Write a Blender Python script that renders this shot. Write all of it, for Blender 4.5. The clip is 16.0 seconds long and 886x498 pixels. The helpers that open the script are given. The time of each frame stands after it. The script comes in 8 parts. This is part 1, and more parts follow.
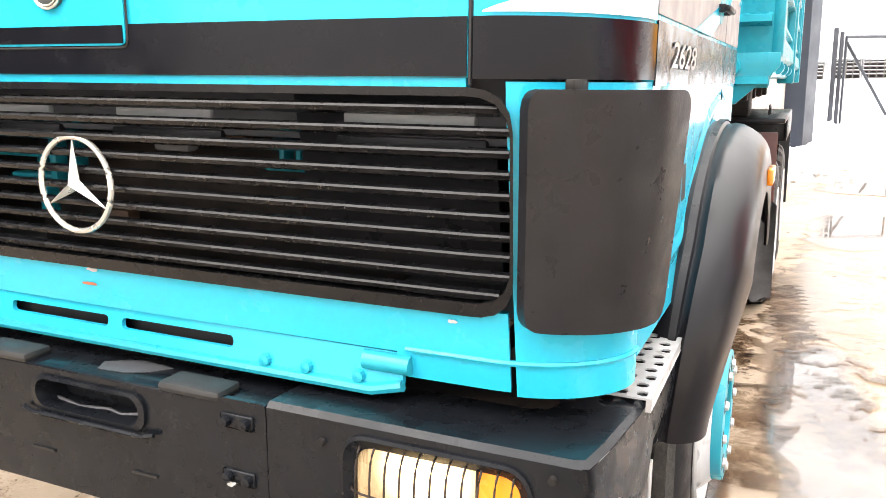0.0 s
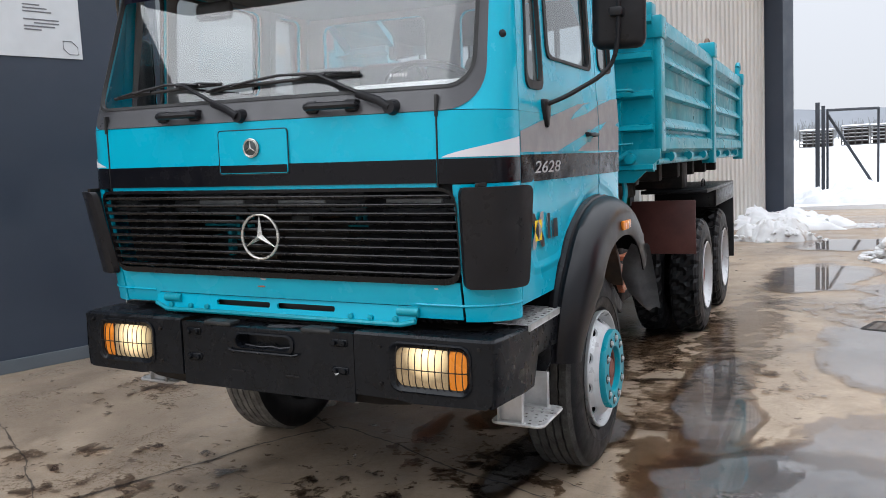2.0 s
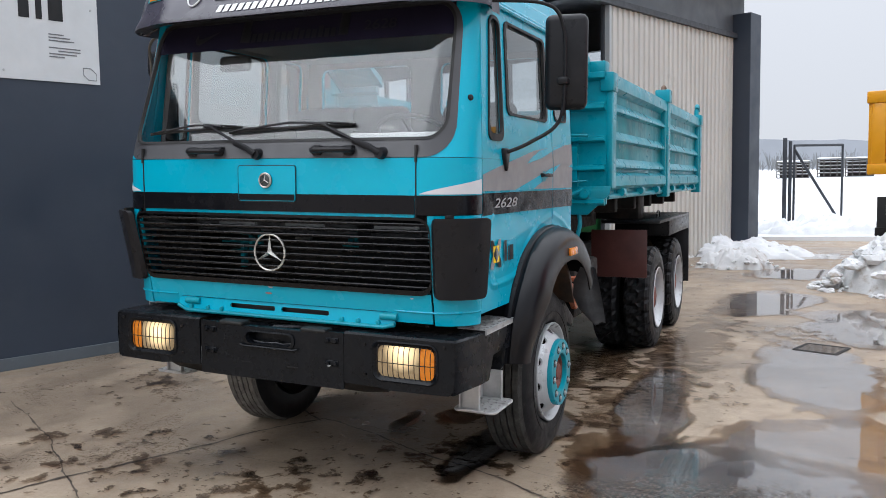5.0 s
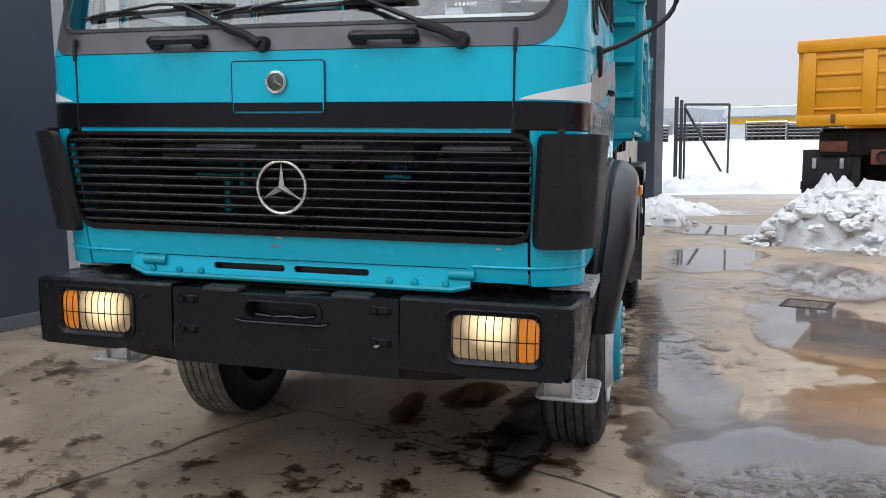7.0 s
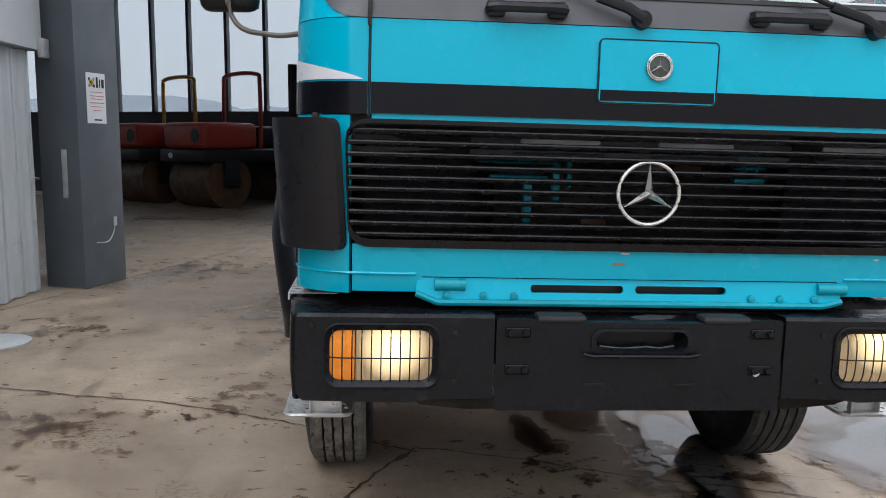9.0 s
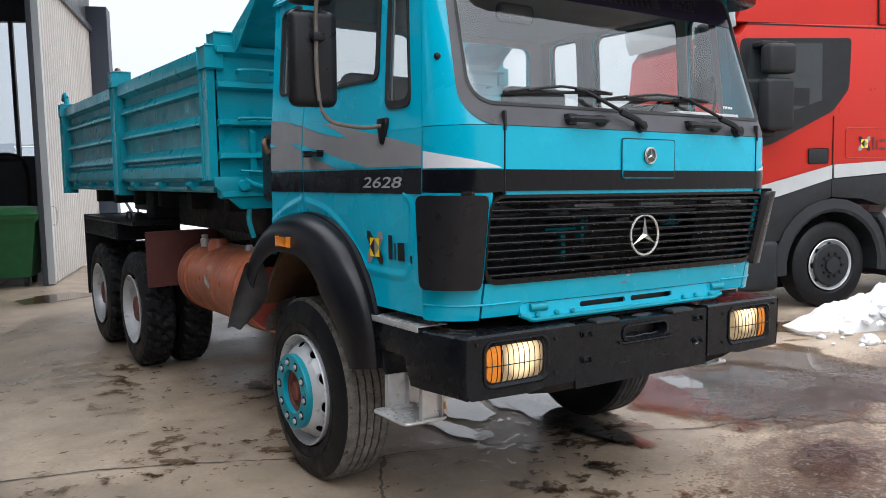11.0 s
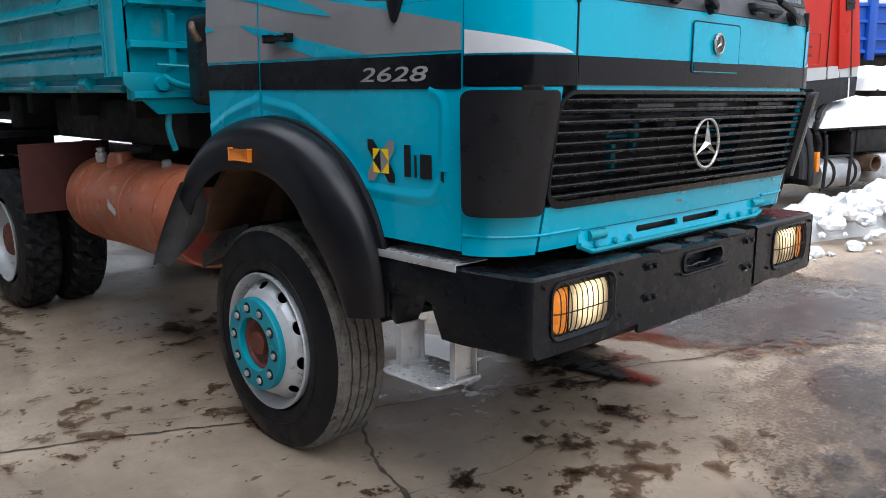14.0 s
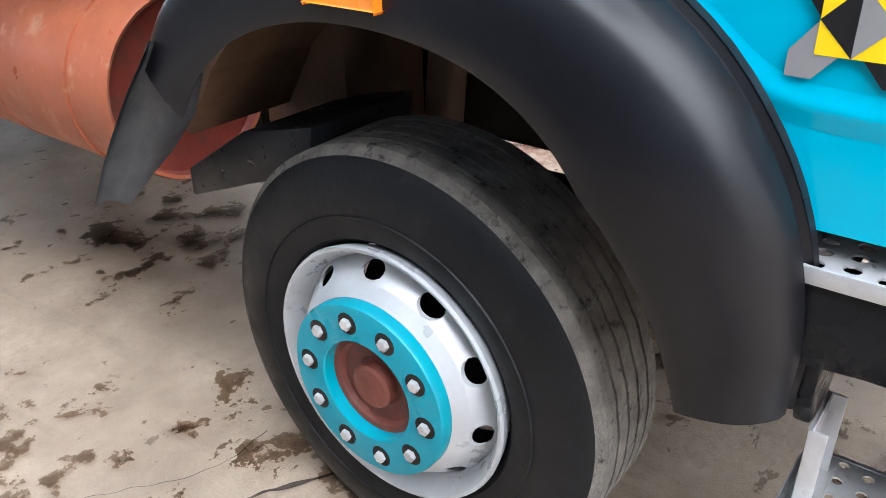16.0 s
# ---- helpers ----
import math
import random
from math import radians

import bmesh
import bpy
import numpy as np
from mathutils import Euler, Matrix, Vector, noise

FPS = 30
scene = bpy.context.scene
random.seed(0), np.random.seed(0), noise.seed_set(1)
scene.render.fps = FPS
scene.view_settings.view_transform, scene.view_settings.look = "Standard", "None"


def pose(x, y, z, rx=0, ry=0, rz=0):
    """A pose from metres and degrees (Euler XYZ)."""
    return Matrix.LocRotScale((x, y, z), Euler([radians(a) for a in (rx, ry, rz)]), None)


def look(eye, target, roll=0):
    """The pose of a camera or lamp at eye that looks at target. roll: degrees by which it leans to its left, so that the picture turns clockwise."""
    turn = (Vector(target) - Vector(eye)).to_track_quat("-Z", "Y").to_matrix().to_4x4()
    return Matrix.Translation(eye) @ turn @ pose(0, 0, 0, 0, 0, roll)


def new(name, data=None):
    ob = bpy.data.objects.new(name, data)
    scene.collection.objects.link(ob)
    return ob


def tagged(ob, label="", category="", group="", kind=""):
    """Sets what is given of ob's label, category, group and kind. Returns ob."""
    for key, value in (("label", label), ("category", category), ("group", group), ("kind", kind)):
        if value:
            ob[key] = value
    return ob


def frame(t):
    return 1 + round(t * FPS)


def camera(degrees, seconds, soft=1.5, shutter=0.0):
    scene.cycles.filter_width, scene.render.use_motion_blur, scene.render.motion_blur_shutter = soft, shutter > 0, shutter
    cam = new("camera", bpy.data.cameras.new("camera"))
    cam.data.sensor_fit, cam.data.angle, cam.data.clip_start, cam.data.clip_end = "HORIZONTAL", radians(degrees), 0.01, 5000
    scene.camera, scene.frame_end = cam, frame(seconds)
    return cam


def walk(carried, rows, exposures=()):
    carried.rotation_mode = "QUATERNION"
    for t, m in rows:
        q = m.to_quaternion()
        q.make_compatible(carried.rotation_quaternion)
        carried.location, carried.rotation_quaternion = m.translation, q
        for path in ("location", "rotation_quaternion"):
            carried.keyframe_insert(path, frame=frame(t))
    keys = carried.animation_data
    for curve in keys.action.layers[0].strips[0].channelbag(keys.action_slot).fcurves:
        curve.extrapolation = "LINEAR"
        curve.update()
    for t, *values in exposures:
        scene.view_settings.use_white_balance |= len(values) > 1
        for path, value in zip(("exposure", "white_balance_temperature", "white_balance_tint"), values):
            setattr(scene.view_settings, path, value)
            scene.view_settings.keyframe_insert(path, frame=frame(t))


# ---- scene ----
cam = camera(57.3, 16.0, 0.9)
PATH = [
    (0, (1.378, -1.205, 1.592), (0.580, 0.578, 1.197), -0.7),
    (0.3, (1.556, -1.428, 1.624), (0.652, 0.325, 1.289), -0.6),
    (0.5, (1.650, -1.617, 1.628), (0.720, 0.126, 1.321), -0.9),
    (1, (1.890, -2.035, 1.640), (1.010, -0.250, 1.407), -1.9),
    (1.5, (2.130, -2.415, 1.676), (1.265, -0.625, 1.436), -2.4),
    (2, (2.270, -2.845, 1.672), (1.405, -1.052, 1.467), -2.8),
    (2.5, (2.453, -3.135, 1.723), (1.595, -1.34, 1.513), -1.9),
    (3, (2.576, -3.402, 1.762), (1.733, -1.596, 1.596), -1.1),
    (3.2, (2.57, -3.524, 1.764), (1.745, -1.707, 1.629), -0.9),
    (5.3, (2.661, -3.567, 1.753), (1.837, -1.754, 1.575), -1.0),
    (5.5, (2.597, -3.505, 1.714), (1.791, -1.686, 1.51), -1.0),
    (6, (2.291, -3.253, 1.638), (1.576, -1.4, 1.399), -0.9),
    (6.5, (1.902, -2.937, 1.587), (1.292, -1.046, 1.351), -0.8),
    (7, (1.367, -2.788, 1.547), (0.86, -0.87, 1.295), -0.7),
    (7.5, (0.821, -2.635, 1.525), (0.436, -0.691, 1.258), -0.8),
    (8, (0.255, -2.567, 1.522), (0.031, -0.596, 1.27), -0.3),
    (8.5, (-0.313, -2.522, 1.531), (-0.316, -0.538, 1.28), -0.1),
    (8.7, (-0.525, -2.469, 1.543), (-0.476, -0.486, 1.288), 0.2),
    (10.8, (-2.879, -2.611, 1.686), (-1.775, -0.962, 1.442), -1.0),
    (11, (-3.056, -2.715, 1.724), (-1.936, -1.068, 1.537), -1.2),
    (11.5, (-3.482, -2.903, 1.774), (-2.329, -1.269, 1.724), -1.4),
    (12, (-3.693, -3.04, 1.795), (-2.506, -1.431, 1.758), -1.8),
    (12.5, (-3.687, -2.983, 1.743), (-2.459, -1.411, 1.6), -1.9),
    (13, (-3.527, -2.608, 1.726), (-2.246, -1.098, 1.442), -1.6),
    (13.5, (-3.253, -2.173, 1.688), (-1.944, -0.7, 1.344), -1.1),
    (14, (-3.054, -1.616, 1.655), (-1.696, -0.205, 1.252), -0.8),
    (14.5, (-2.86, -1.102, 1.652), (-1.465, 0.246, 1.167), -0.7),
    (15, (-2.675, -0.562, 1.648), (-1.264, 0.717, 1.037), -1.3),
    (15.3, (-2.517, -0.226, 1.66), (-1.163, 1.076, 0.973), -2.5),
    (15.5, (-2.51, 0.004, 1.649), (-1.116, 1.235, 0.912), -2.4),
    (16, (-2.24, 0.504, 1.616), (-0.855, 1.586, 0.661), -1.3),
]
walk(cam, [(t, look(eye, target, roll)) for t, eye, target, roll in PATH], [(0, 2.05, 6900, 12), (0.5, 1.5, 6800, 12), (1.0, 0.9, 6600, 10), (1.5, 0.48, 6300, 10), (2.0, 0.36, 6080, 10), (3.2, 0.3, 6020, 10), (7.6, 0.18, 6020, 10), (8.5, 0.34, 6020, 10), (10.8, 0.6, 6080, 10), (11.5, 0.4, 6020, 10), (12.0, 0.25, 6020, 10), (12.5, 0.22, 6020, 10), (13.5, 0.35, 5900, 10), (14.5, 0.75, 5850, 10), (15.3, 1.3, 5850, 10), (16, 1.95, 5850, 10)])


# ---- world and light ----
world = bpy.data.worlds.new("sky")
scene.world = world
world.use_nodes = True
wn, wl = world.node_tree.nodes, world.node_tree.links
wn.clear()
w_out, w_bg, w_mix = wn.new("ShaderNodeOutputWorld"), wn.new("ShaderNodeBackground"), wn.new("ShaderNodeMix")
w_sky, w_gain = wn.new("ShaderNodeTexSky"), wn.new("ShaderNodeMix")
w_sky.sky_type, w_sky.sun_disc = 'NISHITA', False
w_sky.sun_elevation, w_sky.sun_rotation = radians(37), radians(229)
w_gain.data_type, w_gain.blend_type = 'RGBA', 'MULTIPLY'
w_gain.inputs[0].default_value = 1.0
w_gain.inputs[7].default_value = (0.11, 0.11, 0.11, 1)
w_mix.data_type = 'RGBA'
w_mix.inputs[0].default_value = 0.97          # closed cloud cover over the blue
# an overcast sky is about three times as bright overhead as at the horizon
w_co, w_sep, w_ramp = wn.new("ShaderNodeTexCoord"), wn.new("ShaderNodeSeparateXYZ"), wn.new("ShaderNodeValToRGB")
wl.new(w_co.outputs["Generated"], w_sep.inputs[0])
wl.new(w_sep.outputs[2], w_ramp.inputs[0])
w_ramp.color_ramp.elements[0].position, w_ramp.color_ramp.elements[0].color = 0.0, (0.61, 0.61, 0.622, 1)
w_ramp.color_ramp.elements[1].position, w_ramp.color_ramp.elements[1].color = 1.0, (2.75, 2.76, 2.80, 1)
w_step = w_ramp.color_ramp.elements.new(0.42)
w_step.color = (0.79, 0.79, 0.80, 1)
wl.new(w_ramp.outputs[0], w_mix.inputs[7])
wl.new(w_sky.outputs[0], w_gain.inputs[6])
wl.new(w_gain.outputs[2], w_mix.inputs[6])
wl.new(w_mix.outputs[2], w_bg.inputs[0])
w_bg.inputs[1].default_value = 1.0
wl.new(w_bg.outputs[0], w_out.inputs[0])
sun_data = bpy.data.lights.new("sun", 'SUN')
sun_data.energy, sun_data.angle, sun_data.color = 1.15, radians(60), (1.0, 0.98, 0.95)
sun = new("sun", sun_data)
sun.matrix_world = look((-8, -6, 8), (0, 1, 0))


# ---- materials ----
def ramp(nt, src, a, b, ca=(0, 0, 0, 1), cb=(1, 1, 1, 1)):
    r = nt.nodes.new("ShaderNodeValToRGB")
    r.color_ramp.elements[0].position, r.color_ramp.elements[1].position = a, b
    r.color_ramp.elements[0].color, r.color_ramp.elements[1].color = ca, cb
    nt.links.new(src, r.inputs[0])
    return r.outputs[0]


def noise_of(nt, co, scale, detail=5, rough=0.55, dist=0.0):
    n = nt.nodes.new("ShaderNodeTexNoise")
    n.inputs["Scale"].default_value, n.inputs["Detail"].default_value = scale, detail
    n.inputs["Roughness"].default_value, n.inputs["Distortion"].default_value = rough, dist
    nt.links.new(co, n.inputs["Vector"])
    return n.outputs["Fac"]


def blend(nt, fac, a, b, kind='MIX'):
    m = nt.nodes.new("ShaderNodeMix")
    m.data_type, m.blend_type = 'RGBA', kind
    for i, v in ((0, fac), (6, a), (7, b)):
        if isinstance(v, (int, float)):
            m.inputs[i].default_value = v
        elif isinstance(v, tuple):
            m.inputs[i].default_value = (*v[:3], 1)
        else:
            nt.links.new(v, m.inputs[i])
    return m.outputs[2]


def mat(name, col, rough=0.5, metal=0.0, var=0.12, scale=5.0, bump=0.03, bscale=60.0, coat=0.0, dirt=None, dirt_at=(0.55, 0.7), dirt_scale=3.0, rvar=0.15, ior=1.45, spec=0.5, stretch=None):
    m = bpy.data.materials.new(name)
    m.use_nodes = True
    nt = m.node_tree
    p = nt.nodes["Principled BSDF"]
    co = nt.nodes.new("ShaderNodeTexCoord").outputs["Object"]
    big = noise_of(nt, co, scale, 4)
    dark = tuple(c * (1 - var) for c in col)
    light = tuple(min(1, c * (1 + var)) for c in col)
    c = ramp(nt, big, 0.3, 0.7, (*dark, 1), (*light, 1))
    fine = noise_of(nt, co, bscale, 3)
    c = blend(nt, 0.5 * var, c, fine, 'OVERLAY')
    if dirt:
        dco = co
        if stretch:
            mp = nt.nodes.new("ShaderNodeMapping")
            mp.inputs["Scale"].default_value = stretch
            nt.links.new(co, mp.inputs[0])
            dco = mp.outputs[0]
        d = ramp(nt, noise_of(nt, dco, dirt_scale, 8, 0.65), *dirt_at)
        c = blend(nt, d, c, dirt)
    nt.links.new(c, p.inputs["Base Color"])
    r = ramp(nt, noise_of(nt, co, scale * 2.3, 5), 0.3, 0.75, (max(0, rough - rvar),) * 3 + (1,), (min(1, rough + rvar),) * 3 + (1,))
    nt.links.new(r, p.inputs["Roughness"])
    p.inputs["Metallic"].default_value, p.inputs["IOR"].default_value = metal, ior
    p.inputs["Specular IOR Level"].default_value = spec
    p.inputs["Coat Weight"].default_value, p.inputs["Coat Roughness"].default_value = coat, 0.05
    if bump:
        b = nt.nodes.new("ShaderNodeBump")
        b.inputs["Strength"].default_value, b.inputs["Distance"].default_value = bump, 0.01
        nt.links.new(fine, b.inputs["Height"])
        nt.links.new(b.outputs[0], p.inputs["Normal"])
    return m


def glass_mat(name, tint, clear=0.8, rough=0.02):
    m = bpy.data.materials.new(name)
    m.use_nodes = True
    nt = m.node_tree
    nt.nodes.clear()
    out = nt.nodes.new("ShaderNodeOutputMaterial")
    tr, gl, mx, lw, pw = (nt.nodes.new("ShaderNode" + k) for k in ("BsdfTransparent", "BsdfGlossy", "MixShader", "LayerWeight", "Math"))
    tr.inputs[0].default_value = (*tint, 1)
    gl.inputs["Roughness"].default_value = rough
    gl.inputs[0].default_value = (0.95, 0.97, 0.97, 1)
    lw.inputs[0].default_value = 0.5
    pw.operation = 'POWER'
    pw.inputs[1].default_value = 5.0
    nt.links.new(lw.outputs["Facing"], pw.inputs[0])
    mad = nt.nodes.new("ShaderNodeMath")
    mad.operation = 'MULTIPLY_ADD'
    mad.inputs[1].default_value, mad.inputs[2].default_value = clear, 1.04 - clear
    nt.links.new(pw.outputs[0], mad.inputs[0])
    nt.links.new(mad.outputs[0], mx.inputs[0])
    nt.links.new(tr.outputs[0], mx.inputs[1])
    nt.links.new(gl.outputs[0], mx.inputs[2])
    nt.links.new(mx.outputs[0], out.inputs[0])
    return m


def glow_mat(name, col, strength):
    m = mat(name, col, 0.3, bump=0)
    p = m.node_tree.nodes["Principled BSDF"]
    p.inputs["Emission Color"].default_value, p.inputs["Emission Strength"].default_value = (*col, 1), strength
    return m


TEAL = mat("teal_paint", (0.008, 0.385, 0.55), 0.26, var=0.06, scale=1.5, bump=0.008, bscale=90, coat=0.25, dirt=(0.02, 0.31, 0.42), dirt_at=(0.62, 0.9), dirt_scale=4, spec=0.28)
TEAL_WORN = mat("worn_teal_paint", (0.008, 0.26, 0.335), 0.36, var=0.16, scale=2.5, bump=0.06, bscale=50, coat=0.1, dirt=(0.16, 0.24, 0.25), dirt_at=(0.62, 0.78), dirt_scale=7, spec=0.35)
TEAL_SCUFF = mat("scuffed_teal_panel", (0.008, 0.215, 0.265), 0.40, var=0.3, scale=3, bump=0.45, bscale=7, spec=0.22, dirt=(0.36, 0.45, 0.45), dirt_at=(0.60, 0.70), dirt_scale=3.2, stretch=(1, 4.0, 1.6))
FENDER = mat("black_fender_plastic", (0.007, 0.007, 0.009), 0.40, var=0.2, scale=5, bump=0.012, bscale=160, dirt=(0.012, 0.012, 0.013), dirt_at=(0.6, 0.85), dirt_scale=4, coat=0.4, spec=0.10, rvar=0.04)
FENDER.node_tree.nodes["Principled BSDF"].inputs["Coat Roughness"].default_value = 0.26
GRILLE = mat("black_grille_plastic", (0.006, 0.006, 0.007), 0.28, var=0.2, scale=8, bump=0.02, bscale=150, spec=0.30)
BLACK = mat("black_plastic", (0.012, 0.012, 0.014), 0.38, spec=0.28, var=0.2, scale=8, bump=0.06, bscale=220, dirt=(0.026, 0.025, 0.025), dirt_at=(0.6, 0.85), dirt_scale=5)
BLACK_PAINT = mat("black_painted_steel", (0.0055, 0.0065, 0.0085), 0.30, spec=0.24, var=0.2, scale=6, bump=0.10, bscale=14, dirt=(0.035, 0.033, 0.03), dirt_at=(0.62, 0.8), dirt_scale=6)
BAND = mat("black_band_film", (0.004, 0.004, 0.006), 0.24, spec=0.25, var=0.1, bump=0.01)
COWL = mat("grey_cowl_paint", (0.055, 0.055, 0.06), 0.42, var=0.1, bump=0.03)
GREYFILM = mat("grey_film", (0.24, 0.235, 0.24), 0.46, var=0.06, bump=0.01, spec=0.4)
SILVERFILM = mat("silver_grey_film", (0.30, 0.30, 0.30), 0.4, var=0.06, bump=0.01)
WHITEFILM = mat("white_film", (0.62, 0.63, 0.65), 0.4, var=0.05, bump=0.01)
VISOR = mat("dark_visor_plastic", (0.045, 0.042, 0.058), 0.30, var=0.15, scale=3, bump=0.03)
FLAP = mat("weathered_grey_rubber", (0.080, 0.083, 0.090), 0.55, var=0.3, scale=9, bump=0.1)
RUBBER = mat("black_rubber", (0.015, 0.015, 0.015), 0.6, var=0.2, bump=0.05)
TYRE = mat("tyre_rubber", (0.009, 0.009, 0.010), 0.5, var=0.25, scale=5, bump=0.12, bscale=70, dirt=(0.035, 0.032, 0.03), dirt_at=(0.60, 0.85), dirt_scale=6, spec=0.25)
# Darker tread tone, used only on the +x front tyre.
TREAD_DARK = mat("darker_tread_rubber", (0.045, 0.043, 0.040), 0.75, var=0.35, scale=14, bump=0.9, bscale=60, spec=0.2)
TREAD = mat("dusty_tread_rubber", (0.150, 0.138, 0.122), 0.9, var=0.35, scale=14, bump=0.9, bscale=60, dirt=(0.035, 0.032, 0.028), dirt_at=(0.56, 0.68), dirt_scale=30, spec=0.2)
RIM = mat("silver_painted_rim", (0.49, 0.50, 0.51), 0.38, 0.25, var=0.12, scale=6, bump=0.04, dirt=(0.22, 0.2, 0.18), dirt_at=(0.62, 0.82), dirt_scale=9)
RUST = mat("red_oxide_hub", (0.16, 0.045, 0.03), 0.6, var=0.3, scale=12, bump=0.15)
OXIDE = mat("red_brown_sheet", (0.085, 0.028, 0.024), 0.45, var=0.25, scale=4, bump=0.05, dirt=(0.14, 0.07, 0.05), dirt_at=(0.6, 0.8))
# Tank-end red, darkened to carry the shadow in the hollow dish.
TANK_END_SHADED = mat("shaded_red_oxide_paint", (0.20, 0.035, 0.022), 0.5, var=0.3, scale=5, bump=0.05, dirt=(0.10, 0.05, 0.035), dirt_at=(0.5, 0.7), dirt_scale=8)
TANK = mat("orange_brown_tank_paint", (0.36, 0.105, 0.05), 0.4, var=0.2, scale=3, bump=0.04, dirt=(0.46, 0.22, 0.13), dirt_at=(0.56, 0.66), dirt_scale=7)
BROWNBOX = mat("rusty_brown_steel", (0.10, 0.055, 0.03), 0.6, var=0.35, scale=5, bump=0.1, dirt=(0.03, 0.026, 0.022), dirt_at=(0.5, 0.7))
STEEL = mat("galvanised_steel", (0.52, 0.52, 0.52), 0.42, 0.5, var=0.2, scale=8, bump=0.06, dirt=(0.18, 0.16, 0.14), dirt_at=(0.58, 0.8), dirt_scale=12)
CHROME = mat("bright_chrome", (0.75, 0.75, 0.74), 0.22, 0.9, var=0.05, bump=0.0)
SILVER = mat("silver_badge", (0.55, 0.54, 0.5), 0.3, 0.7, var=0.05, bump=0.0)
BADGE = mat("dark_badge", (0.06, 0.07, 0.07), 0.35, 0.3, bump=0)
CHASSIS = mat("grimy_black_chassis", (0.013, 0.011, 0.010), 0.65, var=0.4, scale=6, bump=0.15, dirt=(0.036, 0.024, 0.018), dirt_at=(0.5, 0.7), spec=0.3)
AMBER = mat("amber_lens", (0.75, 0.22, 0.01), 0.25, var=0.1, bump=0.05, coat=0.5)
LAMP_AMBER = glow_mat("lit_amber_lens", (0.80, 0.25, 0.02), 0.04)


def lamp_mat():
    """A fluted lens, brightest in front of its bulb."""
    m = glow_mat("lit_headlamp_lens", (0.38, 0.27, 0.15), 0.1)
    m.node_tree.nodes["Principled BSDF"].inputs["Emission Color"].default_value = (1.0, 0.73, 0.37, 1)
    nt = m.node_tree
    p = nt.nodes["Principled BSDF"]
    sep, ab, cmb, dst = (nt.nodes.new("ShaderNode" + k) for k in ("SeparateXYZ", "Math", "CombineXYZ", "VectorMath"))
    nt.links.new(nt.nodes.new("ShaderNodeTexCoord").outputs["Object"], sep.inputs[0])
    ab.operation, dst.operation = 'ABSOLUTE', 'DISTANCE'
    nt.links.new(sep.outputs[0], ab.inputs[0])
    nt.links.new(ab.outputs[0], cmb.inputs[0])
    nt.links.new(sep.outputs[2], cmb.inputs[2])
    nt.links.new(cmb.outputs[0], dst.inputs[0])
    dst.inputs[1].default_value = (0.80, 0, 0.92)
    r = ramp(nt, dst.outputs["Value"], 0.0, 0.11, (1.9, 1.9, 1.9, 1), (0.05, 0.05, 0.05, 1))
    nt.links.new(r, p.inputs["Emission Strength"])
    w, b = nt.nodes.new("ShaderNodeTexWave"), nt.nodes.new("ShaderNodeBump")
    w.inputs["Scale"].default_value = 38
    nt.links.new(cmb.outputs[0], w.inputs["Vector"])
    nt.links.new(w.outputs["Fac"], b.inputs["Height"])
    b.inputs["Strength"].default_value, b.inputs["Distance"].default_value = 0.35, 0.004
    nt.links.new(b.outputs[0], p.inputs["Normal"])
    return m


LAMP = lamp_mat()
ARMGREY = mat("dusty_brown_grey_tube", (0.13, 0.11, 0.092), 0.5, var=0.3, scale=9, bump=0.05)
CABIN = mat("dark_grey_cab_interior", (0.09, 0.09, 0.095), 0.7, var=0.2, bump=0.05)
CABIN_LIGHT = mat("grey_cab_lining", (0.30, 0.30, 0.30), 0.8, var=0.1, bump=0.05)
GLASS = glass_mat("window_glass", (0.88, 0.90, 0.90), 0.952)
SIDEGLASS = glass_mat("side_window_glass", (0.84, 0.87, 0.87), 0.92)
TINT = mat("violet_sun_strip_film", (0.016, 0.014, 0.028), 0.12, var=0.08, bump=0, spec=0.25)
LETTER_DARK = mat("dark_lettering", (0.006, 0.006, 0.007), 0.5, bump=0)
LETTER_WHITE = mat("white_lettering", (0.72, 0.72, 0.72), 0.5, bump=0)
YELLOWFILM = mat("yellow_film", (0.85, 0.6, 0.0), 0.4, bump=0)
NAVY = mat("dark_blue_grey_cladding", (0.036, 0.047, 0.068), 0.5, var=0.08, scale=0.8, bump=0.02, dirt=(0.05, 0.06, 0.078), dirt_at=(0.5, 0.9), dirt_scale=1.2)
FASCIA = mat("slate_grey_fascia", (0.085, 0.095, 0.11), 0.5, var=0.08, scale=1, bump=0.02)
PILLAR = mat("slate_grey_column_paint", (0.10, 0.115, 0.13), 0.5, var=0.12, scale=1.5, bump=0.03, dirt=(0.16, 0.17, 0.18), dirt_at=(0.62, 0.75), dirt_scale=2)
SHEET = mat("pale_corrugated_sheet", (0.57, 0.55, 0.52), 0.5, var=0.07, scale=0.7, bump=0.02, dirt=(0.36, 0.33, 0.29), dirt_at=(0.6, 0.9), dirt_scale=1.5)
SHEETGREY = mat("light_grey_steel_door", (0.45, 0.47, 0.48), 0.45, var=0.07, scale=1, bump=0.02, dirt=(0.25, 0.25, 0.25), dirt_at=(0.6, 0.9))
POSTER = mat("white_sign_panel", (0.62, 0.63, 0.64), 0.5, var=0.04, bump=0.0)
GREYBAR = mat("grey_print", (0.16, 0.16, 0.17), 0.6, bump=0)
REDBAR = mat("red_print", (0.5, 0.12, 0.1), 0.6, bump=0)
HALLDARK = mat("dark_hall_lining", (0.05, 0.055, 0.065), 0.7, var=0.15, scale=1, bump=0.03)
PANELWHITE = glass_mat("translucent_daylight_panel", (0.85, 0.88, 0.9), 0.95, 0.4)
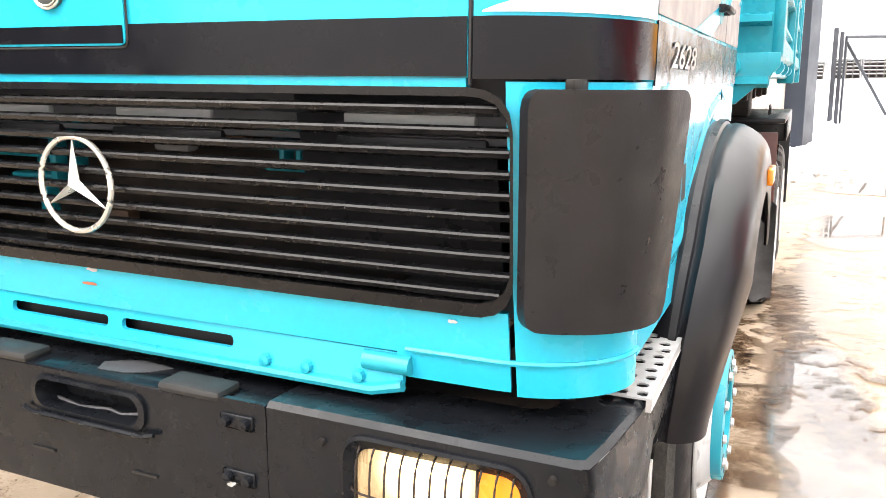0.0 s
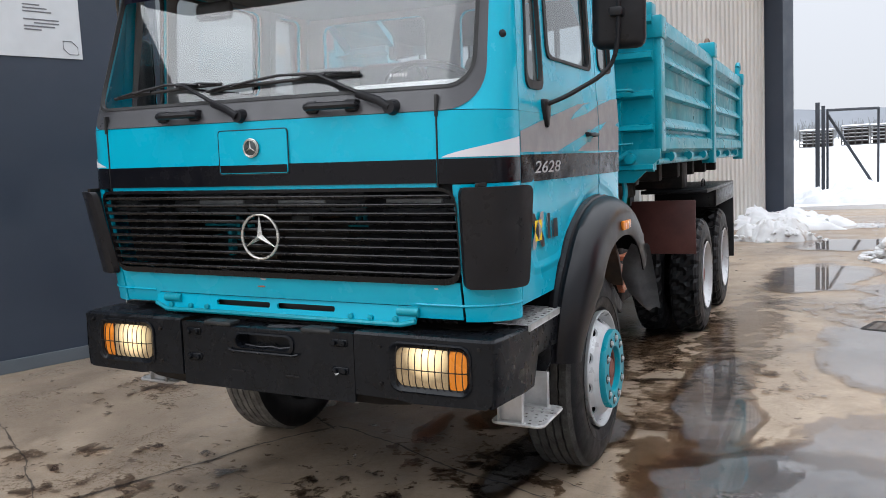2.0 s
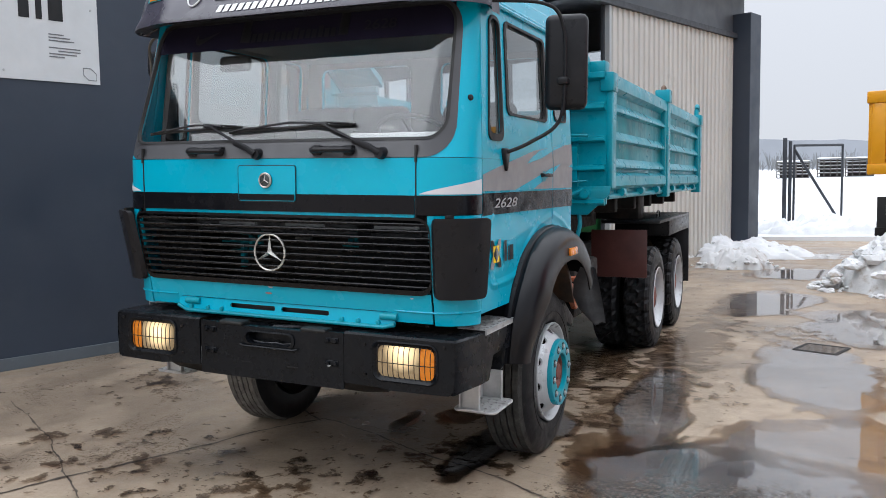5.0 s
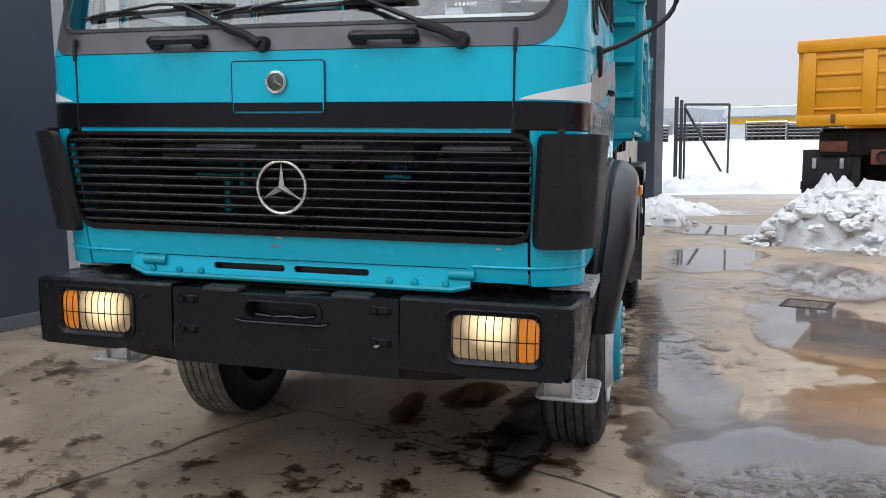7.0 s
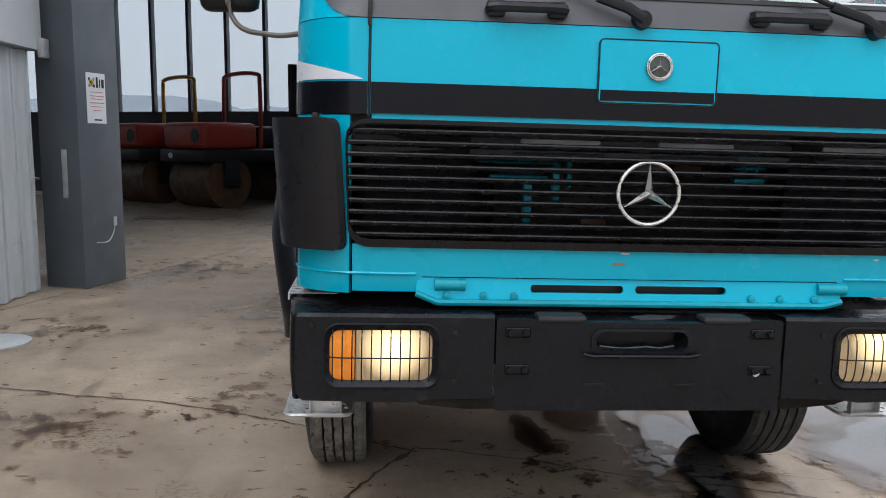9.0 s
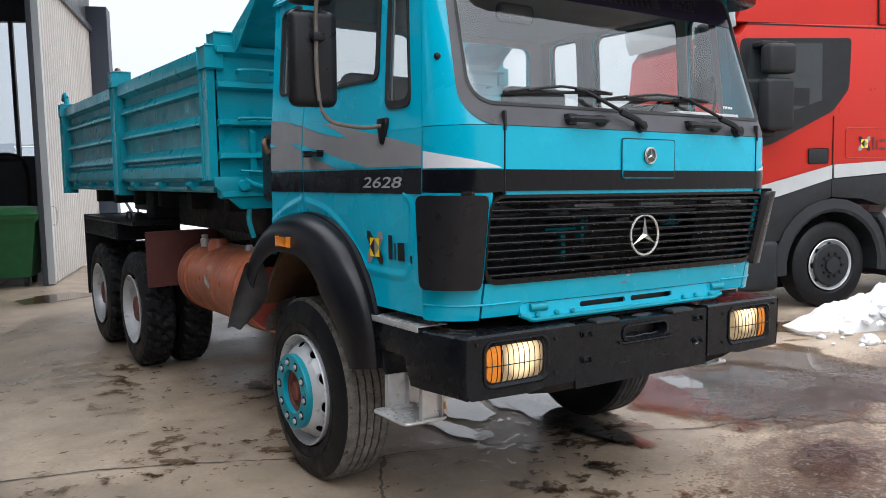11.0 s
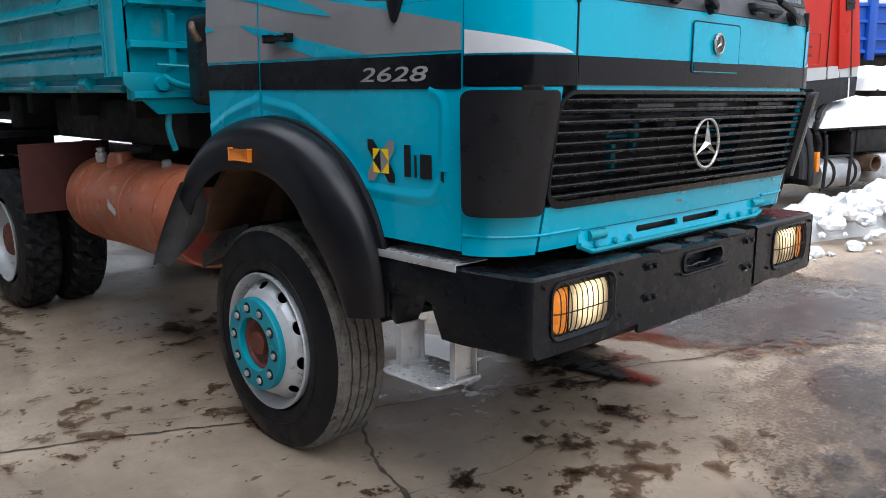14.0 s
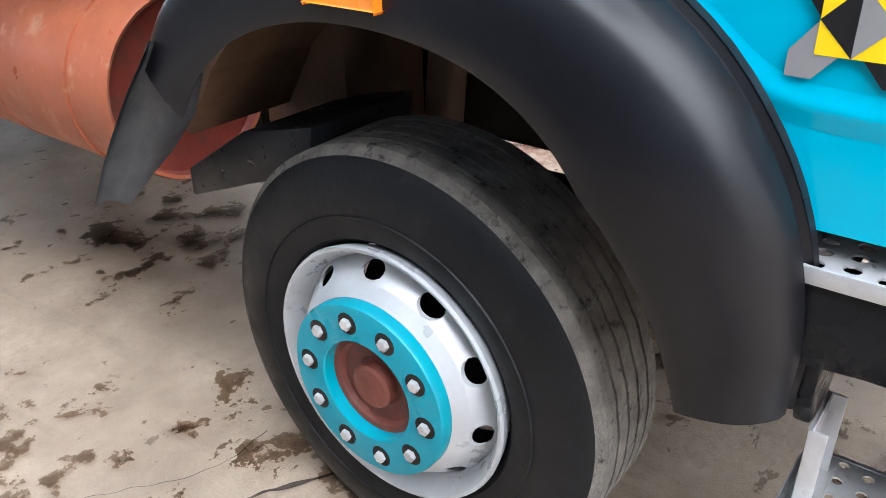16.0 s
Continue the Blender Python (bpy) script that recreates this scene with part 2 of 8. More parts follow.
GREENBIN = mat("dark_green_bin_plastic", (0.02, 0.11, 0.035), 0.5, var=0.15, bump=0.05)
REDPAINT = mat("red_cab_paint", (0.44, 0.020, 0.012), 0.4, var=0.05, scale=1.2, bump=0.01, coat=0.08, spec=0.3)
REDMACH = mat("faded_red_machine_paint", (0.32, 0.035, 0.02), 0.5, var=0.15, bump=0.05)
YELLOWMACH = mat("dull_yellow_paint", (0.45, 0.26, 0.02), 0.5, var=0.15, bump=0.05)
YELLOW = mat("orange_yellow_truck_paint", (0.66, 0.29, 0.006), 0.42, var=0.08, scale=2, bump=0.04, dirt=(0.5, 0.2, 0.01), dirt_at=(0.6, 0.8))
BLUE = mat("blue_truck_paint", (0.012, 0.07, 0.36), 0.4, var=0.1, bump=0.03)
GREENCAB = mat("green_truck_paint", (0.02, 0.22, 0.05), 0.4, var=0.1, bump=0.03)
GREYSTRIPE = mat("grey_stripe_film", (0.42, 0.43, 0.43), 0.4, var=0.05, bump=0)
DARKGREY = mat("dark_grey_cab_plastic", (0.017, 0.018, 0.020), 0.5, var=0.15, bump=0.05, spec=0.3)
GATE = mat("dark_grey_gate_steel", (0.04, 0.045, 0.055), 0.5, var=0.2, bump=0.04)
PALLET = mat("weathered_crate_wood", (0.10, 0.095, 0.09), 0.8, var=0.3, bump=0.1)
SNOW = mat("snow", (0.71, 0.725, 0.745), 0.55, var=0.03, scale=2, bump=0.5, bscale=22, rvar=0.1)
SNOWDIRTY = mat("dirty_snow", (0.64, 0.645, 0.65), 0.5, var=0.08, scale=3, bump=0.7, bscale=18, dirt=(0.27, 0.21, 0.15), dirt_at=(0.55, 0.70), dirt_scale=3.5, rvar=0.15)
FARHILL = mat("misty_far_hills", (0.235, 0.25, 0.275), 1.0, var=0.06, scale=0.02, bump=0, rvar=0)
FARTREE = mat("bare_grey_far_trees", (0.20, 0.205, 0.21), 1.0, var=0.15, scale=0.3, bump=0, rvar=0)
CRACK = mat("dark_joint_filler", (0.075, 0.058, 0.045), 0.5, var=0.3, scale=9, bump=0.2)


def ground_mat():
    m = mat("wet_concrete", (0.3, 0.25, 0.2), 0.6)
    nt = m.node_tree
    nt.nodes.clear()
    out, p = nt.nodes.new("ShaderNodeOutputMaterial"), nt.nodes.new("ShaderNodeBsdfPrincipled")
    co = nt.nodes.new("ShaderNodeTexCoord").outputs["Object"]

    def mapped(scale, turn):
        mp = nt.nodes.new("ShaderNodeMapping")
        mp.inputs["Scale"].default_value, mp.inputs["Rotation"].default_value = scale, (0, 0, turn)
        nt.links.new(co, mp.inputs[0])
        return mp.outputs[0]
    grit, fine = noise_of(nt, co, 170, 3, 0.7), noise_of(nt, co, 34, 8, 0.78)
    mid, big = noise_of(nt, co, 2.6, 9, 0.68), noise_of(nt, co, 0.5, 8, 0.64, 0.4)
    dry = ramp(nt, mid, 0.26, 0.76, (0.24, 0.182, 0.130, 1), (0.44, 0.350, 0.258, 1))
    dry = blend(nt, 0.55, dry, fine, 'OVERLAY')
    dry = blend(nt, 0.35, dry, grit, 'OVERLAY')
    # wet brown film in the low places, broken up by the grain
    low = blend(nt, 0.32, big, fine)
    damp = ramp(nt, low, 0.472, 0.545)
    streak = ramp(nt, noise_of(nt, mapped((2.2, 0.5, 1), 0.35), 1.5, 9, 0.7, 0.4), 0.56, 0.64)
    speck = ramp(nt, noise_of(nt, mapped((1.0, 1.7, 1), 0.8), 6.5, 6, 0.6, 0.2), 0.635, 0.66)
    wet = ramp(nt, mid, 0.3, 0.75, (0.085, 0.058, 0.040, 1), (0.20, 0.148, 0.106, 1))
    wet = blend(nt, 0.4, wet, fine, 'OVERLAY')
    col = blend(nt, damp, dry, blend(nt, 0.45, dry, wet))
    col = blend(nt, blend(nt, 0.4, (0, 0, 0), streak), col, wet)
    nt.links.new(blend(nt, speck, col, blend(nt, 0.7, col, wet)), p.inputs["Base Color"])
    r = blend(nt, damp, (0.62, 0.62, 0.62), ramp(nt, fine, 0.35, 0.68, (0.20, 0.20, 0.20, 1), (0.42, 0.42, 0.42, 1)))
    r = blend(nt, streak, r, (0.34, 0.34, 0.34), 'DARKEN')
    nt.links.new(blend(nt, speck, r, (0.25, 0.25, 0.25)), p.inputs["Roughness"])
    b = nt.nodes.new("ShaderNodeBump")
    b.inputs["Strength"].default_value, b.inputs["Distance"].default_value = 0.8, 0.006
    nt.links.new(blend(nt, 0.3, blend(nt, 0.4, fine, grit), mid), b.inputs["Height"])
    nt.links.new(b.outputs[0], p.inputs["Normal"])
    nt.links.new(p.outputs[0], out.inputs[0])
    return m


def film_mat(name, wet_tint, deep_tint, scale, swing, edge, deep, rough_wet, rough_deep=0.015, fine=0.0, dist=0.3, sky_sheen=0.0, ior=1.36, gain=1.0):
    """A film of water on the concrete: its depth falls from the middle of its disc to an uneven rim."""
    m = bpy.data.materials.new(name)
    m.use_nodes = True
    nt = m.node_tree
    nt.nodes.clear()
    N, L = nt.nodes, nt.links
    co, geo = N.new("ShaderNodeTexCoord").outputs["Object"], N.new("ShaderNodeNewGeometry").outputs["Position"]
    ln = N.new("ShaderNodeVectorMath")
    ln.operation = 'LENGTH'
    L.new(co, ln.inputs[0])

    def math_(op, a, b, c=None):
        n = N.new("ShaderNodeMath")
        n.operation = op
        for i, v in enumerate((a, b, c)):
            if v is None:
                continue
            if isinstance(v, (int, float)):
                n.inputs[i].default_value = v
            else:
                L.new(v, n.inputs[i])
        return n.outputs[0]
    n1 = noise_of(nt, geo, scale, 9, 0.62, dist)
    d = math_('MULTIPLY_ADD', n1, swing, math_('MULTIPLY_ADD', ln.outputs["Value"], -gain, gain - swing / 2))
    if fine:
        d = math_('MULTIPLY_ADD', noise_of(nt, geo, scale * 5, 5, 0.6, 0.2), fine, math_('SUBTRACT', d, fine / 2))
    inside = ramp(nt, ln.outputs["Value"], 0.9, 1.0, (1, 1, 1, 1), (0, 0, 0, 1))
    wetm = math_('MULTIPLY', ramp(nt, d, *edge), inside)
    deepm = math_('MULTIPLY', ramp(nt, d, *deep), inside)
    tint = blend(nt, wetm, (1, 1, 1), wet_tint)
    tint = blend(nt, deepm, tint, deep_tint)
    tr, gl, mx, fr, out = (N.new("ShaderNode" + k) for k in ("BsdfTransparent", "BsdfGlossy", "MixShader", "Fresnel", "OutputMaterial"))
    L.new(tint, tr.inputs[0])
    fr.inputs[0].default_value = ior
    gl.inputs[0].default_value = (0.97, 0.97, 0.97, 1)
    L.new(ramp(nt, deepm, 0.0, 1.0, (rough_wet,) * 3 + (1,), (rough_deep,) * 3 + (1,)), gl.inputs["Roughness"])
    b = N.new("ShaderNodeBump")
    b.inputs["Strength"].default_value, b.inputs["Distance"].default_value = 0.05, 0.004
    L.new(noise_of(nt, geo, 16, 3), b.inputs["Height"])
    L.new(b.outputs[0], gl.inputs["Normal"])
    L.new(math_('MULTIPLY', fr.outputs[0], wetm), mx.inputs[0])
    under = tr.outputs[0]
    if sky_sheen:
        # half-melted ice makes the water cloudy
        # a pale diffuse share paints the sky's reflection into the deep water
        df, mm = N.new("ShaderNodeBsdfDiffuse"), N.new("ShaderNodeMixShader")
        df.inputs[0].default_value = (0.50, 0.50, 0.51, 1)
        L.new(math_('MULTIPLY', deepm, ramp(nt, noise_of(nt, geo, 1.3, 7, 0.6, 0.5), 0.40, 0.56, (0.55 * sky_sheen,) * 3 + (1,), (sky_sheen, sky_sheen, sky_sheen, 1))), mm.inputs[0])
        L.new(under, mm.inputs[1])
        L.new(df.outputs[0], mm.inputs[2])
        under = mm.outputs[0]
    L.new(under, mx.inputs[1])
    L.new(gl.outputs[0], mx.inputs[2])
    L.new(mx.outputs[0], out.inputs[0])
    return m


CONCRETE = ground_mat()
WATER = film_mat("muddy_puddle_water", (0.79, 0.725, 0.65), (0.73, 0.65, 0.56), 1.3, 1.8, (0.22, 0.28), (0.36, 0.41), 0.18, ior=1.70)
# Puddle water with the sky's pale reflection partly put into its colour.
SHEENWATER = film_mat("sky_sheen_water", (0.80, 0.73, 0.66), (0.76, 0.69, 0.62), 1.2, 1.5, (0.10, 0.18), (0.28, 0.32), 0.18, sky_sheen=0.22, ior=1.75)
DAMPFILM = film_mat("damp_wheel_track", (0.80, 0.74, 0.67), (0.70, 0.63, 0.55), 4.0, 2.0, (0.20, 0.28), (0.50, 0.8), 0.24, 0.14, 0.7, gain=0.7, ior=1.55)
GRITFILM = film_mat("wet_gritty_concrete", (0.57, 0.525, 0.47), (0.48, 0.43, 0.38), 8.0, 1.7, (0.26, 0.36), (0.55, 0.8), 0.42, 0.28, 2.6, ior=1.26, gain=0.9)
DRIPS = film_mat("dark_drip_stain", (0.60, 0.54, 0.48), (0.45, 0.39, 0.33), 5.5, 2.7, (0.40, 0.43), (0.55, 0.75), 0.24, 0.16, 0.8, gain=0.42)


# ---- mesh helpers ----
def part(name, bm, material, parent=None, label="", smooth=True, xf=None):
    if xf is not None:
        bmesh.ops.transform(bm, matrix=xf, verts=bm.verts)
    bmesh.ops.recalc_face_normals(bm, faces=bm.faces)
    me = bpy.data.meshes.new(name)
    bm.to_mesh(me)
    bm.free()
    me.materials.append(material)
    if smooth:
        me.polygons.foreach_set("use_smooth", [True] * len(me.polygons))
        me.set_sharp_from_angle(angle=radians(35))
    ob = new(name, me)
    if parent is not None:
        ob.parent = parent
    if label:
        tagged(ob, label)
    return ob


def thing(name, label, category, m=None, group="", kind=""):
    ob = new(name)
    ob.empty_display_size = 0.2
    if m is not None:
        ob.matrix_basis = m
    return tagged(ob, label, category, group, kind)


def merge(bm, tmp):
    me = bpy.data.meshes.new("tmp")
    tmp.to_mesh(me)
    tmp.free()
    bm.from_mesh(me)
    bpy.data.meshes.remove(me)
    return bm


def box(bm, x0, x1, y0, y1, z0, z1, bev=0.0, seg=2, m=None):
    t = bmesh.new()
    bmesh.ops.create_cube(t, size=1.0)
    for v in t.verts:
        v.co = Vector(((x0 + x1) / 2 + v.co.x * (x1 - x0), (y0 + y1) / 2 + v.co.y * (y1 - y0), (z0 + z1) / 2 + v.co.z * (z1 - z0)))
    if bev:
        bmesh.ops.bevel(t, geom=t.edges[:], offset=bev, segments=seg, profile=0.5, affect='EDGES')
    if m is not None:
        bmesh.ops.transform(t, matrix=m, verts=t.verts)
    return merge(bm, t)


AX = {"x": lambda a, u, v: Vector((a, u, v)), "y": lambda a, u, v: Vector((u, a, v)), "z": lambda a, u, v: Vector((u, v, a))}


def prism(bm, pts, axis, a, b, bev=0.0):
    t = bmesh.new()
    vs = [t.verts.new(AX[axis](a, u, v)) for u, v in pts]
    f = t.faces.new(vs)
    ext = bmesh.ops.extrude_face_region(t, geom=[f])
    for v in [g for g in ext["geom"] if isinstance(g, bmesh.types.BMVert)]:
        k = "xyz".index(axis)
        v.co[k] = b
    if bev:
        bmesh.ops.bevel(t, geom=t.edges[:], offset=bev, segments=2, profile=0.5, affect='EDGES')
    return merge(bm, t)


def rings(bm, loops, closed=True, caps=False):
    """Quads between loops of equally many points."""
    vv = [[bm.verts.new(p) for p in loop] for loop in loops]
    n = len(loops[0])
    for a, b in zip(vv, vv[1:]):
        for i in range(n if closed else n - 1):
            j = (i + 1) % n
            bm.faces.new((a[i], a[j], b[j], b[i]))
    if caps:
        bm.faces.new(vv[0][::-1])
        bm.faces.new(vv[-1])
    return bm


def lathe(bm, prof, c, axis="x", n=48, closed_ends=False):
    """prof: (place along the axis, radius)."""
    k = "xyz".index(axis)
    loops = []
    for a, r in prof:
        loop = []
        for i in range(n):
            ang = 2 * math.pi * i / n
            p = [0, 0, 0]
            p[k], p[(k + 1) % 3], p[(k + 2) % 3] = a, r * math.cos(ang), r * math.sin(ang)
            loop.append(Vector(p) + Vector(c))
        loops.append(loop)
    return rings(bm, loops, True, closed_ends)


def tube(bm, pts, r, n=10, closed=False, flat=1.0):
    pts = [Vector(p) for p in pts]
    loops, up = [], Vector((0, 0, 1))
    cnt = len(pts)
    for i, p in enumerate(pts):
        a = pts[(i - 1) % cnt] if closed or i > 0 else p
        b = pts[(i + 1) % cnt] if closed or i < cnt - 1 else p
        d = (b - a).normalized()
        if abs(d.dot(up)) > 0.95:
            side = d.cross(Vector((0, 1, 0))).normalized()
        else:
            side = d.cross(up).normalized()
        u2 = side.cross(d).normalized()
        loops.append([p + side * (r * flat * math.cos(2 * math.pi * j / n)) + u2 * (r * math.sin(2 * math.pi * j / n)) for j in range(n)])
    if closed:
        loops.append(loops[0])
        rings(bm, loops)
        bmesh.ops.remove_doubles(bm, verts=bm.verts, dist=1e-6)
        return bm
    return rings(bm, loops, True, True)


def smooth_path(pts, n=6):
    """A Catmull-Rom line through the points."""
    pts = [Vector(p) for p in pts]
    ext = [2 * pts[0] - pts[1], *pts, 2 * pts[-1] - pts[-2]]
    out = []
    for i in range(1, len(ext) - 2):
        p0, p1, p2, p3 = ext[i - 1:i + 3]
        for k in range(n):
            t = k / n
            out.append(0.5 * ((2 * p1) + (p2 - p0) * t + (2 * p0 - 5 * p1 + 4 * p2 - p3) * t * t + (3 * p1 - p0 - 3 * p2 + p3) * t ** 3))
    return out + [pts[-1]]


def rrect(u0, u1, v0, v1, r, n=6):
    """A rounded rectangle; r: one radius."""
    out = []
    for cu, cv, a0 in ((u1 - r, v1 - r, 0), (u0 + r, v1 - r, 90), (u0 + r, v0 + r, 180), (u1 - r, v0 + r, 270)):
        for i in range(n + 1):
            a = radians(a0 + 90 * i / n)
            out.append((cu + r * math.cos(a), cv + r * math.sin(a)))
    return out


def circle(u, v, r, n=24, ry=None):
    return [(u + r * math.cos(2 * math.pi * i / n), v + (ry or r) * math.sin(2 * math.pi * i / n)) for i in range(n)]


def plate(bm, outer, holes, depth, fn):
    """A flat sheet with holes, depth thick; fn(u, v, w) lays it into space."""
    t = bmesh.new()
    edges = []
    for loop in (outer, *holes):
        vs = [t.verts.new((u, v, 0)) for u, v in loop]
        edges += [t.edges.new((vs[i], vs[(i + 1) % len(vs)])) for i in range(len(vs))]
    bmesh.ops.triangle_fill(t, use_beauty=True, use_dissolve=False, edges=edges)
    if depth:
        ext = bmesh.ops.extrude_face_region(t, geom=t.faces[:])
        for g in ext["geom"]:
            if isinstance(g, bmesh.types.BMVert):
                g.co.z = depth
    for v in t.verts:
        v.co = fn(*v.co)
    return merge(bm, t)


def B():
    return bmesh.new()


def text_mesh(bm, text, size, fn, shear=0.0, width=None, bold=0.0):
    """Writing with the built-in font, laid by fn(u, v); width: the whole width wanted."""
    cu = bpy.data.curves.new("text", 'FONT')
    cu.body, cu.size, cu.shear, cu.offset = text, size, shear, bold
    ob = bpy.data.objects.new("text", cu)
    scene.collection.objects.link(ob)
    me = bpy.data.meshes.new_from_object(ob.evaluated_get(bpy.context.evaluated_depsgraph_get()))
    bpy.data.objects.remove(ob)
    us = [v.co.x for v in me.vertices]
    k = (width / (max(us) - min(us))) if width else 1.0
    u0 = min(us)
    for v in me.vertices:
        v.co = fn((v.co.x - u0) * k, v.co.y)
    bm.from_mesh(me)
    bpy.data.meshes.remove(me)
    return bm


# ---- ground, snow field, distance ----
def ground_sheet():
    bm = B()
    xs = [-900, -300, -100, -40, -20, -10, -5, 0, 5, 10, 20, 40, 100, 300, 900]
    ys = [-900, -300, -100, -40, -15, -5, 0, 5, 10, 15, 20, 40, 100, 300, 900]
    vv = [[bm.verts.new((x, y, 0)) for x in xs] for y in ys]
    for j in range(len(ys) - 1):
        for i in range(len(xs) - 1):
            bm.faces.new((vv[j][i], vv[j][i + 1], vv[j + 1][i + 1], vv[j + 1][i]))
    return tagged(part("ground", bm, CONCRETE), "brown-grey wet concrete yard with stains and puddles", "ground", kind="structure")


ground_sheet()


def blob(cx, cy, rx, ry, rot, seed, n=48, rough=0.35):
    """An uneven closed outline."""
    out = []
    for i in range(n):
        a = 2 * math.pi * i / n
        k = 1 + rough * (noise.noise((math.cos(a) * 1.6 + seed * 7.1, math.sin(a) * 1.6, seed)) * 1.4 + 0.5 * noise.noise((math.cos(a) * 5 + seed, math.sin(a) * 5, seed * 3.3)))
        x, y = rx * k * math.cos(a), ry * k * math.sin(a)
        c, s = math.cos(rot), math.sin(rot)
        out.append((cx + c * x - s * y, cy + s * x + c * y))
    return out


def film_disc(name, cx, cy, rx, ry, rot, z, material, label, category):
    """A thin wet film, lying on the concrete."""
    bm = B()
    vs = [bm.verts.new((math.cos(2 * math.pi * k / 40), math.sin(2 * math.pi * k / 40), 0)) for k in range(40)]
    bm.faces.new(vs)
    ob = part(name, bm, material, None, "", False)
    ob.matrix_basis = pose(cx, cy, z, 0, 0, math.degrees(rot)) @ Matrix.Diagonal((rx, ry, 1, 1))
    return tagged(ob, label, category, kind="structure")


for i, (cx, cy, rx, ry, rot, sheened) in enumerate([
        (1.85, 1.40, 0.78, 1.0, 0.3, 0), (2.95, 1.55, 1.25, 1.55, 0.2, 1), (2.72, 4.3, 0.62, 1.75, 0.05, 1), (2.1, 8.6, 0.8, 1.5, -0.2, 1), (3.35, 7.0, 0.9, 1.6, 0.1, 1), (4.3, 3.4, 1.3, 1.8, 0.2, 0),
        (2.2, 16.0, 1.9, 1.1, 0.2, 0), (-1.2, 10.3, 0.8, 0.5, 0.5, 0), (3.2, 12.4, 2.0, 1.2, 0.0, 1), (1.65, -1.15, 1.1, 0.62, 0.35, 0), (1.60, 2.7, 0.34, 1.55, 0.08, 1), (2.25, 1.0, 1.15, 1.0, 0.1, 1), (1.5, -0.15, 0.5, 0.28, 0.4, 0), (0.30, 1.95, 0.24, 0.42, -0.3, 0), (0.84, 1.88, 0.38, 0.55, 0.1, 1), (-0.03, 1.65, 0.12, 0.40, 0.1, 0), (0.72, 1.36, 0.22, 0.8, 0.0, 1)]):
    film_disc("puddle", cx, cy, rx, ry, rot, 0.006 + 0.0004 * i, SHEENWATER if sheened else WATER, "shallow puddle on the concrete, pale sky sheen put into its colour" if sheened else "shallow muddy puddle mirroring the grey sky on the concrete", "puddle")
for i, (cx, cy, rx, ry, rot) in enumerate([(1.5, 5.2, 0.5, 3.2, -0.06), (0.75, 4.4, 0.5, 2.4, -0.05)]):
    film_disc("damp_patch", cx, cy, rx, ry, rot, 0.0045 + 0.0002 * i, DAMPFILM, "dark damp wheel track drying on the concrete", "damp patch")
for i, (cx, cy, rx, ry, rot) in enumerate([(-0.15, 0.25, 1.25, 0.8, 0.5), (-1.25, 0.2, 1.0, 0.75, 0.5), (-2.1, 0.4, 0.34, 1.5, -1.1), (0.45, 1.15, 1.15, 0.8, 0.2), (-1.66, 2.35, 0.5, 0.85, 0.0), (-1.05, 1.95, 0.45, 0.6, 0.2),
                                           (-0.5, 3.4, 0.7, 0.9, 0.2), (-2.6, 1.9, 0.8, 0.8, 0.0), (-3.6, 4.2, 0.9, 0.8, 0.3), (-1.7, 4.8, 0.9, 1.6, 0.1), (2.5, 6.2, 0.9, 0.8, 0.0), (0.75, -0.55, 1.1, 0.6, 0.4), (1.7, 3.4, 0.8, 1.0, 0.0), (-3.0, 7.5, 1.4, 1.4, 0.0)]):
    film_disc("drip_stain", cx, cy, rx, ry, rot, 0.0085 + 0.0002 * i + 0.004, DRIPS, "cluster of dark wet drips on the concrete", "stain")


for i, (cx, cy, rx, ry, rot) in enumerate([(1.25, -0.3, 1.55, 0.85, 0.35), (3.7, -0.1, 1.2, 0.55, 0.2), (2.7, 0.55, 1.5, 0.8, -0.1), (4.6, 0.4, 1.6, 0.8, -0.3), (-0.1, -0.75, 0.8, 0.45, 0.3)]):
    film_disc("damp_patch", cx, cy, rx, ry, rot, 0.0145 + 0.0002 * i + 0.003, GRITFILM, "dark wet gritty patch of concrete", "damp patch")


def wet_mat(name, tint, rough, ior):
    """A thin even film of water."""
    m = bpy.data.materials.new(name)
    m.use_nodes = True
    nt = m.node_tree
    nt.nodes.clear()
    tr, gl, mx, fr, out = (nt.nodes.new("ShaderNode" + k) for k in ("BsdfTransparent", "BsdfGlossy", "MixShader", "Fresnel", "OutputMaterial"))
    co = nt.nodes.new("ShaderNodeTexCoord").outputs["Object"]
    patch = ramp(nt, noise_of(nt, co, 6.0, 8, 0.7, 0.3), 0.40, 0.56)
    nt.links.new(blend(nt, patch, (1, 1, 1), tint), tr.inputs[0])
    gl.inputs["Roughness"].default_value, fr.inputs[0].default_value = rough, ior
    wet = nt.nodes.new("ShaderNodeMath")
    wet.operation = 'MULTIPLY'
    nt.links.new(fr.outputs[0], wet.inputs[0])
    nt.links.new(patch, wet.inputs[1])
    nt.links.new(wet.outputs[0], mx.inputs[0])
    nt.links.new(tr.outputs[0], mx.inputs[1])
    nt.links.new(gl.outputs[0], mx.inputs[2])
    nt.links.new(mx.outputs[0], out.inputs[0])
    return m


WETTRACK = wet_mat("wet_tyre_print", (0.60, 0.53, 0.46), 0.20, 1.36)


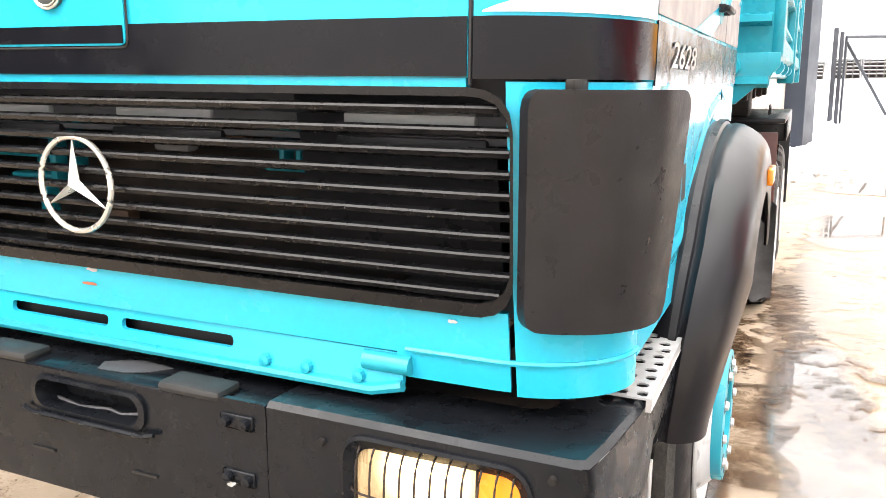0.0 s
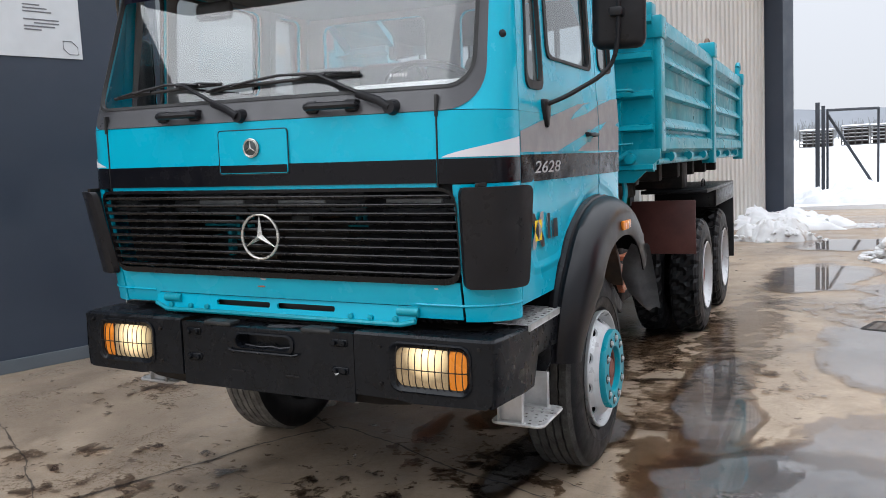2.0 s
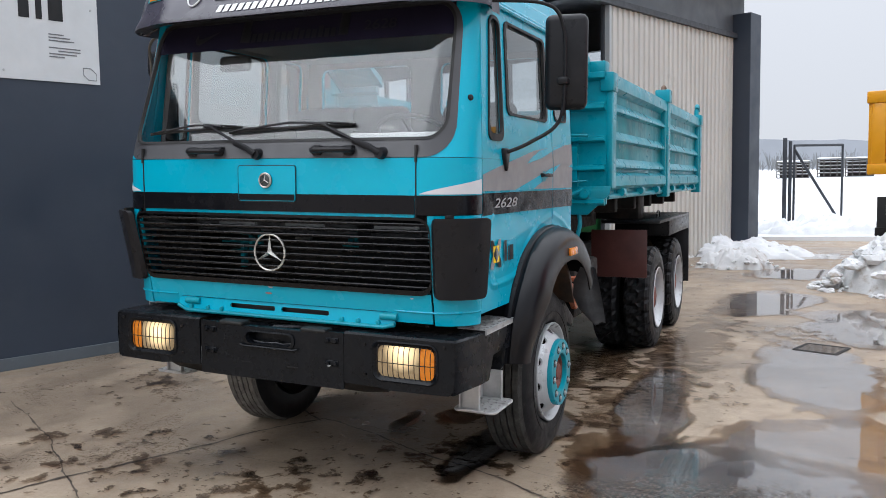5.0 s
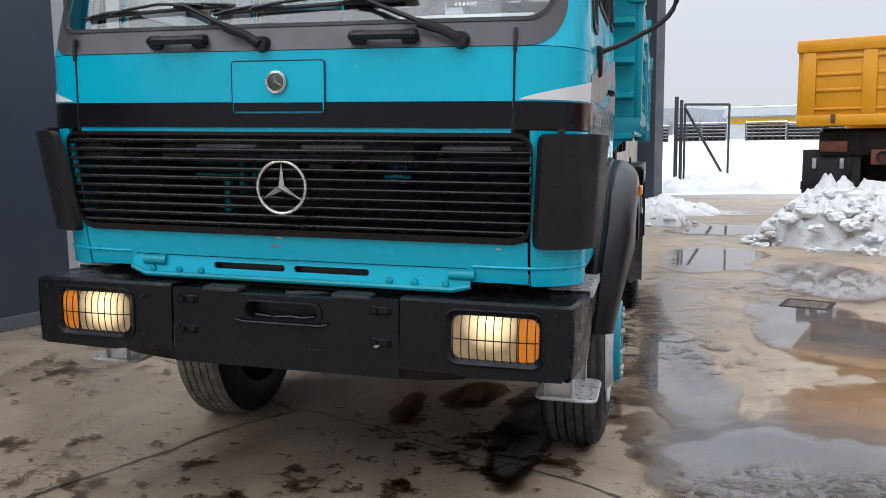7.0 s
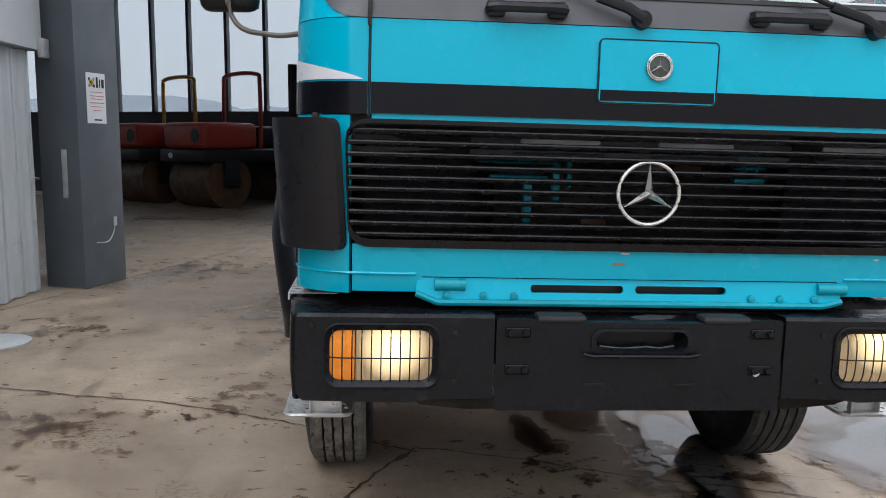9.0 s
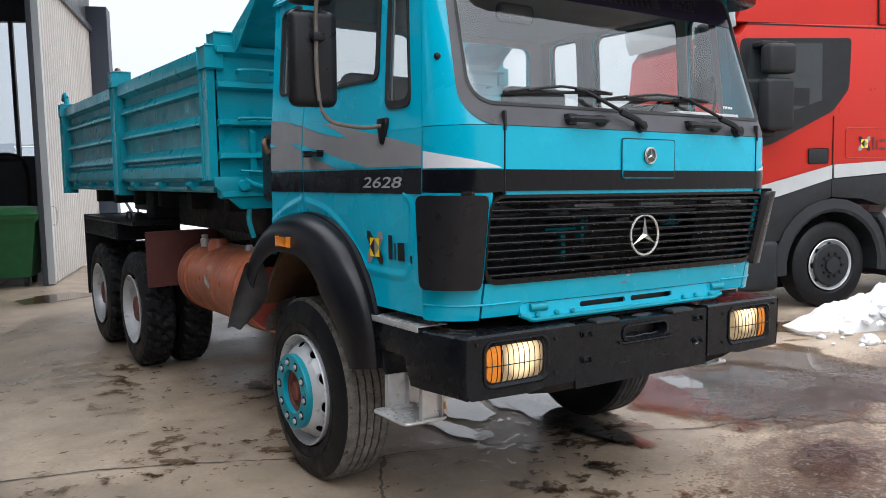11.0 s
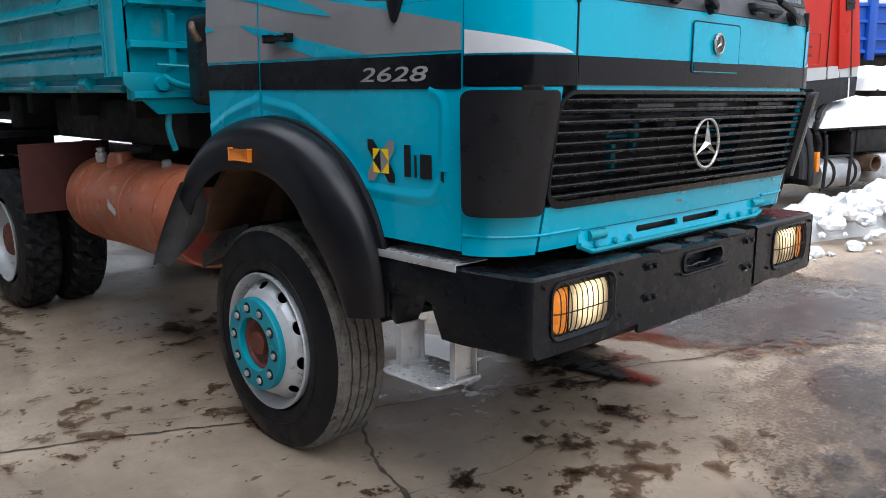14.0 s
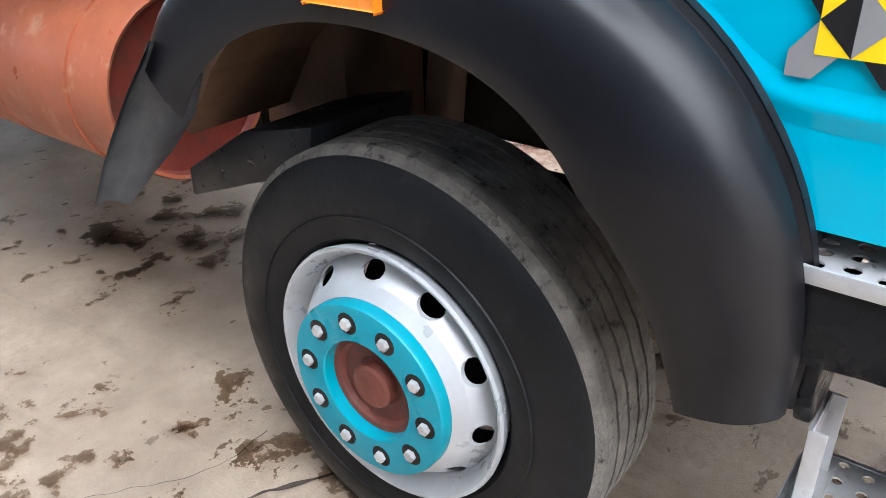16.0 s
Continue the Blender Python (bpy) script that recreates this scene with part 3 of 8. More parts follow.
def tyre_print(points, w, z, seed, step=0.055):
    """A wet print of lugged tyres: a band with teeth along both sides."""
    rnd = random.Random(seed)
    bm = B()
    path = smooth_path([(x, y, z) for x, y in points], 30)
    run, last, rows_ = 0.0, path[0], []
    for i, p in enumerate(path):
        run += (p - last).length
        last = p
        d = (path[min(i + 1, len(path) - 1)] - path[max(i - 1, 0)]).normalized()
        sd = Vector((-d.y, d.x, 0))
        tooth = 0.5 + 0.5 * math.copysign(1, math.sin(run / step * math.pi))
        f = 1 + 0.25 * noise.noise((run * 1.5, seed, 0))
        a = w * 0.5 * f + tooth * rnd.uniform(0.03, 0.09)
        b = w * 0.5 * f + (1 - tooth) * rnd.uniform(0.03, 0.09)
        rows_.append([p + sd * a, p - sd * b])
    rings(bm, rows_, False)
    return tagged(part("tyre_print", bm, WETTRACK, smooth=False), "dark wet tyre print across the concrete", "tyre print", kind="structure")


tyre_print([(1.26, 5.6), (1.36, 4.6), (1.56, 3.3), (1.70, 2.3)], 0.20, 0.0051, 1)
tyre_print([(0.80, 5.0), (0.92, 4.1), (1.06, 3.4)], 0.24, 0.0052, 2)
tyre_print([(1.10, 3.2), (1.20, 2.6), (1.27, 2.0)], 0.26, 0.0053, 3)
tyre_print([(0.62, 4.6), (0.68, 3.7), (0.74, 2.9)], 0.10, 0.0054, 4)


def crack(points, w, seed):
    bm = B()
    path = smooth_path([(x, y, 0.0042) for x, y in points], 28)
    left, right = [], []
    for i, p in enumerate(path):
        d = (path[min(i + 1, len(path) - 1)] - path[max(i - 1, 0)]).normalized()
        s = Vector((-d.y, d.x, 0))
        k = 0.15 + 0.8 * abs(noise.noise((p.x * 9, p.y * 9, seed)))
        wob = s * (0.035 * noise.noise((p.x * 3 + seed, p.y * 3, 4)) + 0.012 * noise.noise((p.x * 17, p.y * 17, seed)))
        left.append(bm.verts.new(p + wob + s * 1.6 * w * k))
        right.append(bm.verts.new(p + wob - s * 1.6 * w * k))
    for i in range(len(path) - 1):
        bm.faces.new((left[i], left[i + 1], right[i + 1], right[i]))
    return tagged(part("concrete_joint", bm, CRACK, smooth=False), "dark cracked joint between concrete slabs", "joint", kind="structure")


crack([(-1.85, -1.2), (-1.5, -0.2), (-1.1, 0.6), (-0.92, 1.1), (-0.66, 1.5)], 0.019, 1)
crack([(-0.66, 1.5), (-0.15, 1.33), (0.38, 1.08), (0.98, 0.85), (1.5, 0.6), (2.8, 0.45), (4.2, 0.1)], 0.012, 2)
crack([(-3.4, 0.98), (-2.36, 0.45), (-1.5, -0.1), (-0.6, -0.7)], 0.010, 3)
crack([(-4.2, 3.0), (-2.8, 2.55), (-2.2, 2.34), (-1.6, 2.08), (-1.2, 1.84), (-0.65, 1.45)], 0.014, 5)
crack([(-0.6, 1.5), (0.27, 1.36), (1.35, 0.95)], 0.004, 6)
crack([(-2.1, 2.32), (-1.75, 2.36), (-1.35, 2.1), (-1.1, 2.08)], 0.003, 7)
crack([(-1.05, 0.7), (-0.6, 0.55), (-0.2, 0.62)], 0.003, 8)


cover = part("ground_cover", lathe(B(), [(0.0, 0.27), (0.012, 0.27), (0.016, 0.255), (0.017, 0.001)], (-3.78, 3.86, 0), "z", 40), GREYSTRIPE)
tagged(cover, "round pale concrete cover set in the yard", "ground cover")


def drain():
    t = thing("drain_grate", "square dark cast-iron drain grate set in the concrete", "drain", pose(2.78, 5.45, 0, 0, 0, -19))
    bm = B()
    plate(bm, rrect(-0.22, 0.22, -0.22, 0.22, 0.02), [rrect(-0.18, 0.18, -0.18, 0.18, 0.01)], 0.004, lambda u, v, w: Vector((u, v, w + 0.0075)))
    part("frame", bm, CHASSIS, t, smooth=False)
    for i in range(7):
        part("bar", box(B(), -0.18, 0.18, -0.165 + i * 0.05, -0.14 + i * 0.05, 0.0075, 0.0105), ARMGREY, t, smooth=False)


drain()


def mound(name, cx, cy, rx, ry, h, rot, seed, material, label, n=80, lump=0.5):
    """A heap of shovelled snow."""
    bm = B()
    rows = []
    c, s = math.cos(rot), math.sin(rot)
    for j in range(n + 1):
        row = []
        for i in range(n + 1):
            u, v = 2 * i / n - 1, 2 * j / n - 1
            edge = 1 + 0.35 * noise.noise((u * 2.2 + seed * 3, v * 2.2, seed))
            r = math.sqrt(u * u + v * v) / edge
            x, y = u * rx, v * ry
            base = max(0.0, 1 - r * r) * min(1.0, 5 * (1 - max(abs(u), abs(v))))
            f = noise.fractal((x * 1.8 + seed, y * 1.8, seed * 2.0), 0.8, 2.2, 5)
            f2 = 0.7 * min(1, 1.5 * abs(noise.noise((x * 3.4, y * 3.4, seed)))) ** 0.5 + 0.3 * min(1, 1.5 * abs(noise.noise((x * 8, y * 8, seed)))) ** 0.5
            z = h * (base ** 0.7) * (1 + lump * f) + 0.32 * h * (f2 - 0.4) * min(1, base * 4)
            z = z - 0.02 if base <= 0 else max(0.0, z)
            row.append(bm.verts.new((cx + c * x - s * y, cy + s * x + c * y, z)))
        rows.append(row)
    for j in range(n):
        for i in range(n):
            quad = (rows[j][i], rows[j][i + 1], rows[j + 1][i + 1], rows[j + 1][i])
            if max(v.co.z for v in quad) > -0.015:
                bm.faces.new(quad)
    bmesh.ops.delete(bm, geom=[v for v in bm.verts if not v.link_faces], context='VERTS')
    ob = part(name, bm, material)
    return tagged(ob, label, "snow")


mound("snowdrift", 0.75, 16.3, 2.0, 1.0, 0.34, -0.2, 3, SNOW, "white cleared snow heaped against the hall column")
mound("snowdrift", 1.3, 13.3, 0.75, 0.45, 0.35, 0.1, 5, SNOWDIRTY, "small dirty heap of melting snow on the yard")
mound("snowdrift", 4.25, 10.5, 1.45, 0.85, 0.86, -0.3, 8, SNOWDIRTY, "large lumpy heap of dirty snow behind the yellow truck", 130, 0.22)
mound("snowdrift", 5.9, 9.5, 1.7, 0.95, 0.84, -0.3, 9, SNOWDIRTY, "large lumpy heap of dirty snow behind the yellow truck", 130, 0.25)
mound("snowdrift", 3.0, 22.6, 2.9, 1.0, 0.52, 0.1, 11, SNOW, "low white bank of snow along the yard edge")
mound("snowdrift", 6.9, 22.8, 2.8, 0.9, 0.40, 0.1, 12, SNOW, "low white bank of snow along the yard edge")
mound("snow_bank", 6.9, 1.45, 2.3, 0.55, 0.36, -0.32, 15, SNOWDIRTY, "long dirty bank of shovelled snow before the red tractor unit", 150, 0.5)
mound("snow_bank", 9.6, 0.5, 2.0, 0.8, 0.7, -0.32, 16, SNOWDIRTY, "long dirty bank of shovelled snow before the red tractor unit", 130, 0.5)
mound("snowdrift", -0.2, 15.3, 0.5, 0.4, 0.4, 0, 18, SNOWDIRTY, "small dirty heap of melting snow beside the hall door", 30)


def snow_chunks(name, spots, seed, label, size=1.0):
    """Broken lumps of snow strewn round the heaps, too many to count."""
    rnd = random.Random(seed)
    bm = B()
    for cx, cy, rx, ry, zz, n in spots:
        for _ in range(n):
            a, q = rnd.uniform(0, 6.283), rnd.uniform(0.2, 1.15)
            x, y, r = cx + rx * q * math.cos(a), cy + ry * q * math.sin(a), size * rnd.uniform(0.02, 0.065) * (1.25 - 0.5 * q)
            z = zz * max(0.0, 1 - q * q) ** 0.7 * 0.9 + r * 0.35
            t = B()
            bmesh.ops.create_icosphere(t, subdivisions=2 if size > 1.5 else 1, radius=r)
            for v in t.verts:
                v.co *= rnd.uniform(0.7, 1.25) if size <= 1.5 else 1 + 0.55 * noise.noise(v.co * (1.6 / r) + Vector((x * 31, y * 17, 0)))
                v.co = Vector((x + v.co.x * 1.3, y + v.co.y, max(0.001, z + v.co.z * 0.75)))
            merge(bm, t)
    return tagged(part(name, bm, SNOWDIRTY, None, "", False), label, "snow", kind="stuff")


snow_chunks("snow_clods", [(4.25, 10.4, 1.4, 0.85, 0.82, 260), (5.9, 9.5, 1.6, 0.9, 0.78, 170), (6.9, 1.45, 2.2, 0.5, 0.32, 120)], 13, "large broken clods of dirty snow on the heaps", 2.1)
snow_chunks("snow_lumps", [(1.3, 13.3, 0.8, 0.5, 0.3, 60), (3.2, 10.5, 0.6, 0.4, 0.12, 60), (0.75, 16.3, 2.0, 1.0, 0.30, 90), (6.9, 1.45, 2.3, 0.6, 0.36, 120), (9.6, 0.5, 2.0, 0.85, 0.6, 90)], 5, "broken dirty lumps of snow strewn round the heaps")


def field_z(x, y):
    v = max(0.0, (y - 21.0) / 260) ** (1 / 2.2)
    return 0.12 + 0.10 * noise.noise((x * 0.12, y * 0.12, 2)) + 0.04 * noise.noise((x * 0.7, y * 0.7, 5)) + 5.6 * max(0, v - 0.25)


def snow_field():
    bm = B()
    n = 60
    rows = []
    for j in range(n + 1):
        v = j / n
        y = 21.0 + 260 * v ** 2.2
        row = []
        for i in range(n + 1):
            x = -60 + 260 * i / n
            z = field_z(x, y)
            row.append(bm.verts.new((x, y + 0.5 * noise.noise((x * 0.4, 1, 1)) * (1 - v), -0.05 if j == 0 else z)))
        rows.append(row)
    for j in range(n):
        for i in range(n):
            bm.faces.new((rows[j][i], rows[j][i + 1], rows[j + 1][i + 1], rows[j + 1][i]))
    return tagged(part("snow_field", bm, SNOW), "flat white snow-covered field beyond the yard", "snow field", kind="structure")


snow_field()


def hills():
    bm = B()
    n = 160
    lo, hi = [], []
    for i in range(n + 1):
        a = radians(-75 + 150 * i / n)
        r = 1500
        h = 62 + 24 * noise.fractal((math.sin(a) * 5, 2.0, 1.0), 0.9, 2.0, 5) + 22 * math.exp(-((a + 0.2) / 0.2) ** 2) * 0.5
        lo.append(bm.verts.new((r * math.sin(a), r * math.cos(a), -5)))
        hi.append(bm.verts.new((r * math.sin(a), r * math.cos(a) + 60, max(8, h))))
    for i in range(n):
        bm.faces.new((lo[i], lo[i + 1], hi[i + 1], hi[i]))
    return tagged(part("backdrop_hills", bm, FARHILL), "pale misty hills on the horizon", "hills", kind="structure")


hills()


def far_woods():
    bm = B()
    rnd = random.Random(4)
    for i in range(620):
        x, y = rnd.uniform(-70, 190), rnd.uniform(150, 215)
        h = rnd.uniform(2.0, 4.6)
        z0 = field_z(x, y) - 0.2
        for k in range(7):
            a = rnd.uniform(0, 6.28)
            dx, dy = rnd.uniform(0.1, 1.3) * math.cos(a), rnd.uniform(0.1, 1.3) * math.sin(a)
            top = Vector((x + dx, y + dy, z0 + h * rnd.uniform(0.55, 1)))
            base = Vector((x, y, z0 + (0 if k == 0 else h * rnd.uniform(0.1, 0.4))))
            s = Vector((0.10, 0.02, 0))
            vs = [bm.verts.new(p) for p in (base - s, base + s, top + s * 0.3, top - s * 0.3)]
            bm.faces.new(vs)
    return tagged(part("far_woods", bm, FARTREE, smooth=False), "bare grey winter trees in mist beyond the field", "woods", kind="stuff")


far_woods()


def crate_stack(x, y, w, h, d, rz):
    t = thing("crate_stack", "stacked dark wooden crates capped with snow on the field", "crates", pose(x, y, field_z(x + w / 2, y) + 0.05, 0, 0, rz), "crate stacks on the field")
    nx, nz = max(2, round(w / 0.62)), max(2, round(h / 0.34))
    for i in range(nx + 1):
        part("crate_post", box(B(), w * i / nx - 0.05, w * i / nx + 0.05, 0, 0.1, 0, h), PALLET, t, smooth=False)
    for k in range(nz + 1):
        part("crate_board", box(B(), 0, w, -0.03, 0.08, h * k / nz - 0.045, h * k / nz + 0.045), PALLET, t, smooth=False)
    part("crate_back", box(B(), 0.1, w - 0.1, d * 0.6, d * 0.65, 0, h - 0.1), CHASSIS, t, smooth=False)
    for k in range(1, nz):
        part("snow_ledge", box(B(), 0.1, w - 0.1, 0.1, 0.5, h * k / nz + 0.046, h * k / nz + 0.10, 0.02), SNOW, t)
    bm = B()
    n = max(4, round(w / 0.4))
    rings(bm, [[Vector((w * i / n, y_, h + 0.02 + (hh * (0.7 + 0.6 * abs(noise.noise((x + w * i / n, y_, 3)))) if hh else 0))) for i in range(n + 1)] for y_, hh in ((-0.1, 0.0), (-0.08, 0.10), (0.3, 0.17), (d - 0.3, 0.17), (d, 0.10), (d + 0.02, 0.0))], False)
    part("snow_cap", bm, SNOW, t)


for x, y, w, h in [(-0.6, 86, 3.0, 1.6), (3.15, 87, 2.4, 1.8), (5.7, 87, 2.5, 1.75), (10.2, 88, 4.0, 1.8), (14.3, 88, 3.2, 1.65), (18.6, 90, 7.0, 1.8), (26.6, 92, 9.2, 1.9), (37.6, 96, 10.5, 2.0)]:
    crate_stack(x, y, w, h, 2.0, -6)


def gate():
    t = thing("swing_gate", "dark steel swing gate standing open at the snowy field", "gate")
    part("post", box(B(), 1.84, 1.96, 23.24, 23.36, 0, 2.95, 0.01), GATE, t)
    part("post", box(B(), 2.0, 2.1, 23.32, 23.42, 0, 2.85, 0.01), GATE, t)
    a, b = Vector((2.16, 23.5, 0)), Vector((3.5, 24.2, 0))
    part("rail", tube(B(), [a + Vector((0, 0, 2.72)), b + Vector((0, 0, 2.72))], 0.04, 8), GATE, t)
    part("bottom_rail", tube(B(), [a + Vector((0, 0, 0.2)), b + Vector((0, 0, 0.2))], 0.03, 8), GATE, t)
    for p in (a, b):
        part("stile", tube(B(), [p + Vector((0, 0, 0.0)), p + Vector((0, 0, 2.74))], 0.035, 8), GATE, t)
    part("brace", tube(B(), [a + Vector((0, 0, 2.6)), b + Vector((0, 0, 0.3))], 0.045, 8), GATE, t)


gate()
part_kerb = part("yard_edge_beam", box(B(), 2.7, 5.9, 25.3, 25.6, 0.02, 0.27, 0.02), PALLET)
tagged(part_kerb, "long dark timber beam lying at the yard edge", "beam")

# ---- the hall ----
HALL = pose(-0.9, 12.0, 0, 0, 0, -19.23)


def corrugated(bm, y0, y1, z0, z1, x, pitch=0.2, depth=0.035):
    """A ribbed steel sheet in the wall's plane."""
    prof = []
    y = y0
    while y < y1 - 1e-6:
        for f, dx in ((0.0, 0), (0.42, 0), (0.52, depth), (0.90, depth)):
            if y + f * pitch <= y1:
                prof.append((y + f * pitch, x + dx))
        y += pitch
    prof.append((y1, x))
    loops = [[Vector((px, py, z)) for py, px in prof] for z in (z0, z1)]
    back = [[Vector((x - 0.03, py, z)) for py, px in prof] for z in (z0, z1)]
    rings(bm, [back[0], loops[0], loops[1], back[1]], closed=False)
    return bm


def structure(name, bm, material, label, category, smooth=False):
    ob = part(name, bm, material, None, "", smooth)
    ob.matrix_basis = HALL
    return tagged(ob, label, category, kind="structure")


w1 = structure("wall_front", box(B(), -0.25, 0.0, -24.2, -9.0, 0, 6.0, 0.01), NAVY, "smooth dark blue-grey clad wall of the hall", "wall")
for i in range(3):
    structure("trim", box(B(), 0.001, 0.006, -14.2 - i * 4, -14.18 - i * 4, 0, 6.0), FASCIA, "narrow joint cover on the dark wall cladding", "trim")
structure("baseboard", box(B(), 0.002, 0.03, -24.2, -9.0, 0, 0.12, 0.004), PILLAR, "grey base flashing along the dark wall", "flashing")
structure("wall_return", box(B(), -1.2, -0.26, -9.25, -9.0, 0, 6.0, 0.01), SHEETGREY, "light grey return wall beside the dark cladding", "wall")


def hall_door():
    m = HALL @ pose(-0.84, -8.15, 0, 0, 0, 17.5)
    t = thing("steel_side_door", "light grey ribbed steel door leaf with a lever handle, shut", "door", m, kind="structure")
    bm = corrugated(B(), 0.25, 1.52, 0.02, 2.42, 0.0, 0.32, 0.045)
    for k in range(4):
        part("rib", box(B(), 0.0, 0.065, 0.47 + 0.32 * k, 0.50 + 0.32 * k, 0.03, 2.41, 0.008), SHEETGREY, t)
    part("leaf", bm, SHEETGREY, t, smooth=False)
    part("frame", box(B(), -0.06, 0.05, -0.6, 0.24, 0, 2.5, 0.005), SHEETGREY, t, smooth=False)
    part("header", box(B(), -0.02, 0.14, -0.8, 1.62, 2.43, 6.0, 0.005), SHEETGREY, t, smooth=False)
    part("bracket", box(B(), 0.14, 0.2, 1.5, 1.66, 2.36, 2.55, 0.01), STEEL, t)
    part("lock_plate", box(B(), 0.03, 0.05, 1.44, 1.5, 1.0, 1.25, 0.004), STEEL, t)
    part("lever_handle", tube(B(), [(0.05, 1.47, 1.16), (0.10, 1.47, 1.16), (0.10, 1.36, 1.16)], 0.012), CHROME, t)


hall_door()


def hall_pillar():
    t = thing("hall_pillar", "slate-grey steel gate pillar with scratches at the opening", "pillar", HALL, kind="structure")
    part("column", box(B(), -1.35, -0.87, -6.5, -5.82, 0, 6.0, 0.015), PILLAR, t)
    part("socket", box(B(), -0.87, -0.855, -6.02, -5.96, 0.62, 0.72, 0.006), STEEL, t)
    part("scrape", tube(B(), smooth_path([(-0.868, -6.3, 0.47), (-0.868, -6.12, 0.46), (-0.868, -6.03, 0.53), (-0.868, -5.99, 0.62)], 5), 0.007, 6), SHEETGREY, t, "pale scrape in the paint")
    part("strike_plate", box(B(), -1.08, -1.02, -6.512, -6.5, 0.95, 1.45, 0.004), STEEL, t)


hall_pillar()


def notice(m, w, h, name, label):
    t = thing(name, label, "sign", m)
    part("panel", box(B(), -0.006, 0.0, 0, w, 0, h, 0.002), POSTER, t, smooth=False)
    return t


def emblem_mark(t, fn, s):
    """The yard's emblem as plain shapes: four slanted corners round a yellow square."""
    def poly(pts, m, d):
        bm = B()
        plate(bm, pts, [], 0, lambda u, v, w: fn(u * s, v * s, d))
        part("emblem_shape", bm, m, t, smooth=False)
    poly([(-.5, .5), (-.28, .5), (0, .18), (0, 0), (-.28, 0), (-.5, .28)], LETTER_DARK, 0.0015)
    poly([(.5, .5), (.28, .5), (0, .18), (0, 0), (.28, 0), (.5, .28)], GREYFILM, 0.0018)
    poly([(-.5, -.5), (-.28, -.5), (0, -.18), (0, 0), (-.28, 0), (-.5, -.28)], GREYFILM, 0.0021)
    poly([(.5, -.5), (.28, -.5), (0, -.18), (0, 0), (.28, 0), (.5, -.28)], LETTER_DARK, 0.0024)
    poly([(-.29, -.29), (.29, -.29), (.29, .29), (-.29, .29)], YELLOWFILM, 0.0030)
    poly([(-.29, 0), (0, -.29), (0, .29)], LETTER_DARK, 0.0036)
    poly([(.29, 0), (0, .29), (0, -.29)], GREYFILM, 0.0039)


def bars(t, fn, rows, m):
    """Print too small to read, as plain bars: (u0, u1, v, height)."""
    for u0, u1, v, h in rows:
        bm = B()
        plate(bm, [(u0, v), (u1, v), (u1, v + h), (u0, v + h)], [], 0, lambda u, w, d: fn(u, w, 0.002))
        part("print_bar", bm, m, t, smooth=False)


sign = notice(HALL @ pose(0.012, -10.75, 2.83), 0.97, 1.55, "wall_sign", "large white printed sign board on the dark wall")
sfn = lambda u, v, d: Vector((0.001 + d, u, v))
bars(sign, sfn, [(0.20, 0.30, 0.60, 0.34), (0.36, 0.42, 0.60, 0.24), (0.48, 0.62, 0.60, 0.24), (0.06, 0.22, 1.0, 0.3), (0.34, 0.56, 1.0, 0.3)], LETTER_DARK)
bars(sign, sfn, [(0.47, 0.62, 0.46, 0.012), (0.47, 0.68, 0.43, 0.012), (0.47, 0.72, 0.40, 0.012), (0.47, 0.78, 0.33, 0.012), (0.56, 0.78, 0.30, 0.012), (0.47, 0.74, 0.27, 0.012), (0.47, 0.62, 0.24, 0.012)], GREYBAR)
bm = B()
tube(bm, [(0.003, 0.80, 0.16), (0.003, 0.88, 0.16), (0.003, 0.93, 0.11), (0.003, 0.93, 0.04), (0.003, 0.85, 0.04), (0.003, 0.80, 0.09)], 0.003, 6, True)
part("outline_mark", bm, GREYBAR, sign)
for u, v in ((0.04, 0.08), (0.04, 1.45), (0.9, 0.75)):
    part("screw", lathe(B(), [(0.0, 0.012), (0.006, 0.01), (0.007, 0.001)], (0.001, u, v), "x", 10), STEEL, sign)
note = notice(HALL @ pose(-0.864, -6.35, 1.72), 0.30, 0.52, "notice_sheet", "white printed notice sheet fixed on the grey pillar")
emblem_mark(note, lambda u, v, d: Vector((0.001 + d, 0.08 + u, 0.42 + v)), 0.10)
bars(note, sfn, [(0.15, 0.18, 0.37, 0.11), (0.20, 0.215, 0.37, 0.09), (0.235, 0.275, 0.37, 0.09), (0.1, 0.22, 0.03, 0.014)], LETTER_DARK)
bars(note, sfn, [(0.05, 0.26, 0.32, 0.006), (0.04, 0.27, 0.28, 0.006), (0.06, 0.25, 0.25, 0.006), (0.04, 0.27, 0.21, 0.006), (0.05, 0.26, 0.17, 0.006), (0.09, 0.22, 0.13, 0.006)], REDBAR)

sd = thing("sliding_door", "tall pale corrugated steel sliding door of the hall, standing open", "door", HALL, kind="structure")
part("leaf", corrugated(B(), 0.0, 5.45, 0.03, 5.05, 0.0, 0.2, 0.035), SHEET, sd, smooth=False)
part("edge_channel", box(B(), -0.06, 0.05, -0.05, 0.02, 0.02, 5.05, 0.004), SHEETGREY, sd, smooth=False)
part("pull_handle", tube(B(), smooth_path([(0.03, 0.1, 1.0), (0.10, 0.12, 1.02), (0.10, 0.12, 1.28), (0.03, 0.1, 1.3)], 4), 0.012), STEEL, sd)
part("head_track", box(B(), -0.05, 0.10, -6.0, 5.5, 5.05, 5.17, 0.006), GATE, sd, smooth=False)
structure("hall_column", box(B(), -0.10, 0.42, 5.46, 6.05, 0, 5.62, 0.012), NAVY, "dark steel end column of the hall front", "column")
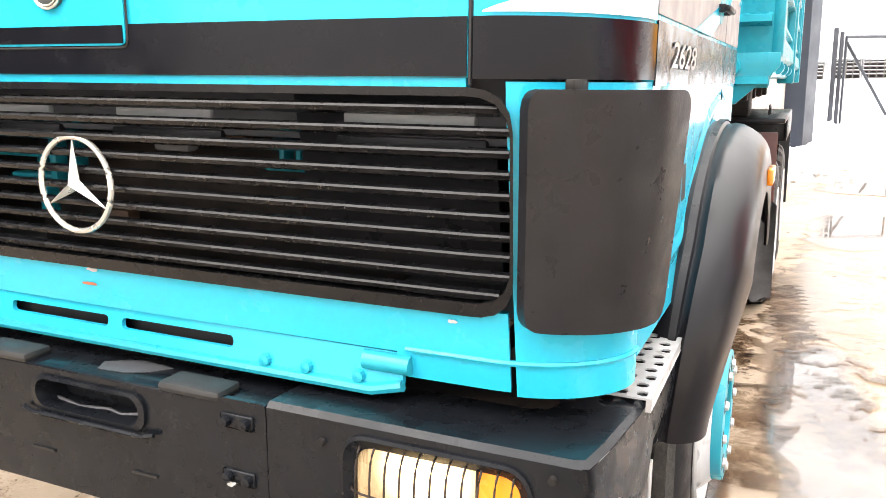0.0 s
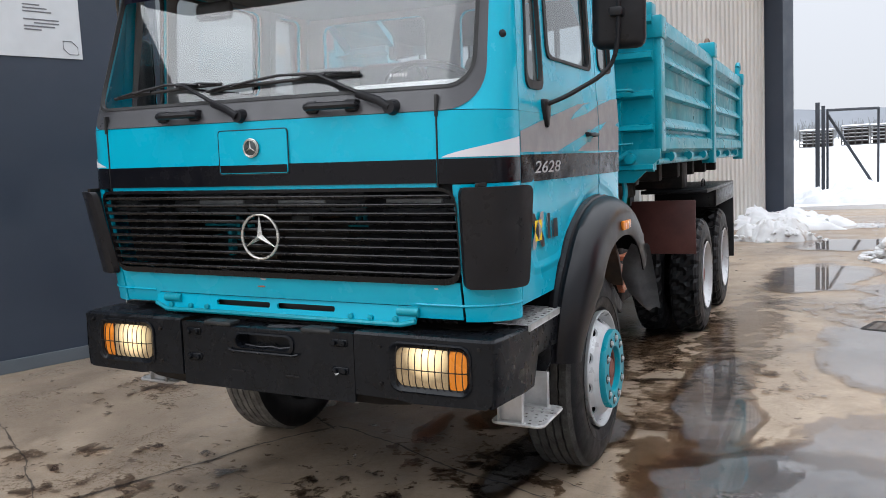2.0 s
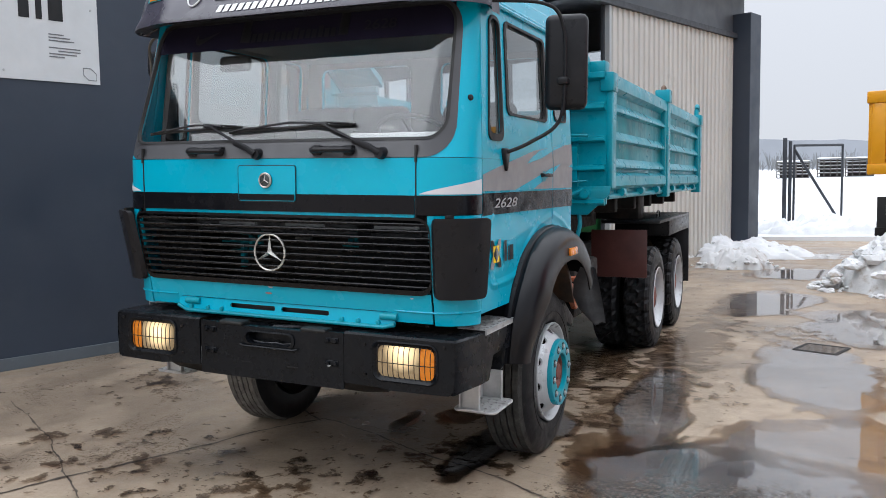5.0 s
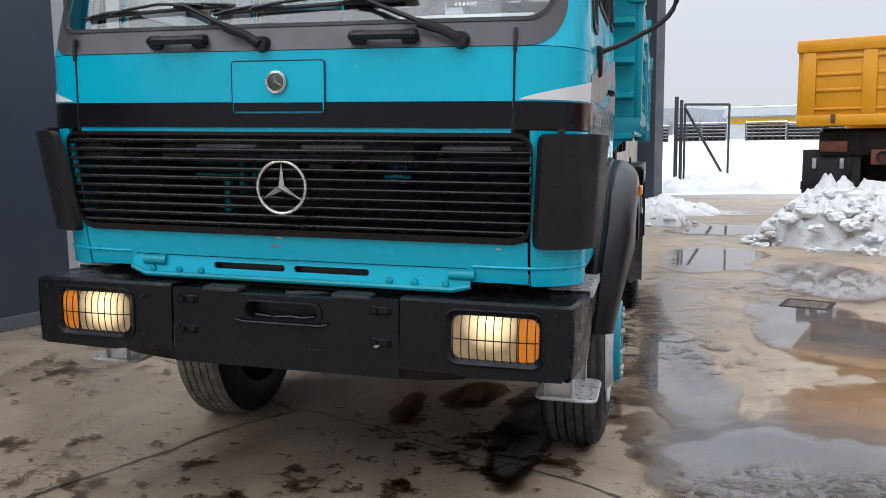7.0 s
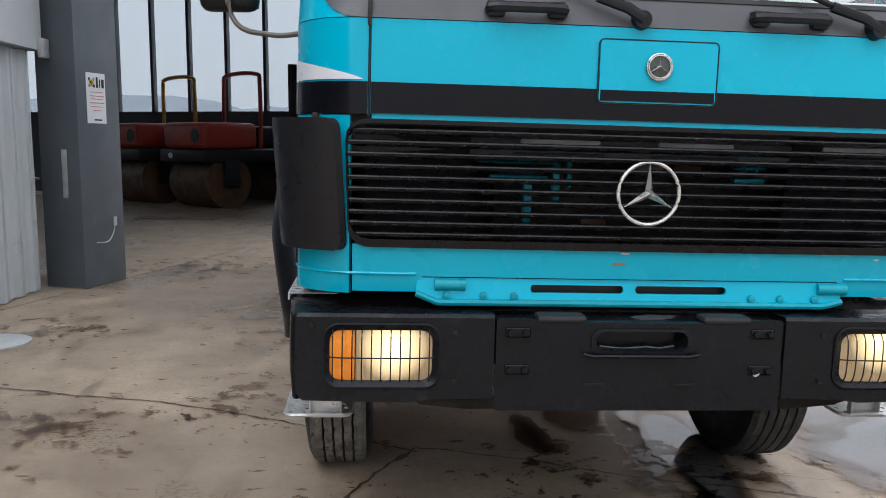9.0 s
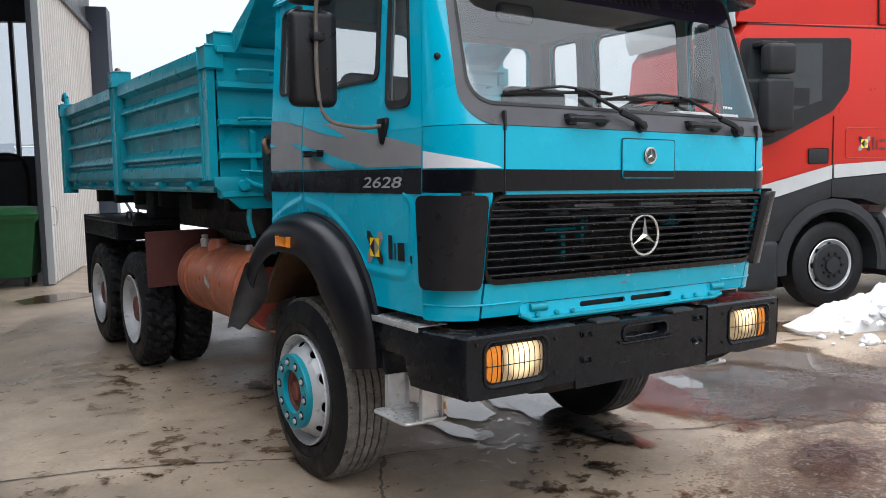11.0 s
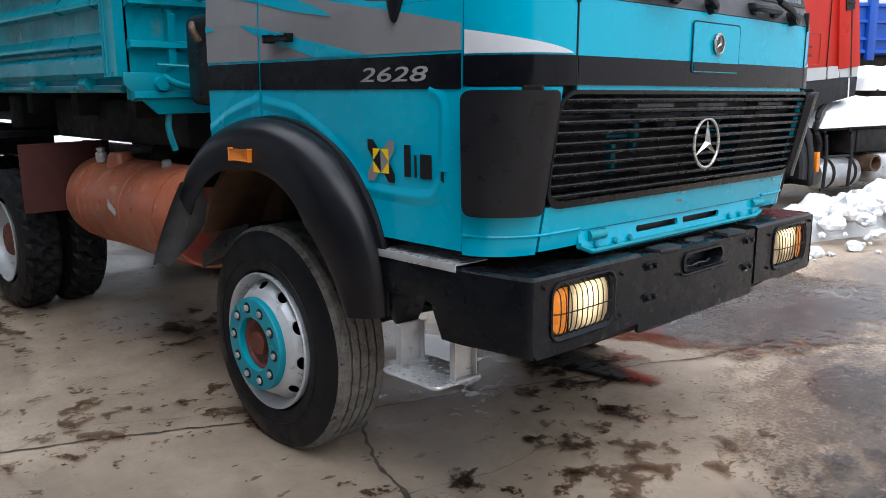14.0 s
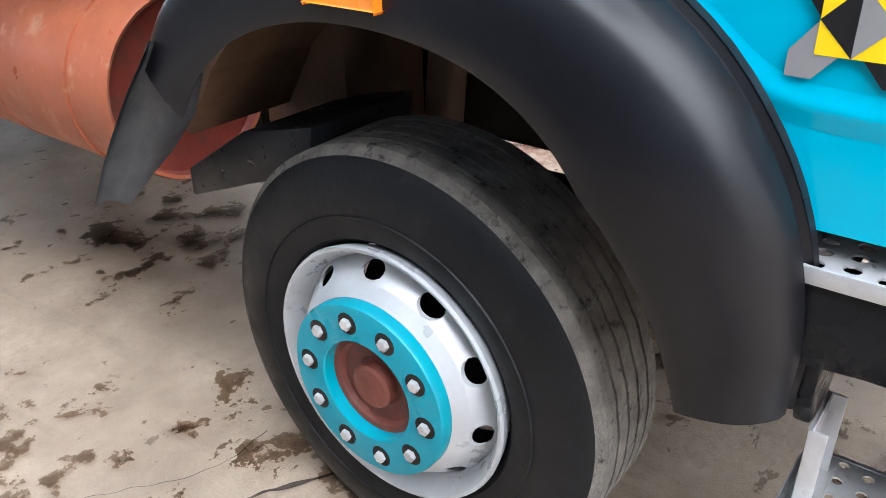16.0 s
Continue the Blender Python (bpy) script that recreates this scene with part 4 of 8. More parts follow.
structure("column_jamb", box(B(), -0.14, -0.065, -0.07, 0.0, 0, 5.1, 0.012), HALLDARK, "dark steel column at the hall opening", "column")
structure("fascia", box(B(), -0.4, -0.02, -9.0, 6.1, 5.17, 6.25, 0.01), FASCIA, "slate-grey fascia above the hall door", "fascia")
structure("roof_edge", prism(B(), [(-18.0, 7.2), (0.38, 6.28), (0.38, 6.16), (-18.0, 7.05)], "y", -24.4, 6.3), FASCIA, "shallow pitched hall roof edge with a gutter", "roof")
structure("gutter", box(B(), 0.38, 0.50, -24.4, 6.5, 6.16, 6.30, 0.02), FASCIA, "grey roof gutter along the hall", "gutter")
sb = notice(HALL @ pose(0.012, -3.2, 5.42), 4.8, 0.62, "name_board", "long white name board with dark lettering over the hall opening")
bars(sb, sfn, [(0.3 + 0.42 * i, 0.6 + 0.42 * i, 0.18, 0.26) for i in range(10)], LETTER_DARK)
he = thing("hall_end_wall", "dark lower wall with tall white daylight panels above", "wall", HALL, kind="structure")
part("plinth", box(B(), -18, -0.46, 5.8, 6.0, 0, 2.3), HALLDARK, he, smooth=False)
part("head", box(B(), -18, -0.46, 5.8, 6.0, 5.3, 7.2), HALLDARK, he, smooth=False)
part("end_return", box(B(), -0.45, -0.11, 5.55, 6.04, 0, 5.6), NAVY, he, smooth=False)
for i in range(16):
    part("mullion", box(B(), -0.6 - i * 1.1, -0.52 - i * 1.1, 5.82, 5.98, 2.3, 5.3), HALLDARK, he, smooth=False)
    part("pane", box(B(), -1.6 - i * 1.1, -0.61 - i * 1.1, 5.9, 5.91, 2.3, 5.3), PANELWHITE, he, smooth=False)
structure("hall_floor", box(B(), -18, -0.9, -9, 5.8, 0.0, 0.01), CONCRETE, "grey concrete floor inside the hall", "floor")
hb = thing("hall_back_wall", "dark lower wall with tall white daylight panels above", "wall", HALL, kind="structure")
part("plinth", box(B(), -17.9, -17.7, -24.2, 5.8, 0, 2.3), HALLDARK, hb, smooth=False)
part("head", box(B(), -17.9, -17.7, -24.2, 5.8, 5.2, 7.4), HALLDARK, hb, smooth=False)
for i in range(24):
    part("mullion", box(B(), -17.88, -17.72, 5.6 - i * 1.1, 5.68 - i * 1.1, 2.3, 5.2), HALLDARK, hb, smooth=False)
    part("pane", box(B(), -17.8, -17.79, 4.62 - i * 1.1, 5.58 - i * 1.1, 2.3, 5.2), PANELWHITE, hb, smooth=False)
for i in range(3):
    structure("hall_post", box(B(), -17.7, -17.3, 1.0 - i * 6, 1.4 - i * 6, 0, 6.8, 0.01), NAVY, "dark steel post inside the hall", "column")
    structure("hall_beam", box(B(), -17.7, -0.5, 1.0 - i * 6, 1.3 - i * 6, 5.6, 6.0, 0.01), NAVY, "dark steel roof beam inside the hall", "beam")
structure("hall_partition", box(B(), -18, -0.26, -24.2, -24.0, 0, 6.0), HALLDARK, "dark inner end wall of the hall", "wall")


def road_roller(m, bar_mat):
    t = thing("road_roller", "red and grey road roller with roll bar in the hall", "roller", m, "machines in the hall")
    part("drum", lathe(B(), [(-0.75, 0.02), (-0.75, 0.6), (0.75, 0.6), (0.75, 0.02)], (0, 0, 0.6), "x", 40), BROWNBOX, t)
    part("drum", lathe(B(), [(-0.75, 0.02), (-0.75, 0.6), (0.75, 0.6), (0.75, 0.02)], (0, 2.4, 0.6), "x", 40), BROWNBOX, t)
    part("drum_frame", box(B(), -0.9, 0.9, -0.75, 3.1, 1.05, 1.35, 0.06), DARKGREY, t)
    part("hood", box(B(), -0.8, 0.8, -0.7, 0.8, 1.35, 1.95, 0.12, 3), REDMACH, t)
    part("side_arm", box(B(), -0.92, -0.8, -0.2, 0.2, 0.5, 1.1, 0.03), DARKGREY, t)
    part("side_arm", box(B(), 0.8, 0.92, -0.2, 0.2, 0.5, 1.1, 0.03), DARKGREY, t)
    part("vent", lathe(B(), [(-0.705, 0.16), (-0.715, 0.16), (-0.715, 0.01)], (0.5, 0, 1.65), "y", 20), DARKGREY, t)
    part("seat", box(B(), -0.3, 0.3, 1.2, 1.75, 1.36, 1.9, 0.1, 3), DARKGREY, t)
    part("roll_bar", tube(B(), smooth_path([(-0.7, 0.95, 1.3), (-0.7, 0.95, 2.8), (-0.55, 0.95, 3.1), (0.55, 0.95, 3.1), (0.7, 0.95, 2.8), (0.7, 0.95, 1.3)], 5), 0.05), bar_mat, t)
    part("lamp", lathe(B(), [(-0.75, 0.07), (-0.78, 0.06), (-0.78, 0.01)], (-0.4, 0, 1.2), "y", 14), LETTER_WHITE, t)


road_roller(HALL @ pose(-7.4, 4.2, 0, 0, 0, -25), YELLOWMACH)
road_roller(HALL @ pose(-5.2, 3.4, 0, 0, 0, -25), REDMACH)


def wheelie_bin():
    t = thing("waste_bin", "large dark green plastic wheeled waste bin by the hall door", "bin", pose(-1.55, 12.55, 0, 0, 0, -19))
    bm = B()
    rings(bm, [[Vector((sx * w, sy * d, z)) for sx, sy in ((-1, -1), (1, -1), (1, 1), (-1, 1))] for z, w, d in ((0.16, 0.48, 0.36), (1.05, 0.60, 0.46), (1.12, 0.66, 0.5), (1.16, 0.66, 0.5))], True, True)
    part("body", bm, GREENBIN, t, smooth=False)
    bm = B()
    rings(bm, [[Vector((sx * w, sy * d, z)) for sx, sy in ((-1, -1), (1, -1), (1, 1), (-1, 1))] for z, w, d in ((1.165, 0.66, 0.5), (1.2, 0.67, 0.51), (1.30, 0.5, 0.36), (1.32, 0.3, 0.2))], True, True)
    part("lid", bm, GREENBIN, t)
    for sx in (-1, 1):
        for sy in (-1, 1):
            part("castor", lathe(B(), [(-0.03, 0.01), (-0.03, 0.09), (0.03, 0.09), (0.03, 0.01)], (sx * 0.4, sy * 0.28, 0.09), "x", 16), RUBBER, t)


wheelie_bin()


def forklift():
    t = thing("forklift", "dark forklift with a mast and overhead guard inside the hall", "forklift", HALL @ pose(-1.95, 2.2, 0, 0, 0, -20))
    part("body", box(B(), -0.55, 0.55, -0.2, 1.5, 0.25, 1.15, 0.12, 3), DARKGREY, t)
    for x in (-0.35, 0.35):
        part("mast_rail", box(B(), x - 0.06, x + 0.06, -0.45, -0.3, 0.05, 3.1, 0.01), CHASSIS, t)
    for x in (-0.5, 0.5):
        part("guard_post", tube(B(), smooth_path([(x, -0.1, 1.1), (x, 0.1, 2.1), (x, 1.3, 2.15), (x, 1.45, 1.1)], 5), 0.04), CHASSIS, t)
        part("wheel", lathe(B(), [(-0.12, 0.02), (-0.12, 0.3), (0.12, 0.3), (0.12, 0.02)], (x, 0.1, 0.3), "x", 24), RUBBER, t)
        part("wheel", lathe(B(), [(-0.1, 0.02), (-0.1, 0.24), (0.1, 0.24), (0.1, 0.02)], (x, 1.2, 0.24), "x", 24), RUBBER, t)
    part("roof_guard", box(B(), -0.52, 0.52, 0.1, 1.3, 2.12, 2.18, 0.01), CHASSIS, t)
    part("mirror", lathe(B(), [(-0.02, 0.02), (-0.02, 0.1), (0.02, 0.1), (0.02, 0.02)], (0.75, 0, 2.25), "y", 16), RUBBER, t)
    part("mirror_arm", tube(B(), [(0.5, 0.05, 2.15), (0.74, 0, 2.25)], 0.015), CHASSIS, t)
    for x, z in ((0.38, 2.75), (0.62, 2.82), (0.40, 2.55)):
        part("work_lamp", lathe(B(), [(-0.10, 0.05), (-0.10, 0.085), (0.0, 0.07), (0.04, 0.001)], (x, -0.38, z), "y", 16), RUBBER, t)
    part("lamp_bracket", tube(B(), [(0.33, -0.38, 2.5), (0.36, -0.38, 2.86), (0.64, -0.38, 2.82)], 0.018, 6), CHASSIS, t)


forklift()


# ---- the teal dump truck ----
truck = thing("dump_truck", "teal three-axle tipper truck with black bumper and grille, headlamps lit", "truck")
LEAN = pose(-0.0293, 0, 0, 0, 1.2, 0)         # the cab sags a little to its left
LEAN_BED = pose(-0.012, 0, 0, 0, 0.35, 0)


def plan(s):
    a = abs(s)
    if a <= 0.88:
        x, y = a, 0.015 * (a / 0.88) ** 2
    elif a <= 1.29:
        k = (a - 0.88) / 0.41 * math.pi / 2
        x, y = 0.88 + 0.235 * math.sin(k), 0.015 + 0.285 * (1 - math.cos(k))
    else:
        x, y = 1.115, 0.30 + a - 1.29
    return (x if s >= 0 else -x), y


def front_rake(z):
    """How far the front runs back below the grille's upper edge."""
    return 0.20 * max(0.0, 1.60 - z)


def cabpt(s, z, off=0.0):
    """A point of the cab's skin: s along the plan from the middle of the front, z up, off outwards."""
    x, y = plan(s)
    x1, y1 = plan(s + 0.004)
    x0, y0 = plan(s - 0.004)
    n = Vector((y1 - y0, x0 - x1, 0)).normalized()
    v = max(0.0, (z - 1.90) / 0.80)
    yt = 0.30 + 0.27 * y if y <= 0.30 else y + 0.081 * max(0.0, 1 - (y - 0.3) / 0.5)
    back = front_rake(z) * max(0.0, 1 - y / 0.30)
    p = Vector((x * (1 - 0.045 * v), y + (yt - y) * v + back, z))
    return p + n * off


def skin(bm, s0, s1, z0, z1, ns, nz, off=0.0, thick=0.02):
    fr = [[cabpt(s0 + (s1 - s0) * i / ns, z0 + (z1 - z0) * j / nz, off) for i in range(ns + 1)] for j in range(nz + 1)]
    bk = [[cabpt(s0 + (s1 - s0) * i / ns, z0 + (z1 - z0) * j / nz, off - thick) for i in range(ns + 1)] for j in range(nz + 1)]
    t = B()
    rings(t, fr, False)
    if thick:
        rings(t, bk, False)
        rings(t, [bk[0], fr[0]], False)
        rings(t, [fr[-1], bk[-1]], False)
        rings(t, [[r[0] for r in bk], [r[0] for r in fr]], False)
        rings(t, [[r[-1] for r in fr], [r[-1] for r in bk]], False)
        bmesh.ops.remove_doubles(t, verts=t.verts, dist=1e-5)
    return merge(bm, t)


def ring_on(bm, outer, inner, off, thick=0.012):
    o = [cabpt(s, z, off) for s, z in outer]
    i = [cabpt(s, z, off) for s, z in inner]
    ob, ib = [cabpt(s, z, off - thick) for s, z in outer], [cabpt(s, z, off - thick) for s, z in inner]
    rings(bm, [ob, o, i, ib])
    return bm


def dense(loop, step=0.05):
    out = []
    for (a, b), (c, d) in zip(loop, loop[1:] + loop[:1]):
        k = max(1, int(math.hypot(c - a, d - b) / step))
        out += [(a + (c - a) * i / k, b + (d - b) * i / k) for i in range(k)]
    return out


cab = part("cab_body", skin(skin(skin(B(), -0.70, 0.70, 1.112, 1.216, 24, 3), -0.93, -0.70, 1.060, 1.216, 6, 3), 0.70, 0.93, 1.060, 1.216, 6, 3), TEAL, truck, "teal painted cab shell", xf=LEAN)


def cpart(name, bm, material, parent=None, label="", smooth=True):
    return part(name, bm, material, parent or cab, label, smooth, LEAN)


hood = part("front_panel", skin(B(), -0.874, 0.874, 1.622, 1.902, 30, 6), TEAL, truck, "teal front panel", xf=LEAN)
part("black_band", skin(B(), -0.873, 0.873, 1.623, 1.716, 30, 2, 0.004, 0.004), BAND, hood, xf=LEAN)
part("under_panel_strip", skin(B(), -0.87, 0.87, 1.607, 1.6215, 30, 1, -0.003, 0.02), TEAL, hood, xf=LEAN)
bm = B()
plate(bm, dense(rrect(-0.182, 0.184, 1.677, 1.862, 0.012, 3)), [], 0.006, lambda u, v, w: cabpt(u, v, 0.0075 - w))
flap = part("service_flap", bm, TEAL, truck, "teal service flap with a round badge", xf=LEAN)
part("flap_gap", tube(B(), [cabpt(u, v, 0.005) for u, v in dense(rrect(-0.186, 0.188, 1.673, 1.866, 0.014, 3))], 0.0022, 6, True), LETTER_DARK, flap, xf=LEAN)
bm = B()
plate(bm, dense([(-0.178, 1.681), (0.18, 1.681), (0.18, 1.714), (-0.178, 1.714)]), [], 0.002, lambda u, v, w: cabpt(u, v, 0.0105 - w))
part("band_piece", bm, BAND, flap, xf=LEAN)
part("badge", lathe(B(), [(0.0, 0.040), (-0.008, 0.040), (-0.010, 0.036), (-0.010, 0.001)], (0, -0.008, 1.787), "y", 28), BADGE, flap, "dark round badge with a silver rim", xf=LEAN)
part("badge_rim", tube(B(), [(0.039 * math.cos(a * 0.2618), -0.017, 1.787 + 0.039 * math.sin(a * 0.2618)) for a in range(24)], 0.003, 6, True), SILVER, flap, xf=LEAN)


def star_mark(c, r, d, material, parent, ring=0.008, name="star"):
    """A ring with a three-pointed star, each point a ridged wedge."""
    cx, cy, cz = c
    bm = B()
    for k in range(3):
        a = math.pi / 2 + k * 2 * math.pi / 3
        tip = Vector((math.cos(a), 0, math.sin(a))) * r
        l, q = (Vector((math.cos(a + e), 0, math.sin(a + e))) * r * 0.145 for e in (1.05, -1.05))
        top = Vector((0, -d, 0))
        vs = [bm.verts.new(Vector(c) + p) for p in (tip, l, Vector((0, 0, 0)), q, top)]
        bm.faces.new((vs[0], vs[1], vs[4]))
        bm.faces.new((vs[3], vs[0], vs[4]))
        bm.faces.new((vs[0], vs[3], vs[2], vs[1]))
    s = part(name, bm, material, parent, "", False, LEAN)
    part("ring", tube(B(), [(cx + r * math.cos(math.pi * i / 24), cy, cz + r * math.sin(math.pi * i / 24)) for i in range(48)], ring, 8, True), material, s if s.parent is truck else parent, xf=LEAN)
    return s


star_mark((0, -0.02, 1.787), 0.034, 0.008, SILVER, flap, 0.002)
# corners of the cab and the frame of the grille
for sg in (-1, 1):
    cpart("corner_panel", skin(B(), sg * 0.883, sg * 1.286, 1.622, 1.902, 14, 8), TEAL)
    cpart("grille_surround", skin(B(), sg * 0.942, sg * 1.286, 1.052, 1.616, 16, 12), TEAL)
    cpart("pillar", skin(B(), sg * 1.035, sg * 1.286, 1.905, 2.72, 12, 14), TEAL)
    cpart("black_band", skin(B(), sg * 0.884, sg * 1.285, 1.62, 1.716, 14, 3, 0.004, 0.004), BAND)
    bm = B()
    lo = [cabpt(sg * (0.90 + 0.38 * i / 16), 1.722, 0.004) for i in range(17)]
    hi = [cabpt(sg * (0.90 + 0.38 * i / 16), 1.724 + 0.075 * (i / 16) ** 0.8, 0.004) for i in range(17)]
    rings(bm, [lo, hi], False)
    cpart("white_flash", bm, WHITEFILM)
    cpart("seam", tube(B(), [cabpt(sg * 0.8785, 1.61 + 0.03 * i, 0.001) for i in range(11)], 0.0035, 6), LETTER_DARK)
    cpart("sill_crease", tube(B(), [cabpt(sg * (0.72 + 0.56 * i / 24), 1.120, 0.001) for i in range(25)], 0.006, 6), TEAL)
    cpart("pillar_plug", lathe(B(), [(0.0, 0.016), (0.006, 0.015), (0.010, 0.008), (0.011, 0.001)], (0, 0, 0), "x", 14), BLACK).data.transform(Matrix.Translation(LEAN @ cabpt(sg * 1.17, 2.205, 0.001)) @ Matrix.Rotation(radians(-38 if sg > 0 else 218), 4, "Z") @ LEAN.inverted())
    cpart("cowl_slit", box(B(), sg * 0.88 - 0.006, sg * 0.88 + 0.006, 0.005, 0.03, 1.88, 1.965, 0.003), RUBBER)
# windscreen, its frame and the cowl
for sg in (-1, 1):
    cpart("lower_pillar", skin(B(), sg * 0.884, sg * 1.036, 1.905, 1.985, 6, 4, -0.001), TEAL)
n_pts = 160


def resample(loop, n):
    pts = [Vector((*p, 0)) for p in loop]
    pts.append(pts[0])
    acc = [0.0]
    for a, b in zip(pts, pts[1:]):
        acc.append(acc[-1] + (b - a).length)
    out, j = [], 0
    for i in range(n):
        d = acc[-1] * i / n
        while acc[j + 1] < d:
            j += 1
        k = (d - acc[j]) / max(1e-9, acc[j + 1] - acc[j])
        p = pts[j].lerp(pts[j + 1], k)
        out.append((p.x, p.y))
    return out


cowl_out, cowl_in = resample(dense(rrect(-1.088, 1.088, 1.904, 2.72, 0.17, 12), 0.05), n_pts), resample(dense(rrect(-1.037, 1.037, 1.996, 2.70, 0.12, 12), 0.05), n_pts)
seal_out, seal_in = resample(dense(rrect(-1.042, 1.042, 1.991, 2.705, 0.125, 12), 0.05), n_pts), resample(dense(rrect(-1.026, 1.026, 2.005, 2.69, 0.11, 12), 0.05), n_pts)
cpart("cowl", ring_on(B(), cowl_out, cowl_in, 0.004, 0.016), COWL, None, "dark grey cowl and surround of the windscreen")
wind = part("windscreen", skin(B(), -1.045, 1.045, 1.985, 2.715, 44, 14, -0.004, 0.0), GLASS, truck, "large curved windscreen mirroring the sky", xf=LEAN)
wind.visible_shadow = False
if wind.data.polygons[0].normal.y > 0:
    wind.data.flip_normals()
part("seal", ring_on(B(), seal_out, seal_in, 0.008, 0.018), RUBBER, wind, xf=LEAN)
part("tint_strip", skin(B(), -1.03, 1.03, 2.53, 2.70, 44, 3, -0.001, 0.0), TINT, wind, "dark violet sun strip", xf=LEAN)
for u0, u1 in ((-0.33, 0.30),):
    for i in range(15):
        a = u0 + (u1 - u0) * i / 15
        part("print_bar", skin(B(), a, a + 0.030, 2.562, 2.562 + (0.05 if i % 4 else 0.066), 1, 1, 0.002, 0.0), LETTER_DARK, wind, xf=LEAN)
def tick(fn, u, v, k, m, owner):
    bm = B()
    plate(bm, [(u, v), (u + 0.02 * k, v - 0.028 * k), (u + 0.05 * k, v - 0.03 * k), (u + 0.19 * k, v + 0.045 * k), (u + 0.06 * k, v + 0.008 * k), (u + 0.03 * k, v + 0.006 * k), (u + 0.012 * k, v + 0.035 * k)], [], 0, lambda a, b, w: fn(a, b))
    part("tick_mark", bm, m, owner, smooth=False, xf=LEAN)


tick(lambda a, b: cabpt(a, b, 0.002), -0.72, 2.60, 1.0, LETTER_DARK, wind)
for u in (-0.37, 0.31):
    part("print_block", skin(B(), u, u + 0.06, 2.565, 2.69, 1, 1, 0.002, 0.0), LETTER_DARK, wind, xf=LEAN)
part("number", text_mesh(B(), "2628", 0.085, lambda u, v: cabpt(0.47 + u, 2.585 + v * 0.9, 0.003), 0.0, 0.20, 0.001), LETTER_DARK, wind, xf=LEAN)
for i in range(6):
    part("marker_figure", skin(B(), 0.660 + 0.014 * i, 0.667 + 0.014 * i, 2.048, 2.062, 1, 1, 0.001, 0.0), LETTER_WHITE, wind, xf=LEAN)


# wipers, grab handles
def wiper(px, tip0, tip1, mid):
    knee = px + 0.42 * (mid - px)
    w = part("wiper", tube(B(), [cabpt(px, 1.925, 0.036), cabpt(px - 0.05, 1.955, 0.046), cabpt(knee, 1.925 + 0.42 * 0.15, 0.044)], 0.017, 8, flat=0.7), BLACK, truck, "black wiper arm with a jointed blade", xf=LEAN)
    part("arm_tip", tube(B(), [cabpt(knee + 0.02, 1.925 + 0.40 * 0.15, 0.044), cabpt(mid, 2.079, 0.036), cabpt(mid - 0.05, 2.082, 0.032)], 0.009, 8), BLACK, w, xf=LEAN)
    part("pivot", lathe(B(), [(-0.055, 0.001), (-0.055, 0.026), (-0.02, 0.032), (0.03, 0.034)], (px, 0.03, 1.925), "y", 18), BLACK, w, xf=LEAN)

    def at(f, up, off):
        return cabpt(tip0 + (tip1 - tip0) * f, 2.047 + 0.004 * math.sin(math.pi * f) + 0.030 * f + up, off)
    part("blade", tube(B(), [at(i / 14, 0.0, 0.012) for i in range(15)], 0.0075, 8), RUBBER, w, xf=LEAN)
    part("bow", tube(B(), [at(f, u_, 0.026) for f, u_ in ((0.2, 0.006), (0.3, 0.016), (0.5, 0.026), (0.7, 0.016), (0.8, 0.006))], 0.0065, 6), BLACK, w, xf=LEAN)
    for f0, f1 in ((0.04, 0.36), (0.64, 0.96)):
        part("yoke", tube(B(), [at(f0, 0.003, 0.02), at(f0 + (f1 - f0) * 0.5, 0.014, 0.024), at(f1, 0.003, 0.02)], 0.0055, 6), BLACK, w, xf=LEAN)


wiper(-0.06, -0.86, -0.20, -0.40)
wiper(0.69, -0.28, 0.52, 0.33)
for u0, u1 in ((-0.525, -0.30), (0.295, 0.525)):
    g = part("grab_handle", tube(B(), smooth_path([cabpt(u0, 1.94, 0.01), cabpt(u0 + 0.012, 1.945, 0.04), cabpt((u0 + u1) / 2, 1.945, 0.045), cabpt(u1 - 0.012, 1.945, 0.04), cabpt(u1, 1.94, 0.01)], 4), 0.016, 8), BLACK, truck, xf=LEAN)
    for u in (u0 + 0.02, u1 - 0.02):
        part("foot", box(B(), u - 0.028, u + 0.028, -0.012, 0.035, 1.918, 1.968, 0.01), BLACK, g, xf=LEAN)
        part("screw", lathe(B(), [(-0.016, 0.001), (-0.016, 0.009), (-0.011, 0.009)], (u, 0, 1.943), "y", 8), SILVER, g, xf=LEAN)

# doors and rear quarters
WINDOWS = {"vent": [(0.385, 2.00), (0.62, 2.00), (0.61, 2.64), (0.56, 2.665), (0.47, 2.665), (0.42, 2.63)],
           "door": rrect(0.69, 1.45, 2.15, 2.665, 0.05, 4), "quarter": rrect(1.60, 1.885, 2.17, 2.67, 0.05, 4)}
DOOR_LOW = [(0.302, 1.902), (0.302, 1.10), (0.80, 1.10), (0.85, 1.20), (0.96, 1.31), (1.12, 1.39), (1.3, 1.42), (1.535, 1.425), (1.535, 1.902)]
QUARTER_LOW = [(1.545, 1.902), (1.545, 1.425), (1.7, 1.40), (1.85, 1.34), (1.95, 1.27), (2.0, 1.22), (2.0, 1.902)]


